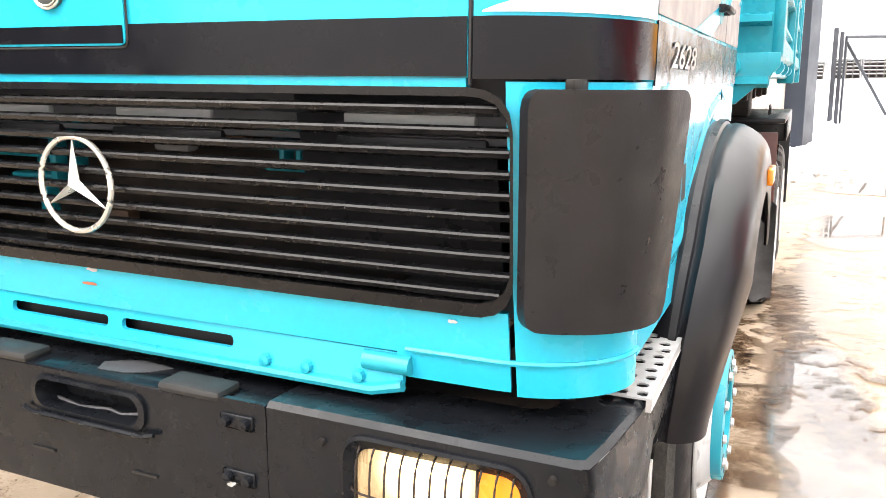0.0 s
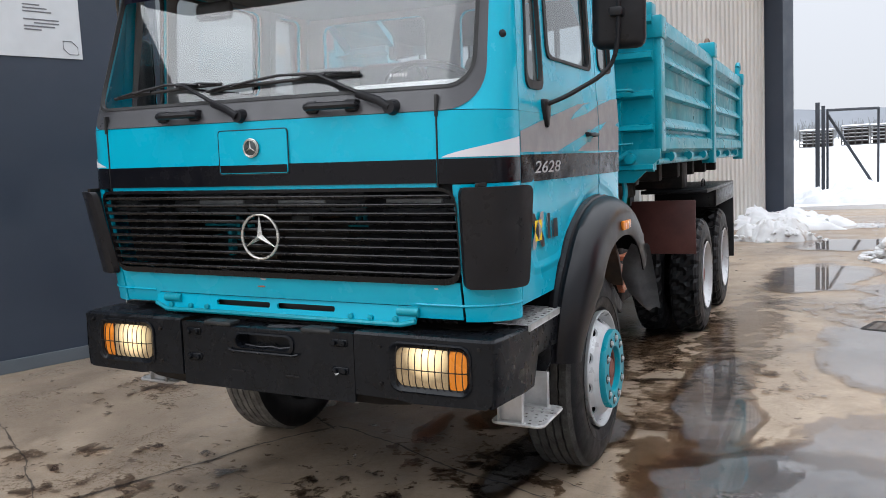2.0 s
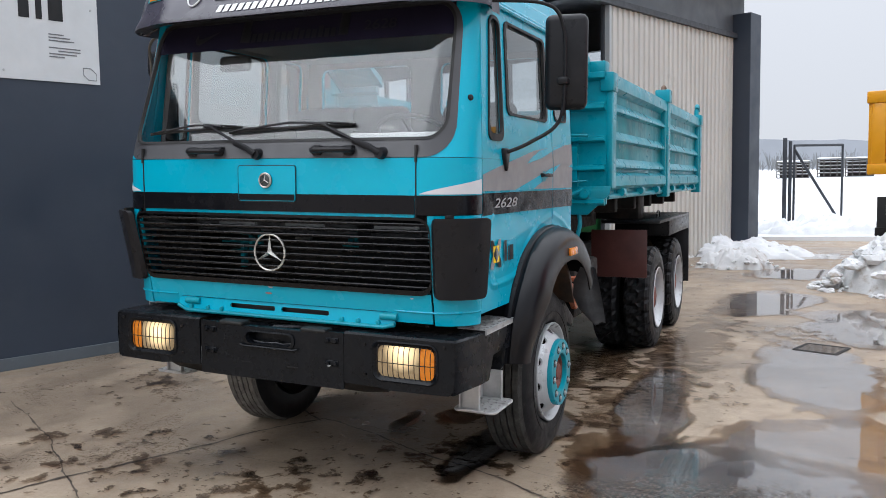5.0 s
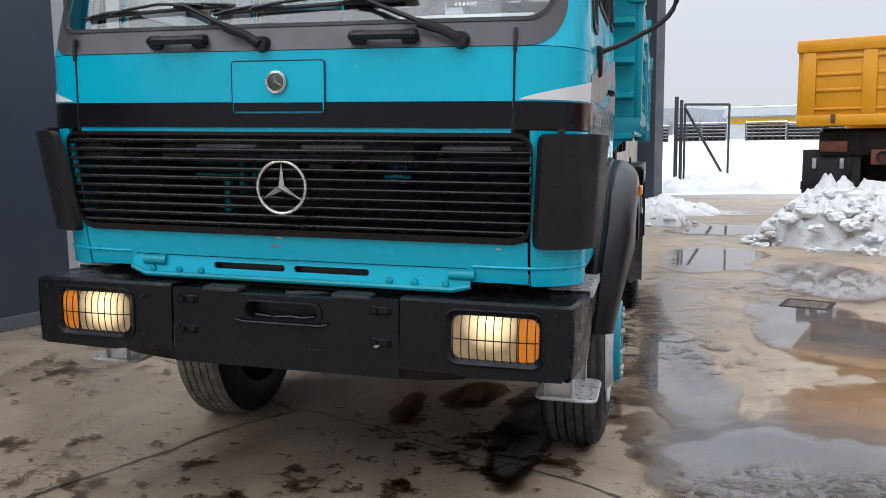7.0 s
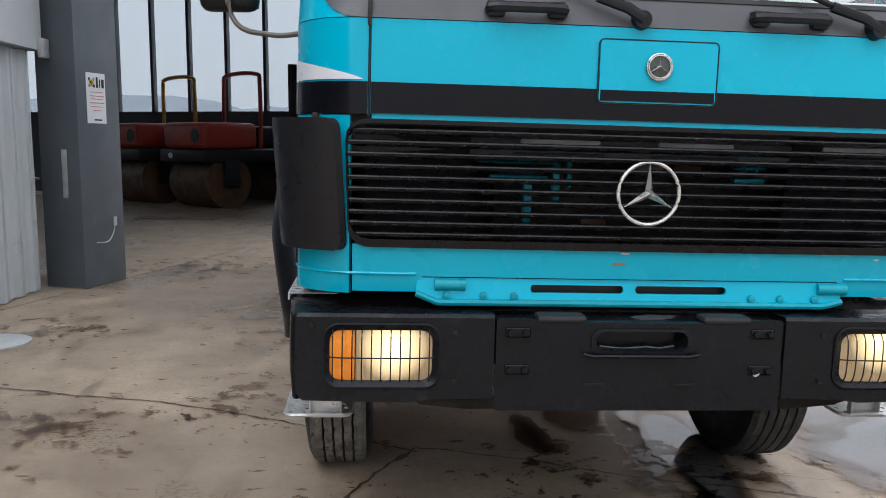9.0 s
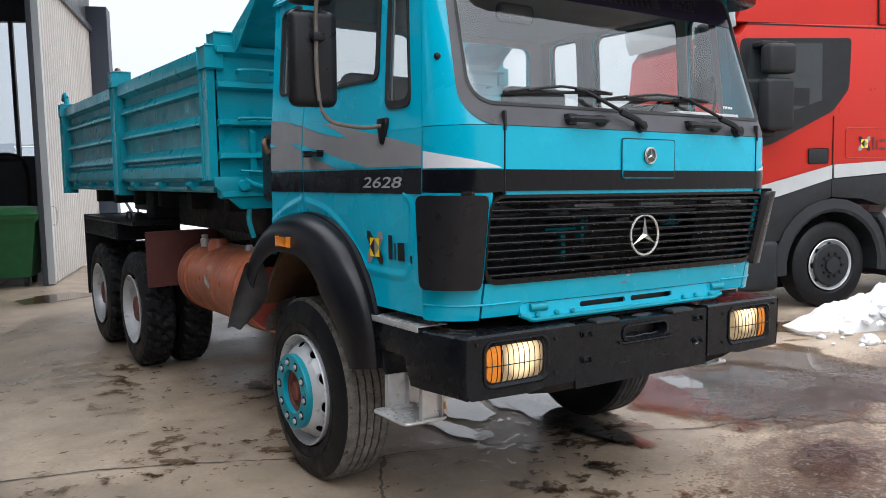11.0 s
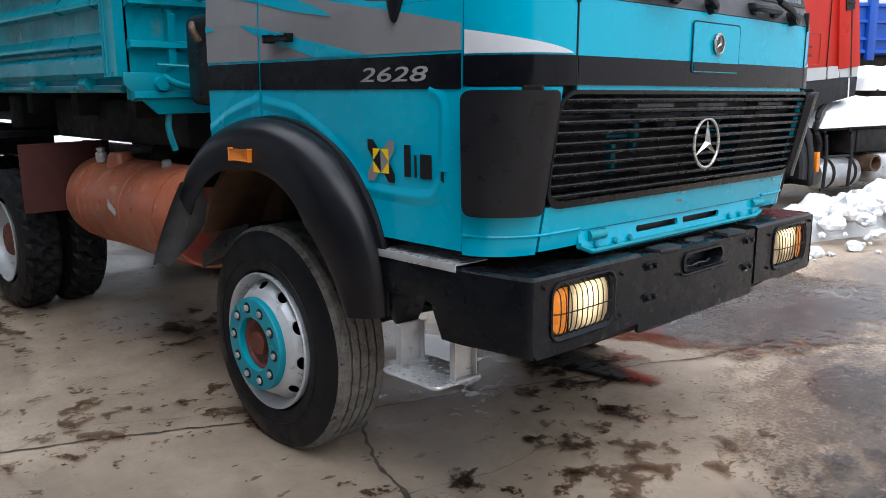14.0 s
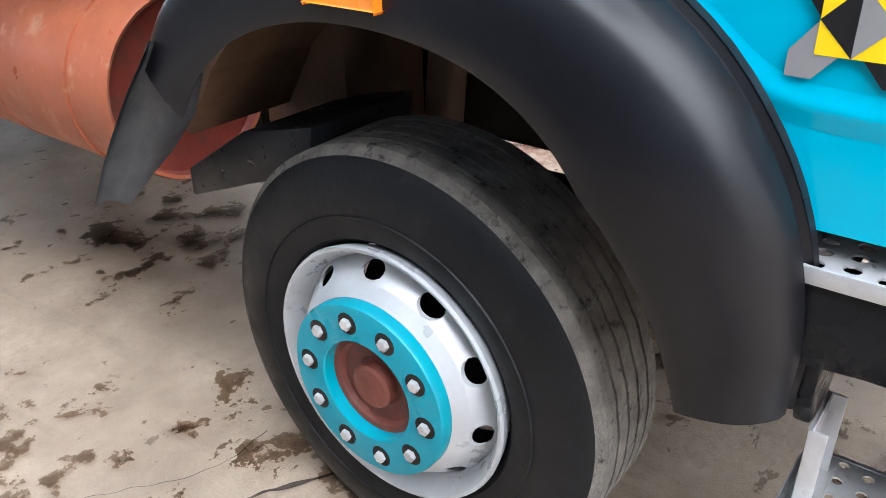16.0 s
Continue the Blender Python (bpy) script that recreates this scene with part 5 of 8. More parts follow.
def round_poly(pts, r=0.05, n=4):
    out = []
    m = len(pts)
    for i in range(m):
        p, a, b = Vector(pts[i]), Vector(pts[i - 1]), Vector(pts[(i + 1) % m])
        k = min(r, 0.45 * (a - p).length, 0.45 * (b - p).length)
        p0, p1 = p + (a - p).normalized() * k, p + (b - p).normalized() * k
        for j in range(n + 1):
            t = j / n
            q = p0 * (1 - t) ** 2 + p * 2 * t * (1 - t) + p1 * t * t
            out.append((q.x, q.y))
    return out


WINDOWS["vent"] = round_poly(WINDOWS["vent"], 0.06)

def cut_at(poly, z, side):
    """The part of a polygon above (1) or below (-1) a height."""
    out = []
    for (u0, v0), (u1, v1) in zip(poly, poly[1:] + poly[:1]):
        a, b = (v0 - z) * side, (v1 - z) * side
        if a >= 0:
            out.append((u0, v0))
        if a * b < 0:
            out.append((u0 + (u1 - u0) * a / (a - b), z))
    return [p for i, p in enumerate(out) if i == 0 or math.dist(p, out[i - 1]) > 1e-4]


for sg in (-1, 1):
    def lay(off=0.0):
        return lambda y, z, w: cabpt(sg * (0.99 + y), z, off - w)

    bm = B()
    plate(bm, dense([(u, v if v > 1.11 or sg > 0 else 1.062) for u, v in DOOR_LOW], 0.08), [], 0.02, lay())
    plate(bm, dense([(0.302, 1.903), (1.535, 1.903), (1.535, 2.715), (0.302, 2.715)], 0.1), [dense(WINDOWS["vent"], 0.06), dense(WINDOWS["door"], 0.06)], 0.02, lay())
    door = part("door", bm, TEAL, truck, "teal cab door with a black band and grey graphics", xf=LEAN)
    bm = B()
    plate(bm, dense(QUARTER_LOW, 0.08), [], 0.02, lay())
    plate(bm, dense([(1.545, 1.903), (2.0, 1.903), (2.0, 2.715), (1.545, 2.715)], 0.1), [dense(WINDOWS["quarter"], 0.06)], 0.02, lay())
    quarter = part("rear_quarter", bm, TEAL, truck, xf=LEAN)
    for nm, owner in (("vent", door), ("door", door), ("quarter", quarter)):
        loop = WINDOWS[nm]
        cu, cv = sum(p[0] for p in loop) / len(loop), sum(p[1] for p in loop) / len(loop)
        wide = 0.028 if nm == "vent" else 0.018
        inn = [(cu + (u - cu) * (1 - wide / 0.2), cv + (v - cv) * (1 - wide / 0.33)) for u, v in loop]
        o, i_ = resample(loop, 60), resample(inn, 60)
        bm = B()
        rings(bm, [[lay(-0.01)(u, v, 0) for u, v in o], [lay(0.008)(u, v, 0) for u, v in o], [lay(0.008)(u, v, 0) for u, v in i_], [lay(-0.01)(u, v, 0) for u, v in i_]])
        pane = part("window_pane", plate(B(), dense(loop, 0.06), [], 0, lay(-0.012)), SIDEGLASS, owner, xf=LEAN)
        pane.visible_shadow = False
        if pane.data.polygons[0].normal.x * sg < 0:
            pane.data.flip_normals()
        part("window_seal", bm, RUBBER, owner, xf=LEAN)
    part("black_band", plate(B(), dense([(0.305, 1.609), (1.533, 1.609), (1.533, 1.724), (0.305, 1.724)], 0.1), [], 0.003, lay(0.004)), BAND, door, xf=LEAN)
    part("black_band", plate(B(), dense([(1.547, 1.609), (1.998, 1.609), (1.998, 1.724), (1.547, 1.724)], 0.1), [], 0.003, lay(0.004)), BAND, quarter, xf=LEAN)
    for owner, m_, o_, poly in (
            (door, GREYFILM, 0.003, [(1.533, 1.735), (1.533, 2.0), (1.15, 1.965), (0.58, 1.87), (0.305, 1.82), (0.305, 1.735)]),
            (door, TEAL, 0.0055, [(1.01, 1.886), (1.07, 1.915), (1.25, 1.968), (1.534, 2.004), (1.534, 1.975), (1.3, 1.925)]),
            (door, TEAL, 0.0055, [(1.534, 1.872), (1.30, 1.826), (0.79, 1.734), (1.12, 1.734), (1.534, 1.835)]),
            (quarter, GREYFILM, 0.003, [(1.547, 1.735), (1.998, 1.735), (1.998, 2.035), (1.547, 2.003)]),
            (quarter, TEAL, 0.0055, [(1.548, 1.872), (1.548, 1.838), (1.70, 1.893)]),
            (quarter, TEAL, 0.0055, [(1.548, 1.978), (1.548, 2.002), (1.82, 2.022)]),
            (quarter, TEAL, 0.0055, [(1.997, 1.90), (1.90, 1.878), (1.997, 1.872)])):
        bm = B()
        for side in (-1, 1):        # the skin bends in at the waist, so the film is cut there
            piece = cut_at(poly, 1.90, side)
            if len(piece) > 2:
                plate(bm, dense(piece, 0.1), [], 0.001, lay(o_))
        part("grey_graphic" if m_ is GREYFILM else "teal_slash", bm, m_, owner, xf=LEAN)
    bm = B()
    plate(bm, dense([(0.36, 1.56), (1.54, 1.56), (1.54, 2.70), (0.36, 2.70)], 0.1), [dense(WINDOWS["vent"], 0.06), dense(WINDOWS["door"], 0.06)], 0.008, lay(-0.028))
    part("door_trim", bm, CABIN_LIGHT, door, "pale inner door lining", xf=LEAN)
    bm = B()
    plate(bm, dense([(1.545, 1.56), (1.96, 1.56), (1.96, 2.70), (1.545, 2.70)], 0.1), [dense(WINDOWS["quarter"], 0.06)], 0.008, lay(-0.028))
    part("quarter_trim", bm, CABIN_LIGHT, quarter, xf=LEAN)
    tu = (lambda u, v: cabpt(sg * (0.99 + 0.835 - u), 1.637 + 0.76 * v, 0.007)) if sg < 0 else (lambda u, v: cabpt(sg * (0.99 + 0.46 + u), 1.644 + 0.76 * v, 0.007))
    part("number", text_mesh(B(), "2628", 0.095, tu, 0.2, 0.375, 0.001), SILVERFILM, door, "silver model number", xf=LEAN)
    # pressed panel and its ridge
    for owner, ridge in ((door, [(0.388, 1.33), (0.388, 1.53), (0.41, 1.585), (0.46, 1.607)]),
                         (door, [(0.40, 1.30), (0.435, 1.245), (0.50, 1.230), (0.65, 1.230), (0.775, 1.237), (0.84, 1.262), (0.914, 1.318), (1.02, 1.405), (1.13, 1.462), (1.28, 1.52), (1.457, 1.548), (1.52, 1.556)]),
                         (quarter, [(1.55, 1.566), (1.744, 1.519), (1.88, 1.47), (1.994, 1.42)])):
        line = [Vector((p.x, p.y)) for p in smooth_path([(*q, 0) for q in ridge], 6)]
        rows_ = []
        for k, p in enumerate(line):
            d_ = (line[min(k + 1, len(line) - 1)] - line[max(k - 1, 0)]).normalized()
            rows_.append([lay(h_)(p.x - d_.y * o_, p.y + d_.x * o_, 0) for o_, h_ in ((-0.030, 0.0004), (-0.020, 0.0018), (-0.010, 0.0046), (-0.003, 0.0060), (0.003, 0.0060), (0.010, 0.0046), (0.020, 0.0018), (0.030, 0.0004))])
        part("pressed_ridge", rings(B(), rows_, False), TEAL, owner, xf=LEAN)
    part("slot_seam", box(B(), sg * 1.109, sg * 1.1165, 0.388, 0.40, 1.29, 1.53, 0.002), LETTER_DARK, door, xf=LEAN)
    # door handle
    h = part("door_handle", box(B(), sg * 1.132, sg * 1.152, 1.27, 1.44, 1.809, 1.828, 0.008), BLACK, door, xf=LEAN)
    part("handle_recess", plate(B(), circle(1.345, 1.812, 0.045, 20, 0.034), [], 0.002, lay(0.006)), TEAL_WORN, door, xf=LEAN)
    for y in (1.285, 1.42):
        part("handle_foot", box(B(), sg * 1.115, sg * 1.14, y - 0.012, y + 0.012, 1.807, 1.831, 0.006), BLACK, door, xf=LEAN)
    # emblem on the door
    if sg < 0:
        efn = lambda u, v, d: cabpt(-(0.99 + 0.715 - u), 1.372 + v, 0.007 + d)
    else:
        efn = lambda u, v, d: cabpt(0.99 + 0.49 + u, 1.372 + v, 0.007 + d)
    emblem_mark(door, efn, 0.155)
    bars(door, lambda u, v, d: efn(u + 0.13, v, d), [(0.0, 0.036, -0.05, 0.115), (0.054, 0.068, -0.05, 0.08), (0.084, 0.145, -0.05, 0.085)], LETTER_DARK)
    # mirrors on their hoop
    mx, up = sg * 1.42, (0.0 if sg > 0 else -0.07)
    arm = part("mirror_arm", tube(B(), smooth_path([(sg * 1.10, 0.62, 1.93), (sg * 1.25, 0.66, (1.995 if sg > 0 else 1.955) + up / 2), (sg * 1.40, 0.70, (2.11 if sg > 0 else 2.06) + up), (sg * 1.43, 0.69, 2.35), (sg * 1.42, 0.66, 2.62 + up), (sg * 1.34, 0.58, 2.71 + up / 2), (sg * 1.08, 0.44, 2.72)], 6), 0.010, 8), BLACK if sg > 0 else ARMGREY, truck, "black tubular mirror arm" if sg > 0 else "pale dusty tubular mirror arm", xf=LEAN)
    part("mirror_pivot", prism(B(), [(0.590, 1.965), (0.672, 1.965), (0.676, 1.935), (0.652, 1.850), (0.636, 1.835), (0.620, 1.850), (0.586, 1.935)], "x", sg * 1.10, sg * 1.135, 0.012), BLACK, arm, xf=LEAN)
    tilt = Matrix.Translation((mx, 0.74, 0)) @ Matrix.Rotation(radians(sg * 10), 4, 'Z')
    z0, z1 = (2.17, 2.68) if sg > 0 else (2.01, 2.45)
    part("mirror_housing", box(B(), -0.115, 0.115, -0.02, 0.065, z0, z1, 0.04, 3, tilt), BLACK, arm, xf=LEAN)
    part("mirror_glass", box(B(), -0.10, 0.10, 0.064, 0.068, z0 + 0.02, z1 - 0.02, 0, 2, tilt), CHROME, arm, xf=LEAN)
    if sg < 0:
        part("mirror_housing", box(B(), -0.12, 0.10, -0.03, 0.07, 2.47, 2.655, 0.045, 3, tilt), BLACK, arm, xf=LEAN)
    part("clamp", box(B(), mx - 0.03, mx + 0.03, 0.67, 0.74, 2.30, 2.34, 0.01), BLACK, arm, xf=LEAN)

# roof and sun visor
bm = B()
path = [2.99, 2.75, 2.4, 2.0, 1.7, 1.4, 1.29, 1.2, 1.1, 1.0, 0.88, 0.6, 0.3, 0.0]
ss = [-q for q in path[:-1]] + [q for q in path[::-1]]


def roof_loop(z, inset):
    pts = [cabpt(s, min(z, 2.72)) for s in ss]
    c = Vector((0, 1.2, 0))
    return [Vector((p.x * (1 - inset / 1.06), c.y + (p.y - c.y) * (1 - inset / 0.95), z)) for p in pts]


rings(bm, [roof_loop(z, o) for z, o in ((2.715, 0.0), (2.74, -0.012), (2.748, -0.012), (2.765, 0.008), (2.77, 0.010), (2.838, 0.016), (2.843, 0.018), (2.858, 0.036), (2.863, 0.038), (2.925, 0.044), (2.940, 0.048), (2.968, 0.08), (2.985, 0.2), (2.995, 0.6))], True, True)
roof = part("roof", bm, TEAL, truck, "teal cab roof", xf=LEAN)
part("gutter", tube(B(), [cabpt(sg_ * (0.99 + y), 2.725, 0.012) for sg_, y in [(-1, 2.0 - 0.1 * i) for i in range(16)]], 0.012, 6), TEAL, roof, xf=LEAN)
part("gutter", tube(B(), [cabpt(sg_ * (0.99 + y), 2.725, 0.012) for sg_, y in [(1, 2.0 - 0.1 * i) for i in range(16)]], 0.012, 6), TEAL, roof, xf=LEAN)


def visor_loop(s):
    a = abs(s)
    k = 1.0 if a < 0.8 else max(0.12, 1 - (a - 0.8) / 0.62)
    prof = [(0.005, 2.938), (0.10, 2.925), (0.17, 2.85), (0.22, 2.745), (0.255, 2.685), (0.252, 2.664), (0.20, 2.675), (0.005, 2.715)]
    return [cabpt(s, min(z, 2.72), 0) + (cabpt(s, 2.7, 1.0) - cabpt(s, 2.7, 0.0)) * (o * k + 0.01) + Vector((0, 0, max(0, z - 2.72))) for o, z in prof]


vs_ = [-1.50 + 3.0 * i / 50 for i in range(51)]
visor = part("sun_visor", rings(B(), [visor_loop(s) for s in vs_], True, True), VISOR, truck, "dark violet-grey sun visor with white lettering", xf=LEAN)


def visor_pt(s, v):
    """v from 0 (lower) to 1 (upper) on the visor's sloping front."""
    l = visor_loop(s)
    p = l[3].lerp(l[2], v * 2) if v < 0.5 else l[2].lerp(l[1], v * 2 - 1)
    return p + Vector((0, -0.004, 0.003))


def visor_bar(u0, u1, v0, v1):
    bm = B()
    n = max(1, int(abs(u1 - u0) / 0.05))
    rings(bm, [[visor_pt(u0 + (u1 - u0) * i / n, v) for i in range(n + 1)] for v in (v0, 0.5 * (v0 + v1), v1)], False)
    part("print_bar", bm, LETTER_WHITE, visor, xf=LEAN)


for i, (w, h) in enumerate([(0.15, 1), (0.08, .7), (0.06, .7), (0.08, .7), (0.08, .7), (0.09, 1), (0.08, .7), (0.08, .7)]):
    u0 = -0.42 + [0, .17, .27, .35, .45, .55, .66, .76][i]
    visor_bar(u0, u0 + 0.85 * w, 0.14, 0.14 + 0.62 * h)
for u in (-0.57, 0.53):
    bm = B()
    tube(bm, [visor_pt(u + 0.055 * math.cos(math.pi * i / 12), 0.45 + 0.42 * math.sin(math.pi * i / 12)) for i in range(24)], 0.005, 6, True)
    for k in range(3):
        a = math.pi / 2 + k * 2.094
        tube(bm, [visor_pt(u, 0.45), visor_pt(u + 0.05 * math.cos(a), 0.45 + 0.38 * math.sin(a))], 0.004, 5)
    part("ring_mark", bm, LETTER_WHITE, visor, xf=LEAN)
for i in range(17):
    u0 = -0.36 + 0.048 * i
    bm = B()
    rings(bm, [[visor_loop(u)[3].lerp(visor_loop(u)[4], q) + Vector((0, -0.004, 0.003)) for u in (u0, u0 + 0.034)] for q in (0.1, 0.85)], False)
    part("print_bar", bm, LETTER_WHITE, visor, xf=LEAN)
for sg in (-1, 1):
    bm = B()
    rings(bm, [[visor_pt(sg * u, v) for u in (0.84, 0.88, 0.92, 0.96)] for v in (0.34, 0.5, 0.66)], False)
    part("marker_lamp_slot", bm, TEAL_WORN, visor, xf=LEAN)
    bm = B()
    rings(bm, [[visor_pt(sg * u, v) + Vector((0, -0.003, 0.002)) for u in (0.87, 0.91, 0.945)] for v in (0.36, 0.46)], False)
    part("marker_lamp", bm, AMBER, visor, xf=LEAN)

# back wall, floor and inside of the cab
bm = B()
plate(bm, rrect(-1.07, 1.07, 1.46, 2.72, 0.06, 4), [rrect(-0.91, -0.12, 2.24, 2.64, 0.06, 4), rrect(0.12, 0.91, 2.24, 2.64, 0.06, 4)], 0.03, lambda u, v, w: Vector((u, 1.97 + w, v)))
rear = part("rear_wall", bm, TEAL, truck, xf=LEAN)
bm = plate(B(), rrect(-1.04, 1.04, 1.6, 2.69, 0.06, 4), [rrect(-0.91, -0.12, 2.24, 2.64, 0.06, 4), rrect(0.12, 0.91, 2.24, 2.64, 0.06, 4)], 0.006, lambda u, v, w: Vector((u, 1.958 + w, v)))
part("rear_lining", bm, CABIN_LIGHT, rear, xf=LEAN)
for sg in (-1, 1):
    rp = part("rear_pane", plate(B(), rrect(min(sg * 0.91, sg * 0.12), max(sg * 0.91, sg * 0.12), 2.24, 2.64, 0.06, 4), [], 0, lambda u, v, w: Vector((u, 1.98, v))), SIDEGLASS, rear, xf=LEAN)
    rp.visible_shadow = False
    if rp.data.polygons[0].normal.y > 0:
        rp.data.flip_normals()
inside = part("cab_floor", box(box(B(), -1.07, 1.07, 0.75, 1.96, 1.53, 1.56, 0.01), -1.07, 1.07, 0.30, 0.74, 1.14, 1.20, 0.01), CABIN, truck, "grey cab interior", xf=LEAN)
part("headlining", box(B(), -1.0, 1.0, 0.45, 1.95, 2.68, 2.705, 0.01), CABIN_LIGHT, inside, xf=LEAN)
part("rear_trim", box(B(), -1.04, 1.04, 1.93, 1.965, 1.2, 2.04, 0.01), CABIN_LIGHT, inside, xf=LEAN)
part("dashboard", prism(B(), [(0.07, 1.92), (0.12, 1.97), (0.42, 2.0), (0.55, 1.94), (0.52, 1.6), (0.1, 1.5)], "x", -1.02, 1.02, 0.02), CABIN, inside, xf=LEAN)
part("papers", box(B(), 0.42, 0.92, 0.16, 0.36, 2.0, 2.035, 0.006), LETTER_WHITE, inside, "white papers on the dashboard", xf=LEAN)
part("engine_tunnel", box(B(), -0.38, 0.38, 0.5, 1.9, 1.2, 1.62, 0.08, 3), CABIN, inside, xf=LEAN)
for x, w in ((0.60, 0.26), (-0.60, 0.26), (-0.15, 0.22)):
    s = part("seat", box(B(), x - w, x + w, 1.0, 1.5, 1.55, 1.70, 0.06, 3), CABIN, inside, xf=LEAN)
    part("seat_back", box(B(), x - w, x + w, 1.48, 1.62, 1.66, 2.30, 0.06, 3, None), CABIN, inside, xf=LEAN)
tilt = Matrix.Translation((0.60, 0.62, 2.02)) @ Matrix.Rotation(radians(-30), 4, 'X')
bm = tube(B(), [tilt @ Vector((0.24 * math.cos(math.pi * i / 20), 0.24 * math.sin(math.pi * i / 20), 0)) for i in range(40)], 0.016, 8, True)
for a in (0.2, 2.94, 4.71):
    tube(bm, [tilt @ Vector((0, 0, -0.03)), tilt @ Vector((0.24 * math.cos(a), 0.24 * math.sin(a), 0))], 0.014, 6)
part("steering_wheel", bm, RUBBER, inside, xf=LEAN)
part("inside_mirror", box(B(), -0.62, -0.40, 0.38, 0.42, 2.43, 2.52, 0.03, 3), CABIN, inside, xf=LEAN)

# grille
GZ0, GZ1 = 1.208, 1.607


def grille_half(z):
    """Half the grille's width; it narrows downwards."""
    return 0.955 - 0.014 * max(0.0, (GZ1 - z) / (GZ1 - GZ0))


def grille_outline(side, top, low, r):
    return resample(dense(round_poly([(-grille_half(GZ1) + side, GZ1 - top), (-grille_half(GZ0) + side, GZ0 + low), (grille_half(GZ0) - side, GZ0 + low), (grille_half(GZ1) - side, GZ1 - top)], r, 8), 0.05), 160)


o, i_ = grille_outline(0.0, 0.0, 0.0, 0.075), grille_outline(0.005, 0.014, 0.026, 0.070)
bm = B()
rings(bm, [[cabpt(u, v, 0.002) for u, v in o], [cabpt(u, v, 0.014) for u, v in o], [cabpt(u, v, 0.015) for u, v in i_], [cabpt(u, v, -0.012) for u, v in i_]])
grille = part("grille", bm, GRILLE, truck, "black slatted radiator grille", xf=LEAN)
for u0, u1 in ((-0.90, -0.56), (0.50, 0.90)):
    part("backing_plate", skin(B(), u0, u1, 1.25, 1.59, 8, 2, -0.075, 0.01), BLACK, grille, xf=LEAN)
N_SLAT = 10
for k in range(N_SLAT):
    z = GZ1 - 0.034 - 0.0358 * k
    bm = B()
    hw = grille_half(z) - 0.006 - (0.02 if k in (0, 9) else 0.0)
    us = [-hw + 2 * hw * i / 26 for i in range(27)]
    prof = [(-0.006, z + 0.008), (0.010, z + 0.005), (0.013, z + 0.001), (0.010, z - 0.007), (-0.026, z - 0.014), (-0.028, z - 0.004)]
    rings(bm, [[cabpt(u, zz, off) for off, zz in prof] for u in us], True, True)
    part("slat", bm, GRILLE, grille, xf=LEAN)
star_mark((0, 0.014, 1.4), 0.098, 0.02, SILVER, grille, 0.0062)
# Dark plate across the bay stands in for its inner shade.
part("bay_shade_plate", box(B(), -0.92, 0.92, 0.42, 0.46, 1.13, 1.62), CHASSIS, truck, "dark plate added for the shade inside the engine bay", xf=LEAN)
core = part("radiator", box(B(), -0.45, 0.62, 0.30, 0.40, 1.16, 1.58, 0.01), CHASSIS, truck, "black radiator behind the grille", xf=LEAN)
for x0, x1, z0, z1, y, m in ((-0.52, -0.24, 1.478, 1.502, 0.19, TEAL_WORN), (-0.27, -0.245, 1.36, 1.50, 0.18, TEAL_WORN), (-0.22, -0.20, 1.40, 1.50, 0.20, TEAL_WORN), (-0.48, -0.28, 1.425, 1.44, 0.2, TEAL_WORN),
                             (-0.44, -0.30, 1.37, 1.385, 0.21, TEAL_WORN), (-0.36, -0.33, 1.28, 1.43, 0.22, TEAL_WORN), (0.36, 0.47, 1.475, 1.497, 0.19, TEAL_WORN), (0.35, 0.46, 1.430, 1.450, 0.18, TEAL_WORN), (0.385, 0.40, 1.43, 1.49, 0.185, TEAL_WORN), (0.425, 0.44, 1.43, 1.49, 0.185, TEAL_WORN),
                             (0.02, 0.12, 1.455, 1.50, 0.22, CABIN_LIGHT), (0.16, 0.26, 1.465, 1.51, 0.24, BROWNBOX), (-0.16, -0.07, 1.27, 1.31, 0.22, BROWNBOX)):
    part("engine_bracket", box(B(), x0, x1, y, y + 0.04, z0, z1, 0.008), m, core, xf=LEAN)
for x0, x1 in ((-0.40, -0.14), (0.05, 0.30), (0.60, 0.86)):
    part("air_baffle", box(B(), x0, x1, 0.085, 0.105, 1.535, 1.562, 0.008), GREYSTRIPE, grille, "pale baffle strip behind the slats", xf=LEAN)
    part("air_baffle", box(B(), x0 - 0.02, x1 + 0.02, 0.09, 0.11, 1.488, 1.518, 0.008), BLACK, grille, xf=LEAN)

# valance below the grille, with slots and hinges
bm = B()
plate(bm, dense([(-0.715, 1.108), (-0.72, 1.060), (-0.65, 1.030), (0.65, 1.030), (0.715, 1.048), (0.71, 1.108)], 0.1), [rrect(-0.345, -0.035, 1.063, 1.089, 0.011, 4), rrect(0.005, 0.315, 1.063, 1.089, 0.011, 4)], 0.012, lambda u, v, w: Vector((u, 0.108 + w - (1.108 - v) * 0.15, v)))
val = part("valance", bm, TEAL, truck, "chipped teal valance with two slots", xf=LEAN)
# Black sheet added so that the open slots look shaded.
part("slot_shade_sheet", box(B(), -0.36, 0.33, 0.135, 0.145, 1.045, 1.104), LETTER_DARK, val, xf=LEAN)
part("lip", tube(B(), [(-0.72, 0.100, 1.058), (-0.65, 0.095, 1.030), (0.65, 0.095, 1.030), (0.715, 0.098, 1.046)], 0.012, 8), TEAL_WORN, val, xf=LEAN)
for u in (-0.66, 0.63):
    part("hinge", lathe(B(), [(-0.05, 0.001), (-0.05, 0.02), (0.05, 0.02), (0.05, 0.001)], (u + 0.05, 0.105, 1.086), "x", 14), TEAL_WORN, val, xf=LEAN)
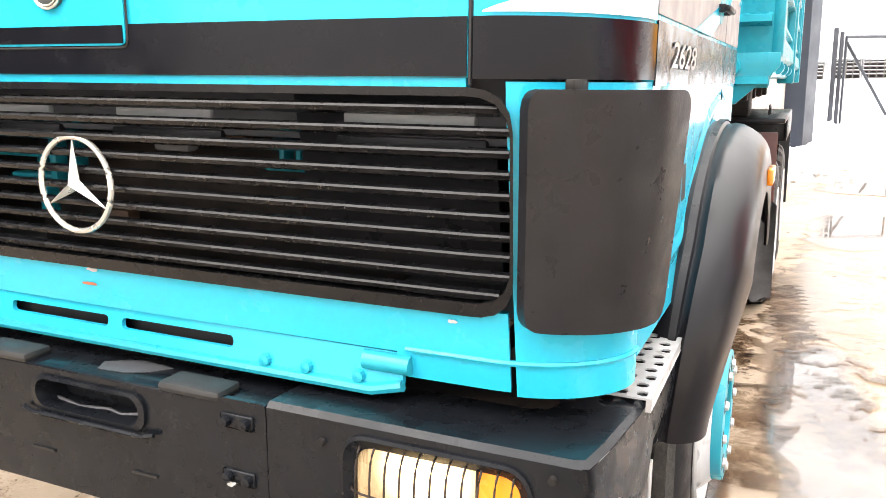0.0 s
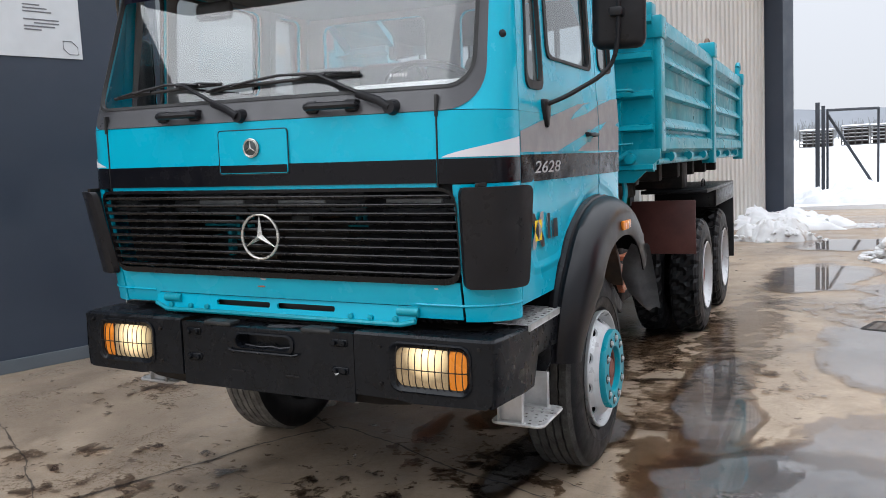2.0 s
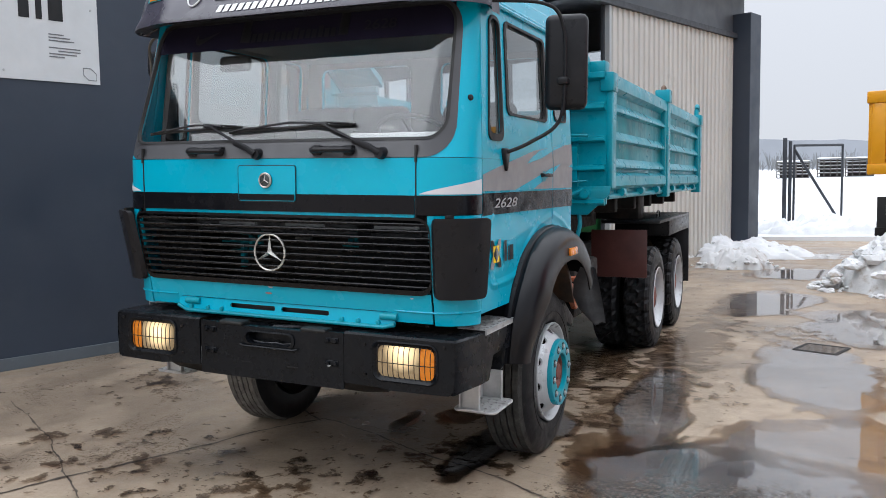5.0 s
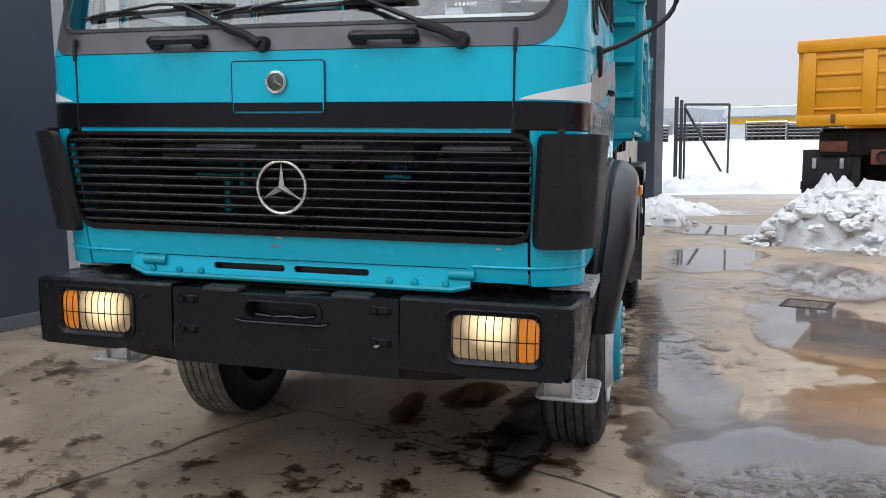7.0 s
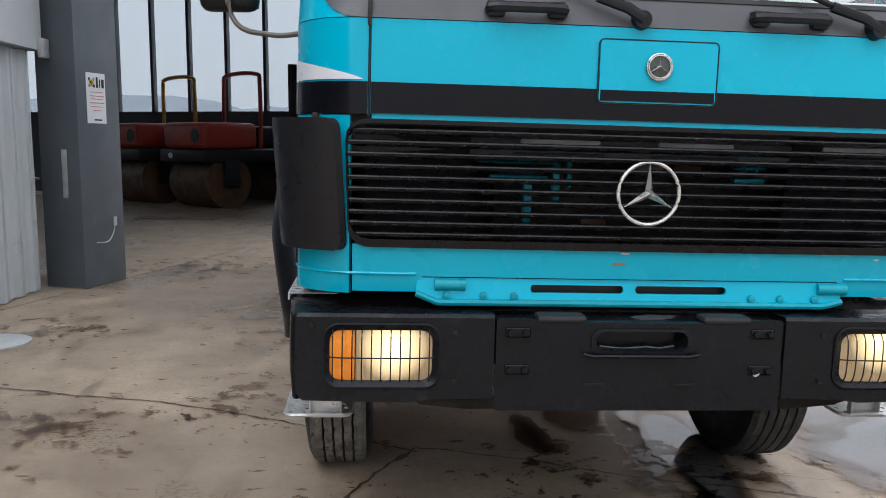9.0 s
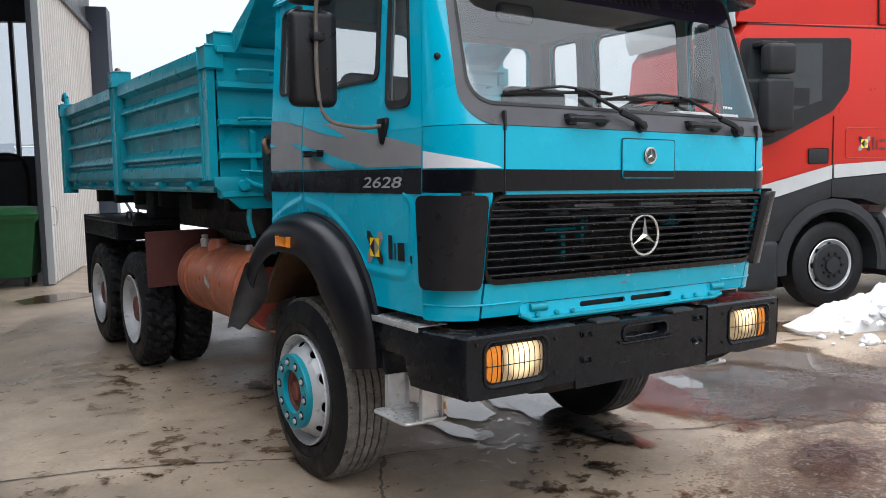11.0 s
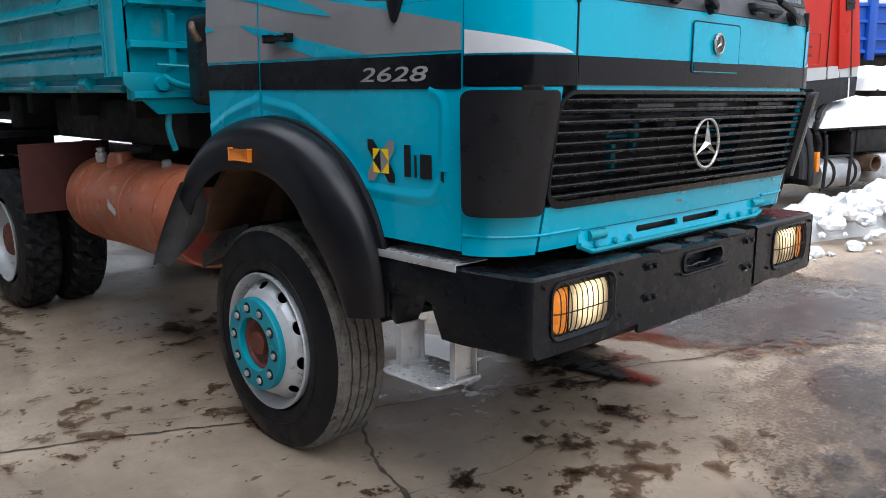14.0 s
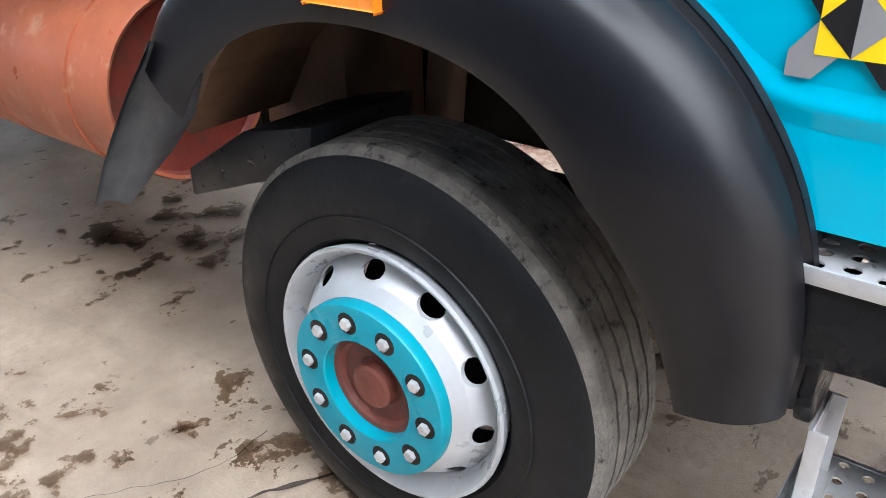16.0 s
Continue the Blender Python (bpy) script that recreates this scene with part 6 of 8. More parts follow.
for u in (-0.62, -0.5, -0.4, 0.4, 0.5, 0.62):
    part("stud", lathe(B(), [(-0.012, 0.001), (-0.010, 0.012), (0.01, 0.014)], (u, 0.098, 1.052), "y", 10), TEAL_WORN, val, xf=LEAN)
for u0, u1, z in ((-0.085, -0.04, 1.165), (-0.06, -0.03, 1.20), (0.81, 0.83, 1.19)):
    bm = B()
    plate(bm, blob((u0 + u1) / 2, z, (u1 - u0) / 2, 0.004, 0, u0 * 9, 18), [], 0, lambda u, v, w: cabpt(u, v, 0.003))
    part("chip", bm, TANK if u0 < -0.08 else GREYSTRIPE, cab, "chipped paint", xf=LEAN)

# air deflectors at the corners
for sg in (-1, 1):
    bm = B()
    pl = smooth_path([(0.985, -0.012, 0), (1.04, -0.004, 0), (1.115, 0.045, 0), (1.17, 0.13, 0), (1.195, 0.235, 0)], 5)

    def defl(z, out):
        k = 1 - 0.06 * (1.605 - z)
        return [Vector((sg * (q.x * k + out), q.y + front_rake(z) * max(0.0, 1 - q.y / 0.3) - out, z)) for q in pl]
    rd = 0.032
    rim_d = [0.0, 0.003, 0.008, 0.016, rd]
    zs = [1.195 + d_ for d_ in rim_d] + [1.33, 1.47] + [1.605 - d_ for d_ in rim_d[::-1]]
    tr = [rd - math.sqrt(rd * rd - (rd - d_) ** 2) for d_ in rim_d]
    tr = tr + [0, 0] + tr[::-1]
    fr, bk = [], []
    for z, cut in zip(zs, tr):
        a, b = cut / 0.32, 1 - cut / 0.32
        row, row2 = defl(z, 0.0), defl(z, -0.02)
        m = len(row) - 1

        def at(r, f):
            f *= m
            i = min(int(f), m - 1)
            return r[i].lerp(r[i + 1], f - i)
        fr.append([at(row, a + (b - a) * i / 16) for i in range(17)])
        bk.append([at(row2, a + (b - a) * i / 16) for i in range(17)])
    rings(bm, fr, False)
    rings(bm, bk, False)
    rings(bm, [[*fr[0], *[r[-1] for r in fr[1:]], *fr[-1][-2::-1], *[r[0] for r in fr[-2:0:-1]]], [*bk[0], *[r[-1] for r in bk[1:]], *bk[-1][-2::-1], *[r[0] for r in bk[-2:0:-1]]]], True)
    d = part("air_deflector", bm, BLACK, truck, "black plastic corner air deflector", xf=LEAN)
    for z in (1.615,):
        part("bracket", box(B(), sg * 1.04 - 0.008, sg * 1.04 + 0.008, 0.02, 0.12, z - 0.012, z + 0.006, 0.003), CHASSIS, d, xf=LEAN)

# bumper
HLX0, HLX1, HLZ0, HLZ1 = 0.668, 0.990, 0.798, 0.960
for sg in (-1, 1):
    bm = B()
    plate(bm, dense([(0.475, 0.742), (0.68, 0.738), (0.74, 0.728), (1.07, 0.735), (1.096, 0.760), (1.096, 0.998), (1.09, 1.0), (0.475, 1.0)], 0.08), [dense(rrect(HLX0 - 0.02, HLX1 + 0.015, HLZ0 - 0.018, HLZ1 + 0.018, 0.045, 5), 0.1)], 0.012,
          lambda u, v, w: Vector((sg * u, -0.008 + w + max(0, u - 1.08) * 0.3, v)))
    b = part("bumper_end", bm, BLACK_PAINT, truck, "black painted steel bumper end with a grilled headlamp", xf=LEAN)
    # recess of the lamp
    o, i_ = rrect(HLX0 - 0.027, HLX1 + 0.022, HLZ0 - 0.025, HLZ1 + 0.025, 0.052, 6), rrect(HLX0 - 0.02, HLX1 + 0.015, HLZ0 - 0.018, HLZ1 + 0.018, 0.045, 6)
    i2 = rrect(HLX0 + 0.001, HLX1 - 0.001, HLZ0 + 0.001, HLZ1 - 0.001, 0.035, 6)
    bm = B()
    rings(bm, [[Vector((sg * u, y, v)) for u, v in lp] for lp, y in ((o, -0.006), (o, -0.014), (i_, -0.016), (i2, -0.004), (i2, 0.06))])
    part("lamp_bezel", bm, BLACK_PAINT, b, xf=LEAN)
    # top plate, corner, side
    bm = B()
    rings(bm, [[Vector((sg * x, y, z)) for x, y, z in row] for row in (
        ((0.475, -0.008, 1.0), (0.9, -0.008, 1.0), (1.085, -0.006, 1.0), (1.102, 0.004, 1.0), (1.115, 0.08, 0.999), (1.134, 0.28, 0.997), (1.136, 0.40, 0.995)),
        ((0.475, 0.004, 1.010), (0.9, 0.004, 1.010), (1.076, 0.006, 1.010), (1.092, 0.014, 1.010), (1.104, 0.09, 1.009), (1.122, 0.28, 1.006), (1.122, 0.40, 1.002)),
        ((0.475, 0.20, 1.000), (0.9, 0.20, 1.000), (0.94, 0.20, 1.000), (0.95, 0.21, 1.000), (0.955, 0.23, 0.999), (0.96, 0.29, 0.998), (0.96, 0.40, 0.996)))], False)
    part("top_plate", bm, BLACK_PAINT, b, xf=LEAN)
    bm = B()
    col = [(1.094, -0.006), (1.103, 0.002), (1.108, 0.02), (1.118, 0.10), (1.134, 0.28), (1.136, 0.38), (1.136, 0.405), (1.136, 0.44), (1.136, 0.6), (1.136, 0.785)]
    top = [1.0, 1.0, 1.0, 0.998, 0.995, 0.993, 0.992, 0.991, 0.99, 0.985]
    bot = [0.738, 0.74, 0.742, 0.742, 0.735, 0.735, 0.79, 0.86, 0.86, 0.845]
    rings(bm, [[Vector((sg * x, y, t_)) for (x, y), t_ in zip(col, top)], [Vector((sg * (x + 0.003), y, (t_ * 2 + b_) / 3)) for (x, y), t_, b_ in zip(col, top, bot)], [Vector((sg * (x + 0.003), y, (t_ + 2 * b_) / 3)) for (x, y), t_, b_ in zip(col, top, bot)], [Vector((sg * (x - 0.004), y, b_)) for (x, y), b_ in zip(col, bot)], [Vector((sg * (x - 0.05), y + 0.01, b_ + 0.01)) for (x, y), b_ in zip(col, bot)]], False)
    part("side_plate", bm, BLACK_PAINT, b, xf=LEAN)
    for p in ((0.60, 0.955), (0.60, 0.80), (1.045, 0.975)):
        part("bolt", lathe(B(), [(-0.018, 0.001), (-0.018, 0.007), (-0.008, 0.008)], (sg * p[0], 0, p[1]), "y", 8), CHASSIS, b, xf=LEAN)
    # headlamp: lens, indicator, bulb glow and wire guard

    def lens(u0, u1, nu):
        t_ = B()
        rows_ = []
        for j in range(9):
            v = HLZ0 + (HLZ1 - HLZ0) * j / 8
            rows_.append([Vector((sg * u, -0.008 + 0.8 * (v - 0.88) ** 2 + 0.35 * (u - 0.83) ** 2 + 0.0018 * math.sin(u * 160), v)) for u in [u0 + (u1 - u0) * i / nu for i in range(nu + 1)]])
        return rings(t_, rows_, False)
    lamp = part("headlamp", lens(HLX0, 0.908, 34), LAMP, b, "lit headlamp glowing warm white", xf=LEAN)
    part("indicator", lens(0.910, HLX1, 10), LAMP_AMBER, b, "amber indicator lens", xf=LEAN)
    part("divider", box(B(), sg * 0.909 - 0.0015, sg * 0.909 + 0.0015, -0.008, 0.03, HLZ0, HLZ1, 0.001), BLACK, b, xf=LEAN)
    for i in range(11):
        u = HLX0 + 0.012 + (HLX1 - HLX0 - 0.024) * i / 10
        part("guard_wire", tube(B(), smooth_path([(sg * u, 0.0, HLZ0 - 0.010), (sg * u, -0.022, HLZ0 + 0.02), (sg * u, -0.028, 0.88), (sg * u, -0.022, HLZ1 - 0.02), (sg * u, 0.0, HLZ1 + 0.010)], 3), 0.0022, 5), CHASSIS, b, xf=LEAN)
    for z in (0.876,):
        part("guard_wire", tube(B(), smooth_path([(sg * (HLX0 - 0.012), 0.0, z), (sg * (HLX0 + 0.02), -0.024, z), (sg * 0.83, -0.030, z), (sg * (HLX1 - 0.02), -0.024, z), (sg * (HLX1 + 0.012), 0.0, z)], 4), 0.0024, 5), CHASSIS, b, xf=LEAN)

bm = B()
plate(bm, dense(round_poly([(-0.468, 0.70), (0.468, 0.70), (0.468, 1.0), (0.36, 1.0), (0.30, 0.985), (-0.30, 0.985), (-0.36, 1.0), (-0.468, 1.0)], 0.01, 2), 0.08), [dense(rrect(-0.155, 0.155, 0.895, 0.962, 0.03, 5), 0.1)], 0.012, lambda u, v, w: Vector((u, -0.002 + w, v)))
bc = part("bumper_middle", bm, BLACK_PAINT, truck, "black bumper middle with a towing recess, scuffed", xf=LEAN)
o, i_ = rrect(-0.165, 0.165, 0.885, 0.970, 0.035, 6), rrect(-0.13, 0.13, 0.905, 0.955, 0.02, 6)
bm = B()
rings(bm, [[Vector((u, y, v)) for u, v in lp] for lp, y in ((o, -0.003), (o, -0.010), (rrect(-0.15, 0.15, 0.897, 0.962, 0.03, 6), -0.012), (i_, 0.05), (i_, 0.055))], True)
bm.faces.new([bm.verts.new(Vector((u, 0.055, v))) for u, v in i_])
part("tow_recess", bm, BLACK_PAINT, bc, xf=LEAN)
part("tow_lip", tube(B(), [(-0.19, -0.012, 0.888), (-0.16, -0.016, 0.882), (0.16, -0.016, 0.882), (0.19, -0.012, 0.888)], 0.006, 6), BLACK_PAINT, bc, xf=LEAN)
part("scuff", tube(B(), [(-0.14, 0.03, 0.905), (-0.05, 0.02, 0.899), (0.03, 0.026, 0.904), (0.07, 0.022, 0.900), (0.12, 0.03, 0.907)], 0.004, 6), COWL, bc, "bare scuffed edge", xf=LEAN)
part("top_step", box(B(), -0.468, 0.468, 0.0, 0.16, 0.975, 0.99, 0.005), BLACK_PAINT, bc, xf=LEAN)
for u0, u1 in ((-0.34, -0.18), (0.20, 0.36)):
    part("foothold", box(B(), u0, u1, -0.008, 0.07, 0.985, 1.01, 0.012), RUBBER, bc, xf=LEAN)
part("worn_top", prism(B(), [(0.0, 0.03), (0.07, 0.035), (0.12, 0.06), (0.15, 0.10), (0.05, 0.11), (-0.02, 0.07)], "z", 0.991, 0.993), COWL, bc, "worn patch in the black paint", xf=LEAN)
for u in (-0.40, 0.40):
    for z in (0.955, 0.835):
        pl_ = part("bolt_plate", box(B(), u - 0.04, u + 0.04, -0.006, 0.0, z - 0.016, z + 0.016, 0.005, 3), BLACK_PAINT, bc, xf=LEAN)
        for du in (-0.024, 0.024):
            part("bolt", lathe(B(), [(-0.02, 0.001), (-0.019, 0.010), (-0.008, 0.012)], (u + du, 0, z), "y", 10), BLACK_PAINT, bc, xf=LEAN)
bm = plate(B(), blob(0.385, 0.822, 0.011, 0.005, 0.3, 5, 20, 0.7), [], 0, lambda u, v, w: Vector((u, -0.0115, v)))
part("paint_chip", bm, GREYSTRIPE, bc, "pale chipped patch", False, LEAN)
for u in (-0.15, 0.15):
    part("slit", box(B(), u - 0.035, u + 0.035, -0.006, 0.0, 0.785, 0.791), LETTER_DARK, bc, xf=LEAN)
bm = B()
plate(bm, dense([(-0.75, 0.735), (-0.70, 0.70), (-0.55, 0.68), (0.55, 0.68), (0.70, 0.70), (0.75, 0.735)], 0.1), [], 0.01, lambda u, v, w: Vector((u, 0.03 + w + (0.735 - v) * 0.8, v)))
part("under_tray", bm, CHASSIS, bc, xf=LEAN)
# Solid dark box put in for the shade behind the bumper.
part("shade_infill", box(B(), -1.0, 1.0, 0.16, 0.45, 0.80, 1.0, 0.02), CHASSIS, truck, "added dark box filling the shaded space behind the bumper", xf=LEAN)
part("spring_hose", tube(B(), [(0.5 + 0.012 * i, 0.22 + 0.012 * math.cos(i * 1.9), 1.035 + 0.012 * math.sin(i * 1.9)) for i in range(30)], 0.008, 6), CHASSIS, truck, "coiled black hose", xf=LEAN)


# steps
def perforated(bm, u0, u1, v0, v1, nu, nv, fn, r=0.011, t=0.004):
    holes = [circle(u0 + (u1 - u0) * (i + 0.5 + 0.12 * (-1) ** j) / nu, v0 + (v1 - v0) * (j + 0.5) / nv, r, 8) for i in range(nu) for j in range(nv)]
    return plate(bm, rrect(u0, u1, v0, v1, 0.012, 3), holes, t, fn)


for sg in (-1, 1):
    st = part("upper_step", perforated(B(), 0.975, 1.145, 0.30, 0.77, 4, 10, lambda u, v, w: Vector((sg * u, v, 1.018 - w)), 0.0135), STEEL, truck, "galvanised perforated upper step", smooth=False, xf=LEAN)
    part("edge", box(B(), sg * 1.147, sg * 1.140, 0.30, 0.77, 0.992, 1.020, 0.002), STEEL, st, xf=LEAN)
    part("step_well", box(B(), sg * 0.95, sg * 1.12, 0.28, 0.76, 0.93, 0.94), CHASSIS, st, xf=LEAN)
    lo = part("lower_step", perforated(B(), 0.93, 1.165, 0.375, 0.675, 5, 7, lambda u, v, w: Vector((sg * u, v, 0.560 - w)), 0.010), STEEL, truck, "galvanised perforated lower step", smooth=False, xf=LEAN)
    part("rim", tube(B(), [Vector((sg * u, v, 0.555)) for u, v in rrect(0.93, 1.165, 0.375, 0.675, 0.03, 4)], 0.008, 6, True), STEEL, lo, xf=LEAN)
    for y, x0, x1, top in ((0.655, 0.985, 1.105, 0.725), (0.392, 0.965, 1.075, 0.745)):
        h_ = part("hanger", box(B(), sg * x0, sg * x1, y - 0.003, y + 0.003, 0.555, top, 0.002), STEEL, lo, xf=LEAN)
        for x in (x0, x1):
            part("hanger_fold", box(B(), sg * x - 0.003, sg * x + 0.003, y - 0.026, y + 0.003, 0.565, top, 0.002), STEEL, h_, xf=LEAN)
        part("hanger_foot", box(B(), sg * (x0 - 0.01), sg * (x1 + 0.01), y - 0.035, y + 0.004, 0.558, 0.566, 0.002), STEEL, h_, xf=LEAN)
    part("step_bracket", prism(B(), [(sg * 0.95, 0.88), (sg * 1.12, 0.88), (sg * 1.115, 0.77), (sg * 1.09, 0.72), (sg * 0.99, 0.72), (sg * 0.95, 0.78)], "y", 0.66, 0.69, 0.008), BLACK_PAINT, truck, "black bracket above the lower step", xf=LEAN)


# front fenders
ARCH = [(0.782, 0.745), (0.806, 0.93), (0.865, 1.10), (0.975, 1.25), (1.14, 1.355), (1.35, 1.402), (1.58, 1.395), (1.79, 1.33), (1.95, 1.215), (2.04, 1.10)]
cpt = [(p.x, p.y) for p in smooth_path([(*q, 0) for q in ARCH], 5)]
for sg in (-1, 1):
    bm = B()
    loops = []
    for i, (y, z) in enumerate(cpt):
        a, b = Vector(cpt[max(0, i - 1)]), Vector(cpt[min(len(cpt) - 1, i + 1)])
        d = (b - a).normalized()
        nrm = Vector((-d.y, d.x))
        if (Vector((y, z)) - Vector((1.45, 0.75))).dot(nrm) < 0:
            nrm = -nrm
        sec = [(1.10, 0.088), (1.125, 0.094), (1.146, 0.092), (1.152, 0.083), (1.162, 0.083), (1.172, 0.087), (1.196, 0.083), (1.222, 0.070), (1.246, 0.052), (1.262, 0.034), (1.272, 0.014), (1.277, -0.006), (1.280, -0.030), (1.282, -0.06), (1.281, -0.090), (1.277, -0.099), (1.268, -0.095), (1.262, -0.01), (1.235, 0.025), (1.12, 0.06), (1.03, 0.06), (1.03, 0.075), (1.10, 0.075)]
        k = 1.25 * min(1.0, 0.8 + i / 40)
        taper = max(0.0, min(1.0, (1.16 - z) / 0.4)) if y < 1.4 else 0.0
        flare = 0.36 * math.sin(math.pi * max(0.0, min(1.0, (1.38 - z) / 0.66))) if y < 1.4 else 0.0
        sec = [(1.03 + (x - 1.03) * (1 - 0.28 * taper) if x > 1.03 else 1.03 - (0.36 * (1 - taper) if y < 1.4 else 0.36), o * (1 + flare if o > 0 else 1 - 0.4 * taper)) for x, o in sec]
        loops.append([Vector((sg * x, y + nrm.x * (o if o > 0 else o * k), z + nrm.y * (o if o > 0 else o * k))) for x, o in sec])
    rings(bm, loops, True, True)
    fe = part("fender", bm, FENDER, truck, "black plastic wheel-arch fender", xf=LEAN)
    bm = B()
    rings(bm, [[l[1] + Vector((sg * 0.004, 0, 0.004)), l[2] + Vector((sg * 0.002, 0, 0.004))] for l in loops[4:]], False)
    part("edge_trim", bm, BLACK, fe, xf=LEAN)
    part("side_marker", box(B(), sg * 1.280, sg * 1.2985, 1.36, 1.515, 1.316, 1.364, 0.005), AMBER, fe, "amber side marker lamp", xf=LEAN)
    # torn mud flap behind the wheel
    bm = B()
    fl = [(1.98, 1.17), (2.07, 1.06), (2.16, 0.94), (2.24, 0.83), (2.31, 0.73)]
    rows_ = []
    for k in range(len(fl)):
        y, z = fl[k]
        wd = [0.10, 0.17, 0.20, 0.18, 0.11][k]
        rows_.append([Vector((sg * (1.30 - wd * q / 6), y + 0.022 * math.sin(0.7 * q + 0.6 * k), z + 0.012 * math.sin(q * 1.3))) for q in range(7)])
    rings(bm, rows_, False)
    rings(bm, [[p + Vector((0, 0.012, 0)) for p in r] for r in rows_], False)
    part("inner_liner", prism(B(), [(1.76, 0.99), (2.0, 0.93), (2.24, 0.78), (2.24, 0.70), (1.98, 0.80), (1.78, 0.86)], "x", sg * 0.72, sg * 1.08, 0.01), BLACK, fe, xf=LEAN)
    part("rear_liner", prism(B(), [(1.70, 1.335), (1.93, 1.245), (2.09, 1.09), (2.20, 0.90), (2.175, 0.89), (2.06, 1.07), (1.905, 1.22), (1.69, 1.305)], "x", sg * 0.46, sg * 1.10, 0.004), BROWNBOX, fe, "grimy brown inner wheel-arch liner", xf=LEAN)
    part("mud_flap", bm, FLAP, fe, "torn grey-black rubber mud flap", xf=LEAN)


# wheels
def tyre_mesh(r, w, grooves=True, n=72):
    """Outer face at x = 0, the tyre runs to x = -w."""
    bm = B()
    side = [(-0.045, r * 0.585), (-0.012, r * 0.63), (0.0, r * 0.70), (-0.002, r * 0.80), (-0.012, r * 0.90), (-0.03, r * 0.965), (-0.045, r * 0.985)]
    mid = []
    if grooves:
        for g in range(1, 5):
            x = -0.045 - (w - 0.09) * g / 5
            mid += [(x + 0.008, r), (x + 0.005, r - 0.014), (x - 0.005, r - 0.014), (x - 0.008, r)]
    else:
        mid = [(-0.05 - (w - 0.10) * k / 6, r) for k in range(7)]
    back = [(-w - x, q) for x, q in side[::-1]]
    return lathe(bm, side + mid + back, (0, 0, 0), "x", n)


def lug_tyre(r, w, n=96):
    bm = tyre_mesh(r, w, False, n)
    for v in bm.verts:
        q = math.hypot(v.co.y, v.co.z)
        if q > r * 0.955:
            a = math.atan2(v.co.z, v.co.y)
            side = -1 if v.co.x < -w / 2 else 1
            k = math.sin(a * 24 + side * 0.9 + v.co.x * 22 * side)
            dip = 0.024 if k < -0.25 else 0.0
            v.co.y *= (q - dip) / q
            v.co.z *= (q - dip) / q
    return bm


def front_wheel(sg):
    y0, z0, r = (1.505, 0.507, 0.523) if sg < 0 else (1.44, 0.528, 0.53)
    m = Matrix.Translation((sg * (1.18 if sg < 0 else 1.14), y0, z0)) @ Matrix.Diagonal((sg, 1, 1, 1))
    hub_m = m
    bm = tyre_mesh(r, 0.31)
    w = part("front_wheel", lathe(B(), [(-0.29, 0.30), (-0.20, 0.25), (-0.20, 0.06), (-0.24, 0.06), (-0.24, 0.02)], (0, 0, 0), "x", 40), CHASSIS, truck, "front wheel with silver rim and teal hub ring", xf=m)
    ty = part("tyre", bm, TYRE, w, "worn black road tyre", xf=m)
    bm = lathe(B(), [(-0.030, r * 0.9665), (-0.044, r * 0.987), (-0.05, r + 0.0012)], (0, 0, 0), "x", 144)
    lathe(bm, [(-0.28, r * 0.9665), (-0.266, r * 0.987), (-0.26, r + 0.0012)], (0, 0, 0), "x", 144)
    for g in range(5):
        a, b = -0.045 - 0.22 * g / 5 - 0.0045, -0.045 - 0.22 * (g + 1) / 5 + 0.0045
        lathe(bm, [(a, r - 0.012), (a, r + 0.0015), (b, r + 0.0015), (b, r - 0.012)], (0, 0, 0), "x", 144)
    for k, v in enumerate(bm.verts):
        q = math.hypot(v.co.y, v.co.z)
        st_ = int(round((math.atan2(v.co.z, v.co.y) % 6.2832) / 6.2832 * 144))
        if q > r - 0.02 and -0.25 < v.co.x < -0.06:
            v.co.x += 0.0012 * (1 if st_ % 4 < 2 else -1)
    part("tread", bm, TREAD if sg < 0 else TREAD_DARK, w, xf=m)
    part("sidewall_ridge", lathe(B(), [(0.0005, r * 0.73), (0.004, r * 0.735), (0.0005, r * 0.74)], (0, 0, 0), "x", 72), TYRE, w, xf=m)
    # rim: flange, well and the pierced disc
    part("rim", lathe(B(), [(-0.04, 0.285), (-0.004, 0.30), (0.006, 0.308), (0.008, 0.315), (0.0, 0.318), (-0.03, 0.31), (-0.05, 0.30), (-0.04, 0.285), (-0.06, 0.272), (-0.05, 0.268)], (0, 0, 0), "x", 64), RIM, w, "silver painted rim", xf=m)
    holes = [[((0.258 + 0.0165 * math.sin(t)) * math.cos(a0 + 0.125 * math.cos(t)), (0.258 + 0.0165 * math.sin(t)) * math.sin(a0 + 0.125 * math.cos(t))) for t in [i * math.pi / 8 for i in range(16)]] for a0 in [k * math.pi / 5 + 0.2 for k in range(10)]]

    def dish(u, v, q):
        rr = math.hypot(u, v)
        x = 0.034 if rr < 0.214 else 0.034 - 0.095 * min(1.0, (rr - 0.214) / 0.074) ** 1.3
        return Vector((x - q, u, v))
    bm = plate(B(), circle(0, 0, 0.241, 80), [circle(0, 0, 0.214, 80)], 0.012, dish)
    plate(bm, circle(0, 0, 0.288, 80), [circle(0, 0, 0.241, 80), *holes], 0.012, dish)
    plate(bm, circle(0, 0, 0.214, 80), [circle(0, 0, 0.124, 40)], 0.012, dish)
    part("rim_disc", bm, RIM, w, "pierced silver disc", xf=m)
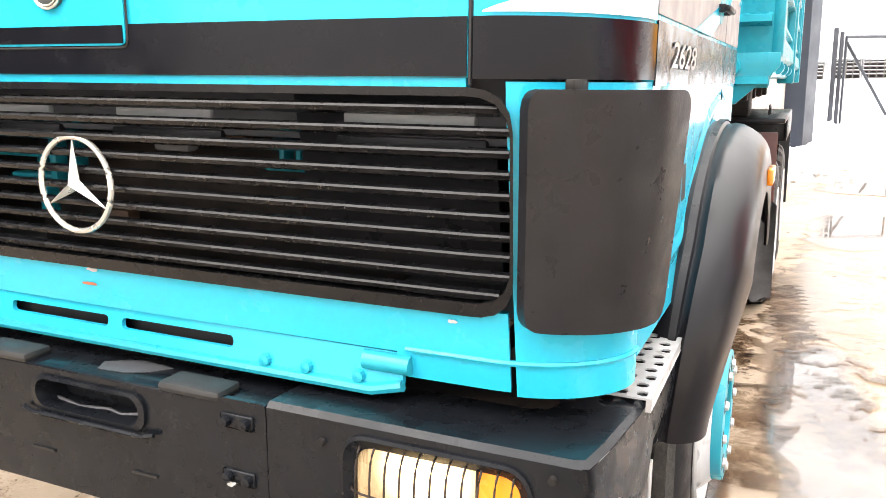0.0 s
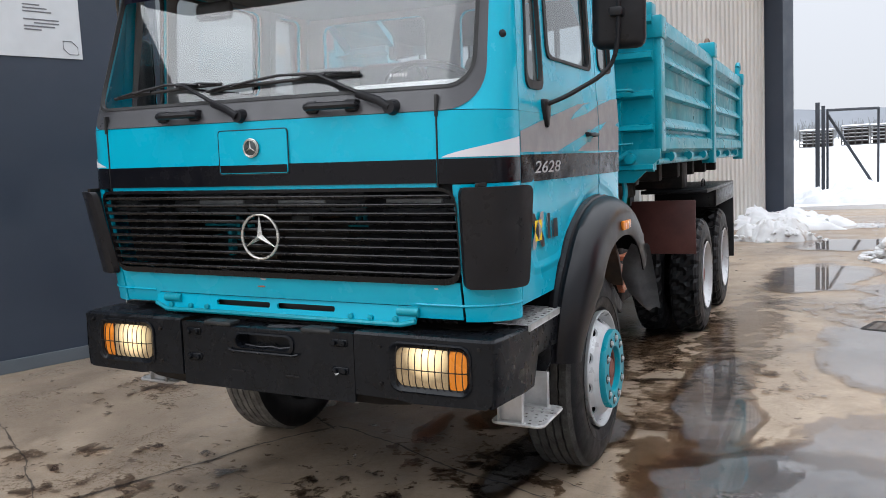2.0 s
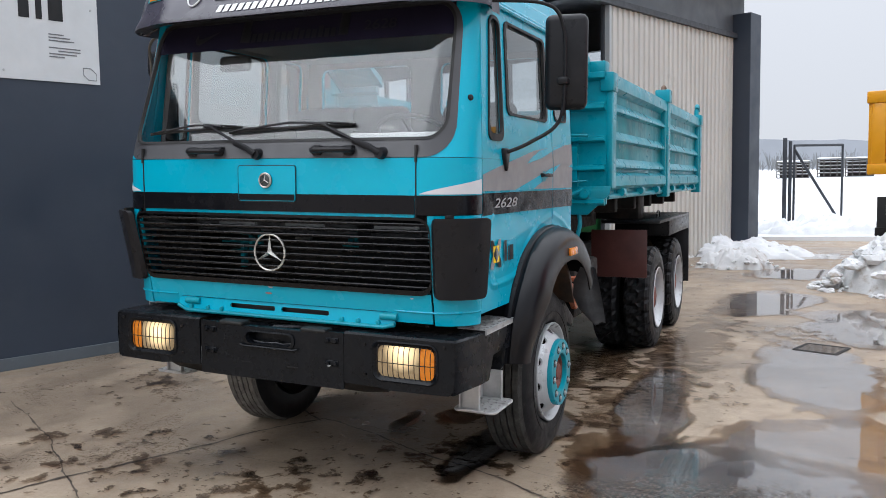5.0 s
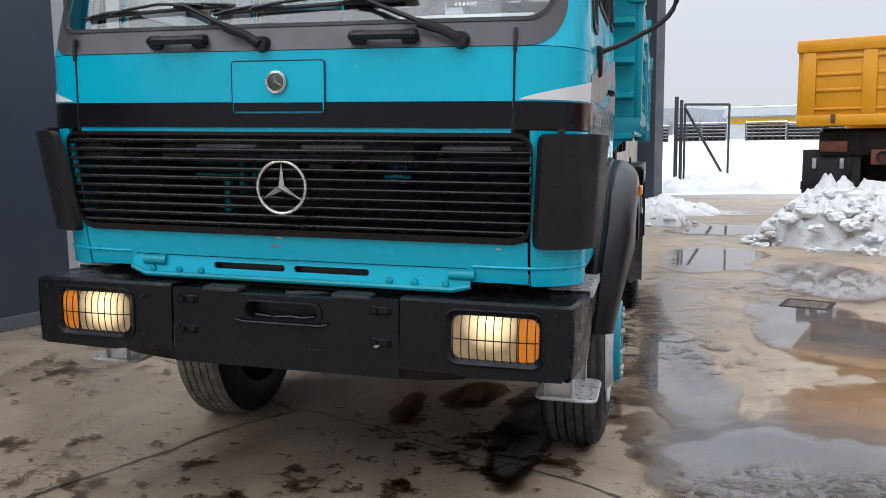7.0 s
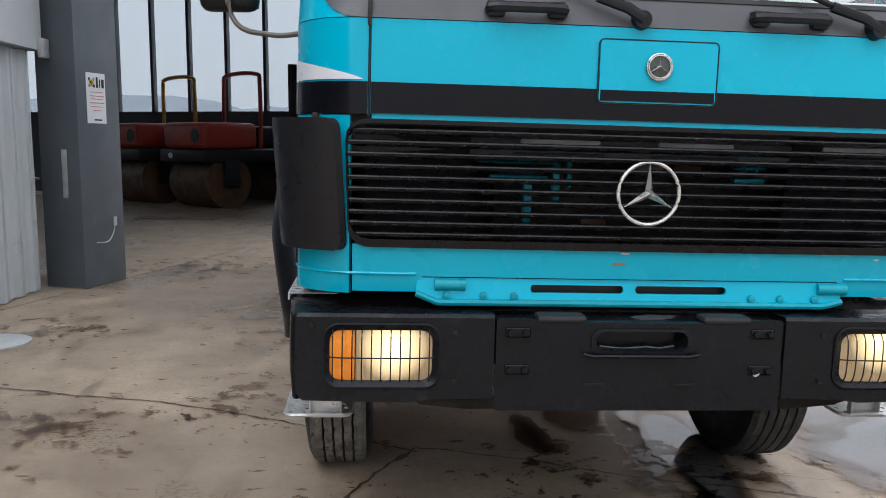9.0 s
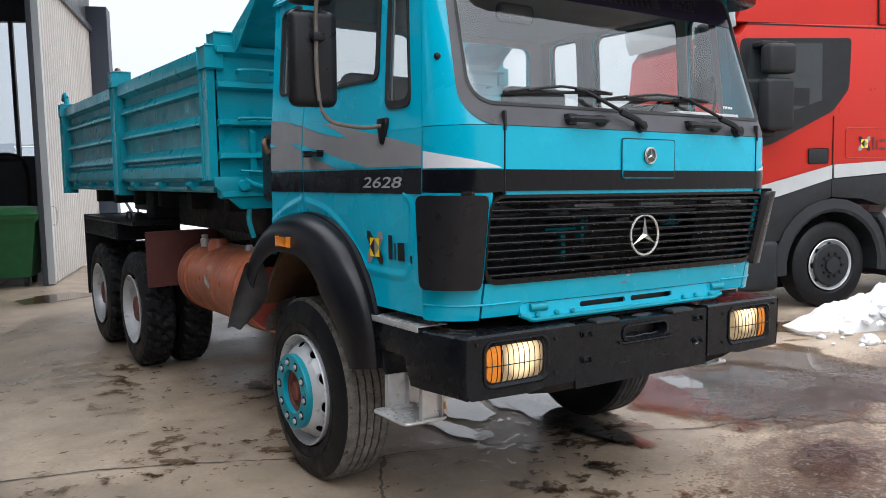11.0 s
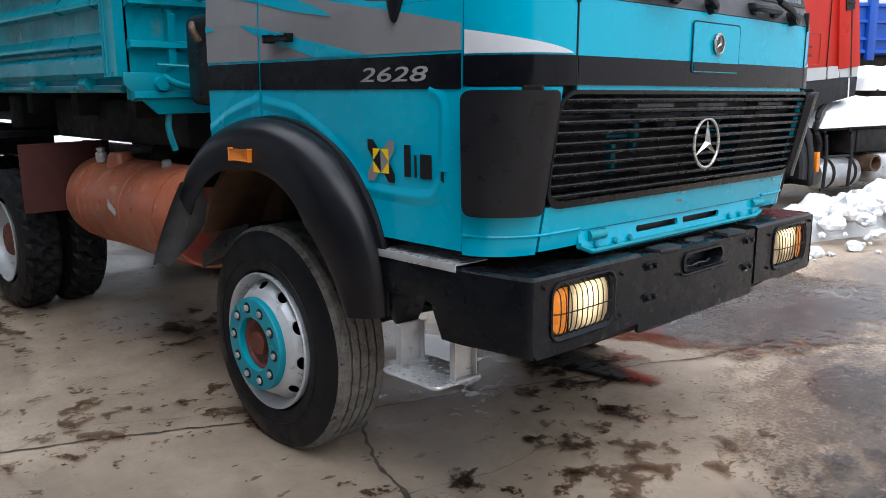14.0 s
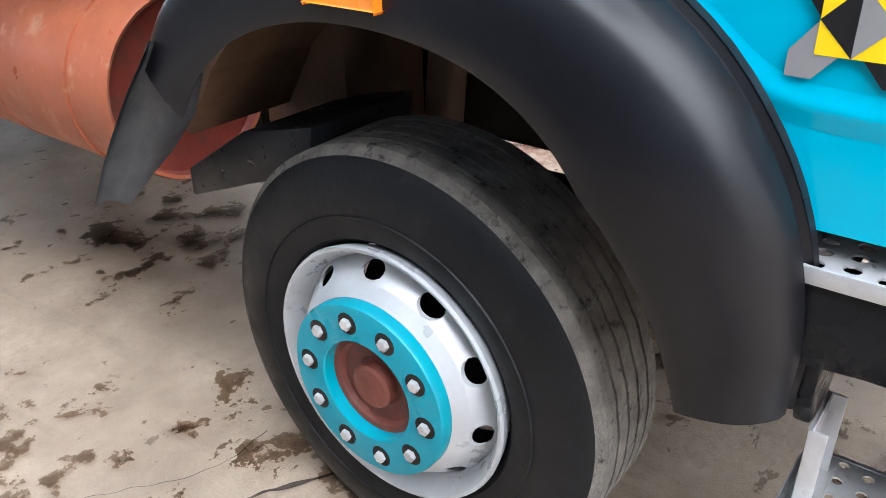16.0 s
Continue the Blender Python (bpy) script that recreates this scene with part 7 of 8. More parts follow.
    ring = part("hub_ring", lathe(B(), [(0.034, 0.213), (0.060, 0.213), (0.065, 0.210), (0.066, 0.205), (0.066, 0.126), (0.063, 0.122), (0.036, 0.121)], (0, 0, 0), "x", 64), TEAL_WORN, w, "teal painted wheel-nut ring", xf=m)
    for k in range(10):
        a = k * math.pi / 5 + 0.1
        part("wheel_nut", lathe(B(), [(0.060, 0.018), (0.066, 0.018), (0.067, 0.0145), (0.076, 0.014), (0.078, 0.010), (0.078, 0.001)], (0, 0.1675 * math.cos(a), 0.1675 * math.sin(a)), "x", 6), STEEL, w, smooth=False, xf=m)
        part("nut_well", lathe(B(), [(0.0663, 0.0265), (0.0672, 0.0245), (0.0672, 0.001)], (0, 0.1675 * math.cos(a), 0.1675 * math.sin(a)), "x", 14), CHASSIS, w, xf=m)
    part("hub", lathe(B(), [(0.036, 0.1215), (0.034, 0.108), (0.020, 0.100), (0.016, 0.062), (0.020, 0.056), (0.044, 0.053), (0.050, 0.046), (0.051, 0.001)], (0, 0, 0), "x", 40), RUST, w, "red-brown hub", xf=m)


def rear_wheel(sg, y0):
    z0, r = 0.53, 0.53
    m = Matrix.Translation((1.215 if sg > 0 else -1.275, y0, z0)) @ Matrix.Diagonal((sg, 1, 1, 1))
    w = part("rear_wheel", lathe(B(), [(-0.28, 0.30), (-0.30, 0.10), (-0.66, 0.10), (-0.66, 0.30)], (0, 0, 0), "x", 40), CHASSIS, truck, "twin rear wheel with a dished silver rim", xf=m)
    part("tyre", lug_tyre(r, 0.28), TYRE, w, "lugged black tyre", False, xf=m)
    part("tyre", lug_tyre(r, 0.28), TYRE, w, "lugged black tyre", False, xf=m @ Matrix.Translation((-0.33, 0, 0)))
    part("rim", lathe(B(), [(0.0, 0.318), (0.006, 0.308), (-0.01, 0.295), (-0.03, 0.28), (-0.06, 0.27), (-0.14, 0.262), (-0.17, 0.24), (-0.175, 0.20), (-0.16, 0.12), (-0.16, 0.10)], (0, 0, 0), "x", 56), RIM, w, "deep dished silver rim", xf=m)
    part("hub", lathe(B(), [(-0.17, 0.14), (-0.06, 0.125), (-0.04, 0.11), (-0.03, 0.06), (-0.03, 0.001)], (0, 0, 0), "x", 36), RUST, w, "rusty red-brown hub", xf=m)
    for k in range(10):
        a = k * math.pi / 5
        part("wheel_nut", lathe(B(), [(-0.165, 0.018), (-0.13, 0.016), (-0.13, 0.001)], (0, 0.1675 * math.cos(a), 0.1675 * math.sin(a)), "x", 6), RUST, w, smooth=False, xf=m)


for sg in (-1, 1):
    front_wheel(sg)
    rear_wheel(sg, 5.04)
    rear_wheel(sg, 6.42)
    part("frame_rail", box(B(), sg * 0.36, sg * 0.44, 0.4, 7.7, 0.80, 1.08, 0.01), CHASSIS, truck)
    part("spring", box(B(), sg * 0.42, sg * 0.52, 0.75, 2.2, 0.62, 0.72, 0.02), CHASSIS, truck)
for y in (1.50, 5.04, 6.42):
    part("axle", lathe(B(), [(-0.95, 0.02), (-0.95, 0.075), (-0.3, 0.08), (-0.16, 0.19 if y > 2 else 0.09), (0.16, 0.19 if y > 2 else 0.09), (0.3, 0.08), (0.95, 0.075), (0.95, 0.02)], (0, y, 0.53), "x", 20), CHASSIS, truck)
part("engine_sump", box(B(), -0.26, 0.26, 0.5, 1.42, 0.62, 1.1, 0.08, 3), CHASSIS, truck)
part("gearbox", box(B(), -0.2, 0.2, 1.4, 3.0, 0.82, 1.12, 0.06, 3), CHASSIS, truck)
part("prop_shaft", tube(B(), [(0, 3.0, 0.8), (0, 5.0, 0.62)], 0.06, 12), CHASSIS, truck)
for y in (2.4, 3.6, 4.4, 5.7, 7.4):
    part("cross_member", box(B(), -0.38, 0.38, y - 0.05, y + 0.05, 0.85, 1.05, 0.01), CHASSIS, truck)
part("tank_bracket", box(B(), -0.62, -0.42, 2.5, 2.58, 0.7, 1.2, 0.01), CHASSIS, truck)
part("tank_bracket", box(B(), -0.62, -0.42, 3.5, 3.58, 0.7, 1.2, 0.01), CHASSIS, truck)

# tank on the right, brackets and box on the left
tk = part("air_tank", lathe(B(), [(2.475, 0.262), (2.47, 0.272), (2.485, 0.278), (2.53, 0.28), (3.92, 0.28), (3.97, 0.272), (4.01, 0.24), (4.025, 0.14), (4.03, 0.001)], (-0.875, 0, 0.925), "y", 48), TANK, truck, "orange-brown cylindrical tank with strap bands")
for y in (2.66, 3.74):
    part("strap", lathe(B(), [(y - 0.006, 0.279), (y - 0.006, 0.287), (y + 0.006, 0.287), (y + 0.006, 0.279)], (-0.875, 0, 0.925), "y", 48), TANK, tk)
part("weld_seam", lathe(B(), [(3.1, 0.279), (3.103, 0.283), (3.106, 0.279)], (-0.875, 0, 0.925), "y", 48), TANK, tk)
part("valve", lathe(B(), [(0.0, 0.03), (0.03, 0.035), (0.06, 0.035), (0.07, 0.02), (0.09, 0.03), (0.10, 0.001)], (-1.00, 3.68, 1.18), "z", 12), STEEL, tk, "steel tank valve")
part("filler", lathe(B(), [(-0.02, 0.09), (0.06, 0.08), (0.10, 0.06), (0.10, 0.001)], (-0.95, 3.50, 1.15), "z", 20), TANK, tk)
part("plug", lathe(B(), [(-0.02, 0.028), (0.025, 0.028), (0.035, 0.02), (0.035, 0.001)], (-0.93, 2.90, 1.20), "z", 12), STEEL, tk, "steel tank plug")
part("tank_end", lathe(B(), [(2.474, 0.266), (2.50, 0.255), (2.515, 0.20), (2.52, 0.001)], (-0.875, 0, 0.925), "y", 48), TANK_END_SHADED, tk, "dished red tank end, its shade put into the colour")
bm = B()
plate(bm, blob(3.2, 0.95, 0.08, 0.02, 0.4, 3, 20, 0.6), [], 0, lambda u, v, w: Vector((-0.875 - math.sqrt(max(0.0, 0.283 ** 2 - (v - 0.925) ** 2)), u, v)))
part("scratch", bm, GREYSTRIPE, tk, "bare scratch")
part("battery_box", box(B(), 0.60, 1.02, 2.45, 3.2, 0.70, 1.12, 0.03), CHASSIS, truck, "dark battery box")
part("rusty_bracket", prism(B(), [(2.3, 1.0), (2.45, 0.96), (2.55, 0.80), (2.42, 0.78), (2.32, 0.88)], "x", 1.0, 1.04, 0.005), TANK, truck, "rusty orange bracket")
part("step_bracket", box(B(), 0.98, 1.06, 2.35, 2.9, 1.0, 1.03, 0.005), TANK, truck)
part("brown_box", box(B(), -0.78, -0.45, 1.95, 2.28, 0.75, 1.28, 0.02), BROWNBOX, truck, "rusty brown steel box behind the wheel")
part("shock_tube", tube(B(), [(-0.72, 1.72, 0.55), (-0.66, 1.68, 1.35)], 0.05, 12), BROWNBOX, truck)
for sg in (-1, 1):
    part("brown_flap", box(B(), sg * 0.66, 1.21 if sg > 0 else -1.27, 4.40, 4.415, 0.80, 1.27, 0.006), OXIDE, truck, "red-brown sheet-metal mud guard panel")
    g = part("rear_mudguard", box(B(), sg * 0.62, sg * 1.235, 4.98, 7.15, 1.30, 1.335, 0.008), BLACK, truck, "black mudguard over the rear wheels")
    part("guard_end", box(B(), sg * 0.62, sg * 1.235, 5.65, 5.68, 1.13, 1.30, 0.006), BLACK, g)
    part("guard_tail", box(B(), sg * 0.70, sg * 1.235, 7.15, 7.18, 0.45, 1.335, 0.008), BLACK, g)
    part("guard_skirt", box(B(), sg * 1.222, sg * 1.236, 5.6, 7.15, 1.14, 1.30, 0.004), BLACK, g)
    part("lift_hook", tube(B(), smooth_path([(sg * 1.1, 5.6, 1.335), (sg * 1.1, 5.62, 1.40), (sg * 1.1, 5.76, 1.40), (sg * 1.1, 5.78, 1.335)], 4), 0.008, 6), BLACK, g)

# ---- tipper body ----
bed = part("tipper_body", box(B(), -1.18, 1.18, 2.70, 8.20, 1.62, 1.70, 0.01), TEAL_WORN, truck, "worn teal steel tipper body with ribbed drop sides", xf=LEAN_BED)


def bpart(name, bm, m=TEAL_WORN, label="", smooth=True):
    return part(name, bm, m, bed, label, smooth, LEAN_BED)


bpart("sub_frame", box(B(), -0.46, 0.46, 2.75, 8.1, 1.34, 1.46, 0.02), CHASSIS)
for y in (3.2, 4.1, 5.0, 5.9, 6.8, 7.7):
    bpart("cross_bearer", box(B(), -0.98, 0.98, y - 0.06, y + 0.06, 1.46, 1.62, 0.015), CHASSIS)
for x in (-0.42, 0.42):
    bpart("bed_rail", box(B(), x - 0.06, x + 0.06, 2.75, 8.1, 1.42, 1.60, 0.01), CHASSIS)
bpart("oil_tank", box(B(), -0.84, 0.60, 2.78, 4.9, 1.29, 1.575, 0.03), CHASSIS)
# No known tank: dark cylinder added to block a bright gap.
bpart("air_tank", lathe(B(), [(3.3, 0.02), (3.32, 0.17), (4.36, 0.17), (4.38, 0.02)], (-0.2, 0, 1.10), "y", 24), CHASSIS)
bpart("bearer_beam", box(B(), -0.98, 0.98, 5.2, 5.5, 1.34, 1.6, 0.02), CHASSIS)
bpart("hoist", lathe(B(), [(-0.35, 0.02), (-0.35, 0.14), (0.2, 0.14), (0.2, 0.02)], (0, 3.3, 1.30), "z", 24), CHASSIS)
for sg in (-1, 1):
    for y0, y1 in ((2.80, 5.26), (5.44, 7.98)):
        bm = B()
        X = sg * 1.20
        box(bm, sg * 1.175, X, y0, y1, 1.74, 2.54, 0.004)
        d = part("drop_side", bm, TEAL_SCUFF, truck, "scuffed drop-side panel with pressed ribs", True, LEAN_BED)
        for z, h, o in ((2.525, 0.075, 0.056), (2.325, 0.030, 0.042), (2.10, 0.030, 0.042), (1.885, 0.028, 0.038)):
            q = prism(B(), [(X, z + (h if z > 2.5 else 0.055)), (X + sg * o * 0.8, z + (h * 0.8 if z > 2.5 else 0.012)), (X + sg * o, z), (X + sg * o, z - h * 0.6), (X, z - h - 0.004)], "y", y0, y1)
            part("rib", q, TEAL_WORN, d, "", True, LEAN_BED)
        q = prism(B(), [(X, 1.83), (X + sg * 0.05, 1.80), (X + sg * 0.055, 1.72), (X + sg * 0.02, 1.69), (X, 1.69)], "y", y0, y1)
        part("bottom_rail", q, TEAL_WORN, d, "", True, LEAN_BED)
        for y in (y0 + 0.03, y1 - 0.03):
            part("end_cap", box(B(), sg * 1.17, sg * 1.25, y - 0.03, y + 0.03, 1.70, 2.56, 0.008), TEAL_WORN, d, "", True, LEAN_BED)
        for k in range(3):
            y = y0 + (y1 - y0) * (k + 0.5) / 3
            part("hinge", lathe(B(), [(-0.05, 0.001), (-0.05, 0.035), (0.05, 0.035), (0.05, 0.001)], (sg * 1.22, y, 1.665), "y", 14), TEAL_WORN, d, "", True, LEAN_BED)
    bpart("under_rail", tube(B(), [(sg * 1.20, 2.75, 1.635), (sg * 1.20, 8.15, 1.635)], 0.022, 8))
    for y, top in ((5.35, 2.70), (8.06, 2.62)):
        bpart("post", box(B(), sg * 1.15, sg * 1.265, y - 0.085, y + 0.085, 1.58, top, 0.012))
        bpart("post_cap", box(B(), sg * 1.13, sg * 1.28, y - 0.10, y + 0.06, top - 0.13, top + 0.005, 0.01))
        bpart("latch_hook", tube(B(), smooth_path([(sg * 1.18, y + 0.05, top - 0.02), (sg * 1.18, y + 0.12, top + 0.05), (sg * 1.18, y + 0.20, top + 0.04), (sg * 1.18, y + 0.22, top - 0.03)], 4), 0.022, 8), TEAL_WORN if y > 6 else BROWNBOX)
    bpart("tail_hook", tube(B(), smooth_path([(sg * 1.20, 8.06, 2.62), (sg * 1.20, 8.08, 2.72), (sg * 1.20, 8.16, 2.76), (sg * 1.20, 8.24, 2.70)], 4), 0.03, 8))
    bpart("head_post", box(B(), sg * 1.212, sg * 1.262, 2.655, 2.79, 1.70, 2.58, 0.01))
    bpart("head_cap", box(B(), sg * 1.17, sg * 1.275, 2.63, 2.80, 2.44, 2.585, 0.01))
    bpart("cap_lug", box(B(), sg * 1.04, sg * 1.215, 2.62, 2.76, 2.56, 2.67, 0.01))
    bpart("lower_gusset", prism(B(), [(sg * 1.255, 1.72), (sg * 1.255, 1.66), (sg * 1.08, 1.50), (sg * 0.70, 1.50), (sg * 0.70, 1.72)], "y", 2.62, 2.64, 0.004))
    lv = part("lever_latch", tube(B(), smooth_path([(sg * 1.05, 2.60, 1.70), (sg * 0.98, 2.585, 1.66), (sg * 0.88, 2.585, 1.64), (sg * 0.78, 2.59, 1.66)], 4), 0.018, 8), TEAL_WORN, truck, "teal side latch lever", True, LEAN_BED)
    part("lever_eye", lathe(B(), [(-0.03, 0.001), (-0.03, 0.035), (0.02, 0.04)], (sg * 1.06, 2.61, 1.66), "y", 16), TEAL_WORN, lv, "", True, LEAN_BED)
    part("lever_rod", tube(B(), [(sg * 1.08, 2.60, 1.76), (sg * 0.90, 2.60, 1.75), (sg * 0.86, 2.60, 1.69)], 0.010, 6), TEAL_WORN, lv, "", True, LEAN_BED)
    bpart("hanging_hook", tube(B(), smooth_path([(sg * 1.0, 2.66, 1.52), (sg * 1.01, 2.66, 1.42), (sg * 0.98, 2.66, 1.30)], 4), 0.018, 8))
# headboard with ribs and the cab guard leaning forward
bpart("headboard", prism(B(), [(-1.215, 1.58), (1.215, 1.58), (1.215, 2.60), (0.80, 2.60), (0.74, 2.32), (-0.74, 2.32), (-0.80, 2.60), (-1.215, 2.60)], "y", 2.655, 2.69))
for z, zz in ((2.56, 0.04), (2.33, 0.035), (2.08, 0.028), (1.86, 0.028), (1.60, 0.03)):
    for a_, b_ in (((-1.21, -0.76), (0.76, 1.21)) if z > 2.31 else ((-1.21, 1.21),)):
        bpart("head_rib", prism(B(), [(2.655, z + zz), (2.605, z + zz * 0.6), (2.60, z - zz * 0.4), (2.655, z - zz)], "x", a_, b_))
for x in (-0.98, -0.5, 0.5, 0.98):
    bpart("head_stiffener", prism(B(), [(2.655, 2.07), (2.60, 2.02), (2.62, 1.62), (2.655, 1.58)], "x", x - 0.02, x + 0.02))
for sg in (-1, 1):
    for z in (2.42, 2.10):
        bpart("grab_rung", tube(B(), smooth_path([(sg * 0.82, 2.655, z), (sg * 0.82, 2.57, z + 0.01), (sg * 1.06, 2.57, z + 0.01), (sg * 1.06, 2.655, z)], 4), 0.011, 8))
for a_, b_ in ((-1.08, -0.72), (0.72, 1.08)):
    bm = B()
    rings(bm, [[Vector((x, 2.66, 2.60)), Vector((x, 2.64, 2.66)), Vector((x, 2.26, 2.85)), Vector((x, 2.18, 2.87)), Vector((x, 2.18, 2.84)), Vector((x, 2.26, 2.82)), Vector((x, 2.66, 2.58))] for x in (a_, b_)], True, True)
    bpart("cab_guard", bm, TEAL_WORN, "teal cab guard plate leaning forward")
for x in (-1.085, 1.085):
    bpart("guard_cheek", prism(B(), [(2.68, 2.58), (2.64, 2.68), (2.18, 2.875), (2.18, 2.83), (2.56, 2.55)], "x", x - 0.008, x + 0.008))
bpart("tailgate", box(B(), -1.17, 1.17, 8.16, 8.20, 1.68, 2.50, 0.006))
for x in (-0.6, 0, 0.6):
    bpart("tail_rib", box(B(), x - 0.05, x + 0.05, 8.195, 8.25, 1.68, 2.50, 0.01))
bpart("air_filter", box(B(), -1.02, -0.75, 2.12, 2.40, 1.55, 2.0, 0.05, 3), BLACK, "black air intake box behind the cab")
bpart("rag", tube(B(), smooth_path([(-1.04, 2.2, 1.86), (-1.06, 2.22, 1.92), (-1.03, 2.28, 1.95)], 4), 0.018, 8), BROWNBOX)


# ---- red tractor unit ----
RED = pose(6.25, 2.7, 0, 0, 0, -18.1)          # local +x runs to its rear along the side, local +y away from the lane


def simple_wheel(t, x, y, z, r, w, name="wheel"):
    """A wheel whose outer face looks to local -y."""
    wh = part(name, lathe(B(), [(0.02, r * 0.60), (-0.01, r * 0.66), (-0.014, r * 0.8), (0.0, r * 0.93), (0.03, r), (w - 0.03, r), (w, r * 0.93), (w, r * 0.5)], (x, y, z), "y", 56), TYRE, t, "black tyre")
    part("rim", lathe(B(), [(-0.004, r * 0.60), (-0.012, r * 0.58), (0.0, r * 0.55), (0.03, r * 0.52), (0.02, r * 0.42), (-0.02, r * 0.36), (-0.03, r * 0.33)], (x, y, z), "y", 48), RIM, wh, "silver rim")
    part("hub_cover", lathe(B(), [(-0.012, r * 0.50), (-0.034, r * 0.47), (-0.036, r * 0.30), (-0.03, r * 0.2), (-0.06, r * 0.18), (-0.065, 0.001)], (x, y, z), "y", 32), DARKGREY, wh)
    for k in range(10):
        a = k * math.pi / 5
        part("wheel_nut", lathe(B(), [(-0.03, 0.02), (-0.06, 0.018), (-0.06, 0.001)], (x + r * 0.27 * math.cos(a), y, z + r * 0.27 * math.sin(a)), "y", 6), CHASSIS, wh, smooth=False)
    for k in range(8):
        a = k * math.pi / 4
        part("hand_hole", lathe(B(), [(0.018, 0.03), (0.012, 0.028), (0.012, 0.001)], (x + r * 0.47 * math.cos(a), y, z + r * 0.47 * math.sin(a)), "y", 12), LETTER_DARK, wh)
    return wh


red = thing("tractor_unit", "tall red tractor unit with snow on its roof", "truck", RED)
bm = B()
prof = [(-1.35, 1.15), (-1.42, 1.7), (-1.40, 2.2), (-1.30, 3.2), (-1.18, 3.36), (1.34, 3.40), (1.46, 3.38), (1.52, 2.4), (1.55, 1.78), (1.05, 1.72), (-0.72, 1.55)]
prism(bm, prof, "y", 0.0, 2.45, 0.04)
rcab = part("cab", bm, REDPAINT, red, "red sleeper cab")
FAIRING = [(p.x, p.z) for p in smooth_path([(-1.34, 0, 3.36), (-1.24, 0, 3.60), (-1.03, 0, 3.85), (-0.68, 0, 4.03), (-0.2, 0, 4.13), (0.3, 0, 4.16), (0.66, 0, 4.13)], 4)]


def crown(f):
    """How high the roof stands across its width."""
    return 0.80 + 0.30 * math.sin(math.pi * min(1.0, max(0.0, f))) ** 0.45


def roof_rows(prof, inset=0.0, n=24):
    fs = [0.5 - 0.5 * math.cos(math.pi * k / n) for k in range(n + 1)]
    return [[Vector((x, 0.01 + inset + (2.42 - 2 * inset) * f, 3.36 + (z - 3.36) * crown(f))) for x, z in prof] for f in fs]


part("roof_fairing", rings(B(), roof_rows(FAIRING + [(0.68, 3.9), (0.68, 3.36)]), True, True), REDPAINT, rcab)
SPOILER = [(p.x, p.z) for p in smooth_path([(0.05, 0, 4.10), (0.35, 0, 4.26), (0.70, 0, 4.44), (0.95, 0, 4.49), (1.10, 0, 4.40), (1.18, 0, 4.06)], 4)]
part("roof_spoiler", rings(B(), roof_rows(SPOILER + [(1.1, 3.7), (0.3, 3.7)], 0.03), True, True), REDPAINT, rcab)
part("roof_fin", prism(B(), [(0.30, 4.24), (0.66, 4.44), (0.92, 4.60), (1.03, 4.57), (1.06, 4.48), (0.66, 4.38)], "y", 0.30, 2.15, 0.02), REDPAINT, rcab)
part("side_fairing", prism(B(), [(0.64, 3.375), (0.62, 4.0), (1.16, 4.06), (1.24, 4.0), (1.40, 3.40)], "y", -0.02, 0.10, 0.018), REDPAINT, rcab)
part("side_fairing", prism(B(), [(0.64, 3.375), (0.62, 4.0), (1.16, 4.06), (1.24, 4.0), (1.40, 3.40)], "y", 2.36, 2.47, 0.018), REDPAINT, rcab)
part("fairing_seam", prism(B(), [(0.628, 3.38), (0.608, 4.02), (0.618, 4.02), (0.638, 3.38)], "y", -0.012, 0.03), LETTER_DARK, rcab)
part("rear_fin", prism(B(), [(1.08, 3.36), (1.38, 3.38), (1.62, 1.78), (1.24, 1.74)], "y", -0.03, 0.03, 0.008), REDPAINT, rcab)
bm = plate(B(), dense(round_poly([(-1.28, 3.17), (0.24, 3.21), (0.22, 2.62), (0.0, 2.36), (-0.85, 1.98), (-1.38, 1.86)], 0.06), 0.2), [], 0.012, lambda u, v, w: Vector((u, -0.012 + w, v)))
part("window_surround", bm, DARKGREY, rcab, "black window surround")
sw = part("side_window", prism(B(), [(-1.16, 3.12), (-0.18, 3.14), (-0.17, 2.48), (-0.62, 2.34), (-1.26, 2.18)], "y", -0.018, -0.014), LETTER_DARK, rcab, "dark side window")
sw.data.materials[0] = mat("dark_reflective_window", (0.035, 0.04, 0.042), 0.05, var=0.1, bump=0, rvar=0.02)
part("seat_top", box(B(), -0.62, -0.35, -0.022, -0.019, 2.42, 2.62, 0.0), DARKGREY, rcab)
for x, h in ((-0.72, (2.75, 3.08)), (-0.74, (2.12, 2.70))):
    part("mirror_housing", box(B(), x - 0.42, x - 0.06, -0.34, -0.14, h[0], h[1], 0.05, 3), DARKGREY, rcab)
part("mirror_bracket", box(B(), -1.15, -0.80, -0.2, 0.0, 3.06, 3.12, 0.02), DARKGREY, rcab)
part("mirror_bracket", box(B(), -1.18, -0.95, -0.2, 0.0, 2.06, 2.12, 0.02), DARKGREY, rcab)
for x0, x1, z0, z1, z2, z3 in ((-0.98, 0.0, 1.50, 1.31, 1.72, 1.56), (0.03, 1.04, 1.725, 1.565, 1.77, 1.625), (1.07, 1.26, 1.775, 1.63, 1.782, 1.64), (1.28, 1.60, 1.785, 1.645, 1.80, 1.66)):
    part("grey_stripe", plate(B(), dense([(x0, z1), (x1, z3), (x1, z2), (x0, z0)], 0.3), [], 0.01, lambda u, v, w: Vector((u, -0.006 - w, v))), GREYSTRIPE, rcab)
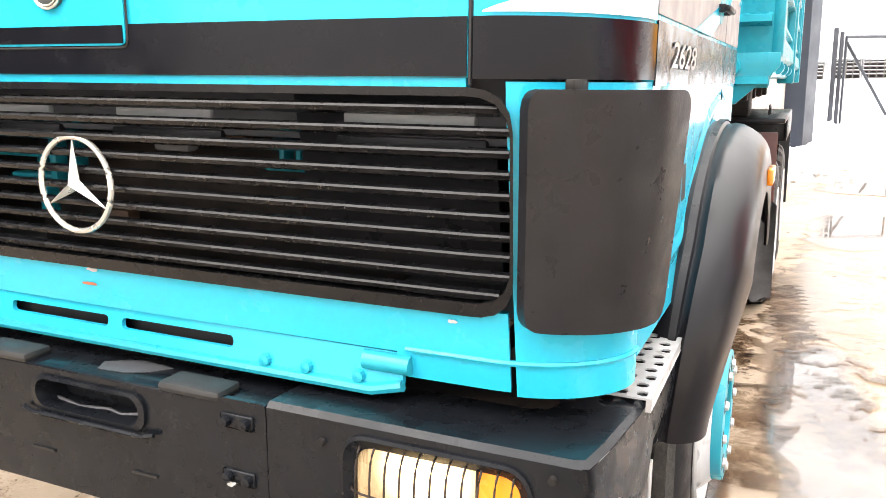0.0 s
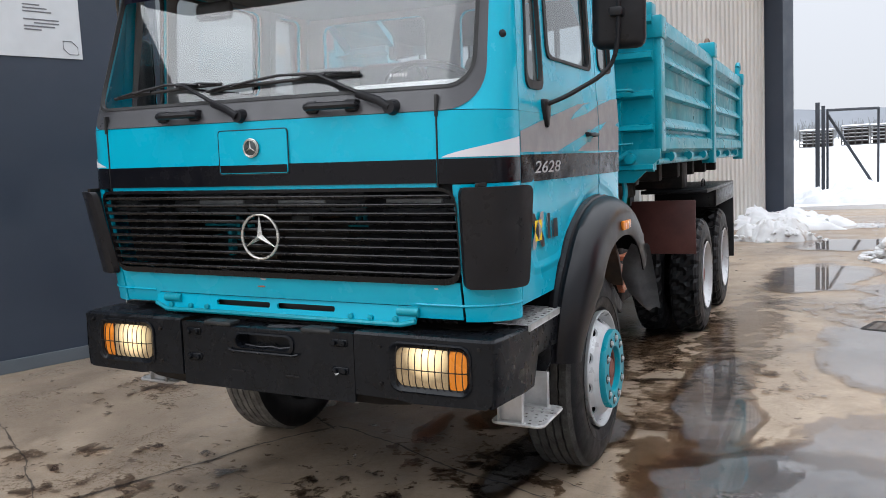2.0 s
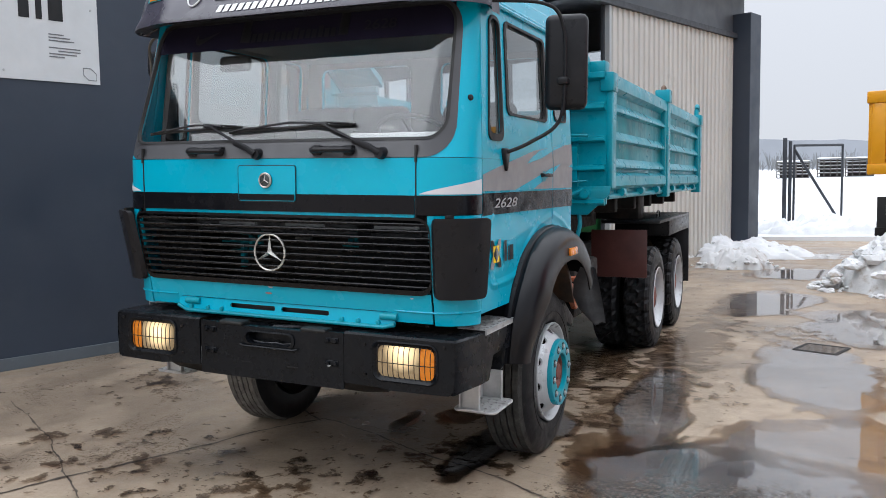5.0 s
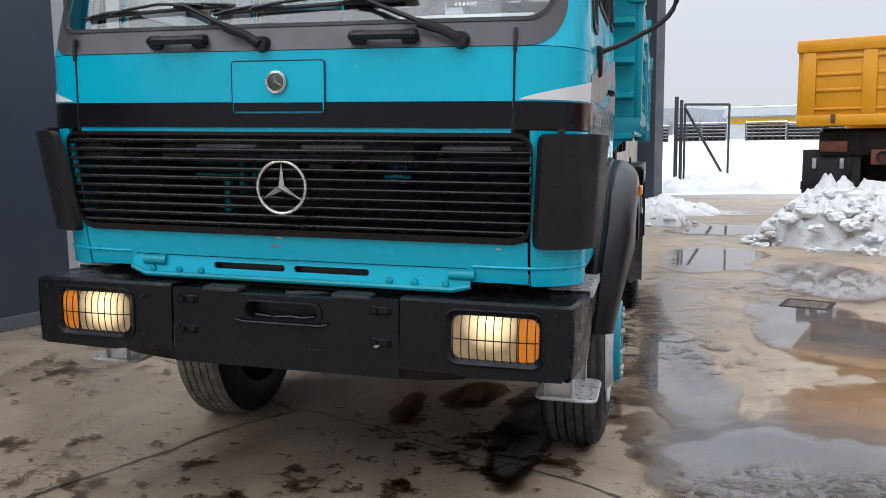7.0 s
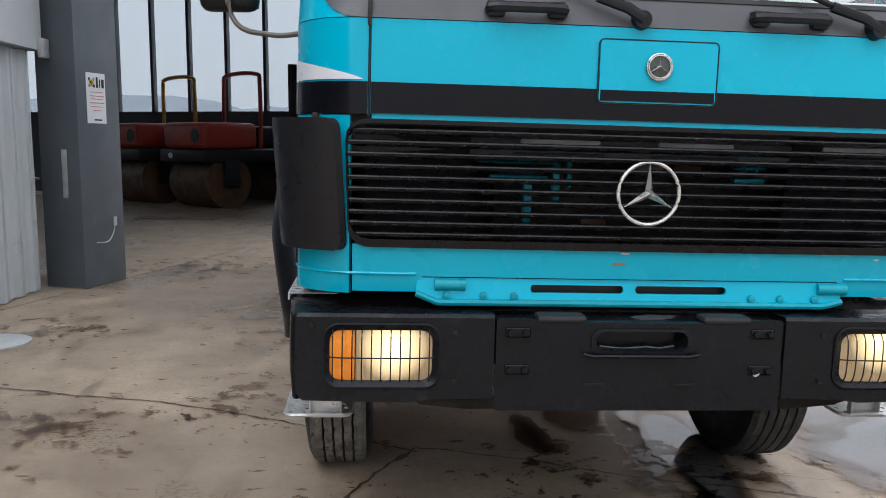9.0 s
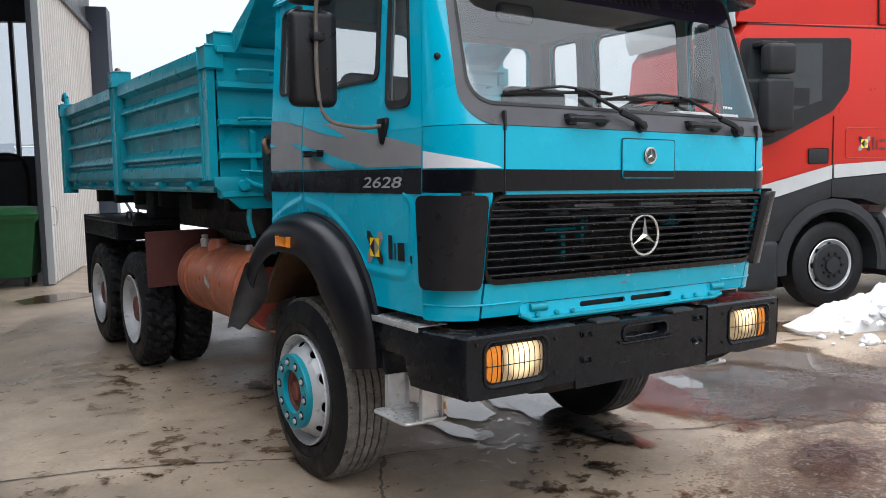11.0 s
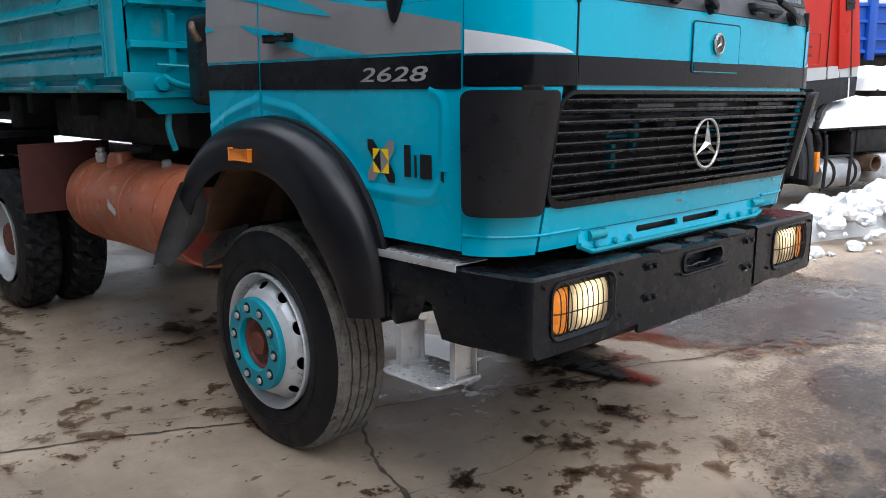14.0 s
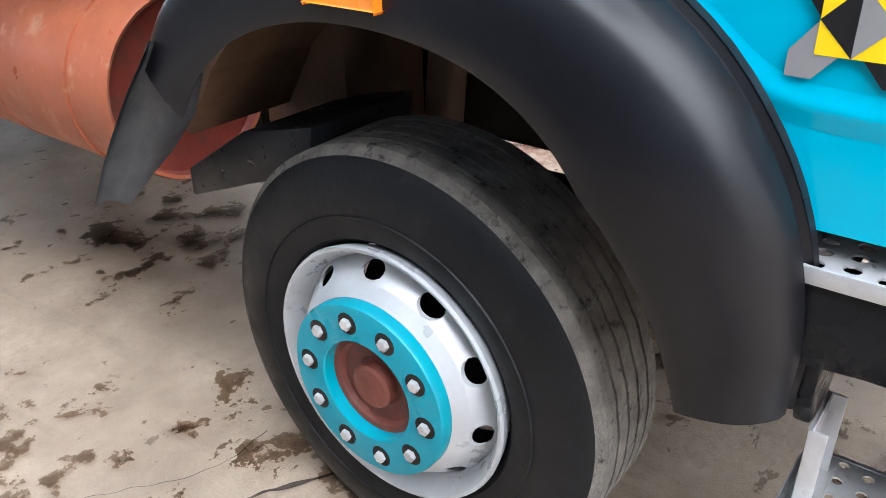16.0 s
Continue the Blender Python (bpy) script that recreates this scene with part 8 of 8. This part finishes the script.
bm = prism(B(), [(-1.30, 1.30), (0.0, 1.555), (1.04, 1.62), (1.62, 1.655), (1.60, 1.42), (1.05, 1.33), (0.75, 1.22), (0.45, 1.31), (0.0, 1.34), (-0.35, 1.18), (-0.62, 0.85), (-1.35, 0.8)], "y", -0.004, 0.5, 0.004)
part("lower_skirt", bm, DARKGREY, rcab, "dark grey lower skirt")
part("door_seam", box(B(), 0.008, 0.02, -0.010, 0.0, 1.34, 2.30), LETTER_DARK, rcab)
part("rear_seam", prism(B(), [(1.055, 3.3), (1.063, 3.3), (1.06, 1.64), (1.05, 1.64)], "y", -0.009, 0.0), LETTER_DARK, rcab)
part("roof_seam", box(B(), -1.2, 1.05, -0.004, 0.01, 3.33, 3.345), LETTER_DARK, rcab)
hd = part("door_handle", box(B(), -0.34, -0.06, -0.02, 0.0, 1.74, 1.92, 0.02), DARKGREY, rcab)
part("locker_door", tube(B(), [(u, -0.002, v) for u, v in rrect(0.20, 0.92, 1.80, 2.16, 0.04, 3)], 0.006, 6, True), REDMACH, rcab)
emblem_mark(rcab, lambda u, v, d: Vector((0.47 + u, -0.004 - d, 1.97 + v)), 0.17)
bars(rcab, lambda u, v, d: Vector((0.59 + u, -0.004 - d, 1.97 + v)), [(0, 0.03, -0.08, 0.16), (0.06, 0.08, -0.08, 0.12), (0.11, 0.19, -0.08, 0.03), (0.11, 0.19, 0.02, 0.03)], OXIDE)
part("vent_grille", prism(B(), [(1.17, 3.28), (1.28, 3.28), (1.42, 2.45), (1.28, 2.43)], "y", -0.045, -0.028), DARKGREY, rcab)
for k in range(12):
    f = k / 12
    part("vent_slat", box(B(), 1.175 + 0.11 * f, 1.30 + 0.12 * f, -0.052, -0.044, 3.24 - 0.80 * f, 3.27 - 0.80 * f, 0.004), BLACK, rcab)
part("fin_gap", prism(B(), [(1.29, 3.36), (1.305, 3.36), (1.47, 1.66), (1.45, 1.66)], "y", -0.034, -0.03), LETTER_DARK, rcab)
# White strip painted on for the bright snow seen through the gap.
part("gap_snow_strip", prism(B(), [(1.452, 1.64), (1.472, 1.64), (1.486, 1.40), (1.466, 1.40)], "y", -0.010, -0.004), LETTER_WHITE, rcab)
# wheel arch, step, wheels
bm = B()
rows_ = []
for k in range(15):
    a = math.pi * (1.04 - 1.08 * k / 14)
    rows_.append([Vector((0.03 + q * math.cos(a), y, 0.52 + q * 0.98 * math.sin(a))) for q, y in ((0.82, -0.02), (0.70, -0.05), (0.66, -0.03), (0.66, 0.5), (0.82, 0.5))])
rings(bm, rows_, True, True)
part("wheel_arch", bm, DARKGREY, red, "dark grey wheel arch")
part("arch_inner", box(B(), -0.75, 0.8, 0.5, 0.55, 0.2, 1.4), CHASSIS, red)
part("front_step", box(B(), -1.40, -0.72, -0.04, 0.5, 0.25, 0.86, 0.08, 3), DARKGREY, red, "grey corner step and bumper")
simple_wheel(red, 0.04, 0.03, 0.52, 0.52, 0.3, "front_wheel")
simple_wheel(red, 3.6, 0.03, 0.52, 0.52, 0.6, "drive_wheel")
part("chassis", box(B(), -1.2, 5.0, 0.7, 1.7, 0.75, 1.05, 0.02), CHASSIS, red)
part("rear_arch_panel", prism(B(), [(0.66, 1.08), (0.74, 1.14), (0.86, 0.98), (0.93, 0.72), (0.95, 0.34), (0.86, 0.34), (0.83, 0.70), (0.76, 0.94)], "y", -0.04, 0.5, 0.02), DARKGREY, red)
part("cable_loom", tube(B(), smooth_path([(1.30, 0.1, 1.45), (1.05, 0.04, 1.25), (0.98, 0.02, 1.02), (1.08, 0.03, 0.85), (1.06, 0.05, 0.62)], 5), 0.035, 8), CHASSIS, red)
part("marker_lamp", box(B(), 0.995, 1.05, -0.02, 0.06, 0.50, 0.75, 0.01), AMBER, red)
ex = part("exhaust_silencer", lathe(B(), [(1.24, 0.02), (1.25, 0.16), (1.30, 0.195), (1.93, 0.195), (1.98, 0.16), (1.99, 0.02)], (0, 0.26, 0.44), "x", 28), STEEL, red, "dull steel exhaust silencer")
for x in (1.40, 1.80):
    part("strap", lathe(B(), [(x, 0.196), (x, 0.203), (x + 0.05, 0.203), (x + 0.05, 0.196)], (0, 0.26, 0.44), "x", 28), CHASSIS, ex)
part("exhaust_pipe", lathe(B(), [(0.16, 0.10), (-0.06, 0.11), (-0.06, 0.085), (0.10, 0.08), (0.10, 0.001)], (2.03, 0, 0.56), "y", 20), BROWNBOX, ex, "rusty exhaust outlet")
part("deck_edge", box(B(), 1.06, 5.0, 0.02, 0.6, 1.00, 1.06, 0.01), CHASSIS, red)
for x in (1.12, 1.57):
    part("frame_post", tube(B(), smooth_path([(x, 0.10, 1.03), (x, 0.0, 1.0), (x + 0.03, -0.02, 0.72), (x + 0.04, 0.0, 0.28)], 4), 0.022, 8), DARKGREY, red)
for z in (0.68, 0.27):
    part("frame_bar", tube(B(), [(1.10, -0.01, z), (1.64, -0.01, z)], 0.018, 8), DARKGREY, red)
part("battery_box", box(B(), 1.66, 2.6, 0.04, 0.6, 0.70, 1.0, 0.03), CHASSIS, red, "black battery box")
part("battery_rib", box(B(), 1.74, 1.80, 0.02, 0.05, 0.72, 0.98, 0.008), CHASSIS, red)
part("inner_locker", box(B(), 1.0, 3.1, 0.46, 0.62, 0.30, 1.0, 0.02), CHASSIS, red)
part("fuel_tank", box(B(), 2.15, 3.0, 0.03, 0.6, 0.28, 0.68, 0.1, 3), STEEL, red, "steel fuel tank")
part("coupling_deck", box(B(), 3.7, 5.4, 1.2, 2.4, 1.06, 1.47, 0.03), CHASSIS, red)


def snow_cap(t, cx, cy, rx, ry, z, h, seed):
    bm = B()
    n = 24
    rows_ = []
    for j in range(n + 1):
        row = []
        for i in range(n + 1):
            u, v = 2 * i / n - 1, 2 * j / n - 1
            b = max(0.0, 1 - max(abs(u), abs(v)) ** 4)
            e = 1 + 0.12 * noise.noise((u * 3 + seed, v * 3, seed))
            row.append(bm.verts.new((cx + u * rx * e, cy + v * ry * e, z + h * b ** 0.5 * (0.8 + 0.4 * noise.noise((u * 2 + seed, v * 2, 1))) - (0.03 if b == 0 else 0))))
        rows_.append(row)
    for j in range(n):
        for i in range(n):
            bm.faces.new((rows_[j][i], rows_[j][i + 1], rows_[j + 1][i + 1], rows_[j + 1][i]))
    part("snow_cover", bm, SNOW, t, "thick white snow cover")


snow_cap(red, 2.7, 0.52, 1.68, 0.54, 1.065, 0.40, 2)
snow_cap(red, 4.6, 1.75, 0.95, 0.65, 1.475, 0.40, 5)
bm = B()
prof = [(p.x, p.z) for p in smooth_path([(-1.375, 0, 3.30), (-1.30, 0, 3.52), (-1.16, 0, 3.74), (-0.95, 0, 3.91), (-0.72, 0, 4.02)], 5)]
up = roof_rows(prof, 0.0, 40)
m_ = len(prof) - 1
for j_, row in enumerate(up):
    for i_, p in enumerate(row):
        f = i_ / m_
        e = min(1.0, 5 * f, 5 * (1 - f)) ** 0.6 * min(1.0, 0.6 + j_ / 5, 0.6 + (40 - j_) / 5)
        h = 0.20 * e * (1 + 0.5 * noise.noise((p.x * 4, p.y * 4, 1)) + 0.25 * noise.noise((p.x * 11, p.y * 11, 2)))
        ragged = 0.10 * f * noise.noise((p.y * 3.1, 0.0, 7)) + 0.04 * f * noise.noise((p.y * 9, 1.0, 7))
        row[i_] = p + Vector((-0.75 * h - ragged + 0.04, -0.07 * e * max(0.0, 1 - j_ / 6), 0.75 * h - 0.6 * ragged))
rings(bm, up, False)
part("snow_cover", bm, SNOW, red, "wet white snow on the sloping roof")


# ---- yellow tipper ----
yel = thing("yellow_tipper", "orange-yellow tipper truck seen from behind with black mud flaps", "truck", pose(3.46, 11.07, 0, 0, 0, -18.1))
W = 2.45
ybed = part("tipper_body", box(B(), 0, W, 0.04, 5.0, 1.86, 3.0, 0.02), YELLOW, yel, "orange-yellow tipper body")
part("tailgate", box(B(), 0.0, W, 0.0, 0.04, 1.80, 3.05, 0.01), YELLOW, ybed)
part("top_rail", box(B(), -0.02, W + 0.02, -0.05, 0.06, 2.90, 3.09, 0.02), YELLOW, ybed)
part("rail_rib", box(B(), 0.05, W - 0.05, -0.03, 0.0, 2.79, 2.85, 0.012), YELLOW, ybed)
part("bottom_rail", box(B(), 0.0, W, -0.05, 0.06, 1.78, 1.95, 0.02), YELLOW, ybed)
part("rail_rib", box(B(), 0.05, W - 0.05, -0.03, 0.0, 2.02, 2.06, 0.012), YELLOW, ybed)
for x in (0.06, 0.90, 1.30, 2.15):
    part("upright", box(B(), x, x + 0.20, -0.035, 0.0, 1.95, 2.9, 0.012), YELLOW, ybed)
for x0, x1 in ((0.27, 0.89), (1.11, 1.29), (1.51, 2.14)):
    for z in (2.30, 2.54):
        part("pressed_rib", box(B(), x0, x1, -0.025, 0.0, z, z + 0.05, 0.012), YELLOW, ybed)
part("catch", box(B(), 0.50, 0.56, -0.08, 0.0, 1.82, 1.96, 0.01), BROWNBOX, ybed)
# Dark panel added to close the bright gap between the mud flaps.
part("dark_back_panel", box(B(), 0.25, 2.2, 0.95, 1.1, 0.55, 1.75, 0.03), CHASSIS, yel)
part("cross_bar", box(B(), 0.05, 2.4, 0.30, 0.36, 0.78, 0.92, 0.01), CHASSIS, yel)
for x in (0.06, 1.56):
    part("mud_flap", box(B(), x, x + 0.84, 0.36, 0.38, 0.62, 1.42, 0.01), RUBBER, yel, "black rubber mud flap")
    for q in (0.05, 0.45):
        part("bracket", box(B(), x + q + 0.1, x + q + 0.16, 0.30, 0.35, 1.12, 1.28, 0.006), STEEL, yel)
    for dy in (0.55, 1.95):
        part("wheel", lathe(B(), [(x + 0.05, 0.3), (x + 0.02, 0.45), (x + 0.06, 0.53), (x + 0.6, 0.53), (x + 0.64, 0.45), (x + 0.6, 0.3)], (0, dy + 0.5, 0.53), "x", 40), TYRE, yel, "black tyre")
part("tail_lamp", box(B(), 0.33, 0.72, 0.22, 0.30, 1.38, 1.55, 0.02), RUST, yel, "red tail lamp")
part("tail_lamp", box(B(), 1.75, 2.15, 0.22, 0.30, 1.38, 1.55, 0.02), RUST, yel, "red tail lamp")
part("rear_beam", box(B(), 0.3, 2.15, 0.28, 0.40, 1.32, 1.70, 0.03), CHASSIS, yel)
part("under_run_bar", box(B(), 0.2, 2.25, 0.25, 0.37, 0.72, 0.84, 0.02), CHASSIS, yel)
part("tow_coupling", box(B(), 1.05, 1.4, 0.14, 0.3, 1.18, 1.42, 0.03), RUST, yel)
part("coupling_eye", lathe(B(), [(0.10, 0.05), (0.08, 0.09), (0.16, 0.09)], (1.22, 0, 1.30), "y", 18), CHASSIS, yel)
for x in (0.7, 1.65):
    part("frame_rail", box(B(), x, x + 0.08, 0.3, 7.6, 1.0, 1.3, 0.01), CHASSIS, yel)
part("cab", box(B(), 0.05, 2.4, 5.3, 7.3, 1.0, 2.95, 0.15, 3), YELLOW, yel)

# ---- blue tipper beyond the red truck ----
blu = thing("blue_tipper", "blue ribbed tipper truck parked behind the red tractor unit", "truck", pose(13.4, 3.6, 0, 0, 0, -18.1))
bb = part("tipper_body", box(B(), -2.6, 6, 0, 2.4, 2.03, 2.92, 0.02), BLUE, blu, "blue ribbed tipper body")
for k in range(6):
    part("post", box(B(), -2.2 + k * 1.4, -2.0 + k * 1.4, -0.09, 0.0, 1.93, 3.15, 0.012), BLUE, bb)
for z in (2.06, 2.28, 2.58, 2.86):
    part("rib", prism(B(), [(0.0, z + 0.07), (-0.05, z + 0.045), (-0.055, z), (0.0, z - 0.01)], "x", -2.6, 6.0), BLUE, bb)
part("chassis", box(B(), -2.4, 6, 0.2, 2.2, 0.9, 2.02, 0.03), CHASSIS, blu)
for x in (1.5, 2.9, 5.5):
    simple_wheel(blu, x, 0.02, 0.53, 0.53, 0.5)

# ---- lamp post ----
lp = thing("lamp_post", "thin grey lamp post standing far behind the red truck", "lamp post", pose(25.4, 20, 0))
part("pole", tube(B(), [(0, 0, 0), (0, 0, 11.9)], 0.07, 10), STEEL, lp)
part("lamp_head", box(B(), -0.5, 0.1, -0.1, 0.1, 11.85, 11.95, 0.03), STEEL, lp)

lp = thing("lamp_post", "thin grey lamp post with a short arm behind the blue truck", "lamp post", pose(28.1, 11.6, 0))
part("pole", tube(B(), [(0, 0, 0), (0, 0, 6.6), (0.05, -0.05, 6.72), (0.5, -0.3, 6.78)], 0.06, 8), STEEL, lp)
part("lamp_head", box(B(), 0.3, 0.8, -0.45, -0.25, 6.74, 6.82, 0.03), STEEL, lp)
gb = thing("green_truck", "bright green tipper truck half hidden behind the red tractor unit", "truck", pose(10.55, 4.55, 0, 0, 0, -18.1))
gbody = part("tipper_body", box(B(), -1.6, 0.0, 0.0, 2.3, 2.0, 3.0, 0.02), GREENCAB, gb, "green tipper body")
part("corner_post", box(B(), -0.10, 0.06, -0.06, 0.10, 1.94, 3.12, 0.015), GREENCAB, gbody)
part("chassis", box(B(), -1.5, -0.1, 0.4, 1.9, 0.85, 1.99, 0.03), CHASSIS, gb)
for y in (0.1, 1.9):
    part("wheel", lathe(B(), [(y, 0.28), (y - 0.02, 0.45), (y + 0.03, 0.52), (y + 0.27, 0.52), (y + 0.3, 0.45), (y + 0.28, 0.28)], (-0.8, 0, 0.52), "y", 32), TYRE, gb, "black tyre")

# ---- far works buildings beyond the crates ----
for x, y, w, h, m in ((9.0, 98, 8.0, 3.6, YELLOWMACH), (17.6, 104, 3.6, 3.9, DARKGREY), (38, 112, 11, 5.4, SHEETGREY)):
    t = thing("far_shed", "low snow-covered shed far across the field", "shed", pose(x, y, field_z(x + w / 2, y) - 0.1, 0, 0, -8))
    part("wall", box(B(), 0, w, 0, 6, 0, h * 0.75, 0.02), SHEETGREY if m is YELLOWMACH else m, t, smooth=False)
    if m is YELLOWMACH:
        part("yellow_band", box(B(), 0.4, w - 0.6, -0.05, 0, h * 0.50, h * 0.70), m, t, smooth=False)
    part("roof", prism(B(), [(-0.4, h * 0.75), (w + 0.4, h * 0.75), (w + 0.2, h), (0, h)], "y", -0.4, 6.4), SHEETGREY, t, smooth=False)
    part("snow_cover", box(B(), -0.3, w + 0.3, -0.3, 6.3, h + 0.01, h + 0.2, 0.08), SNOW, t)
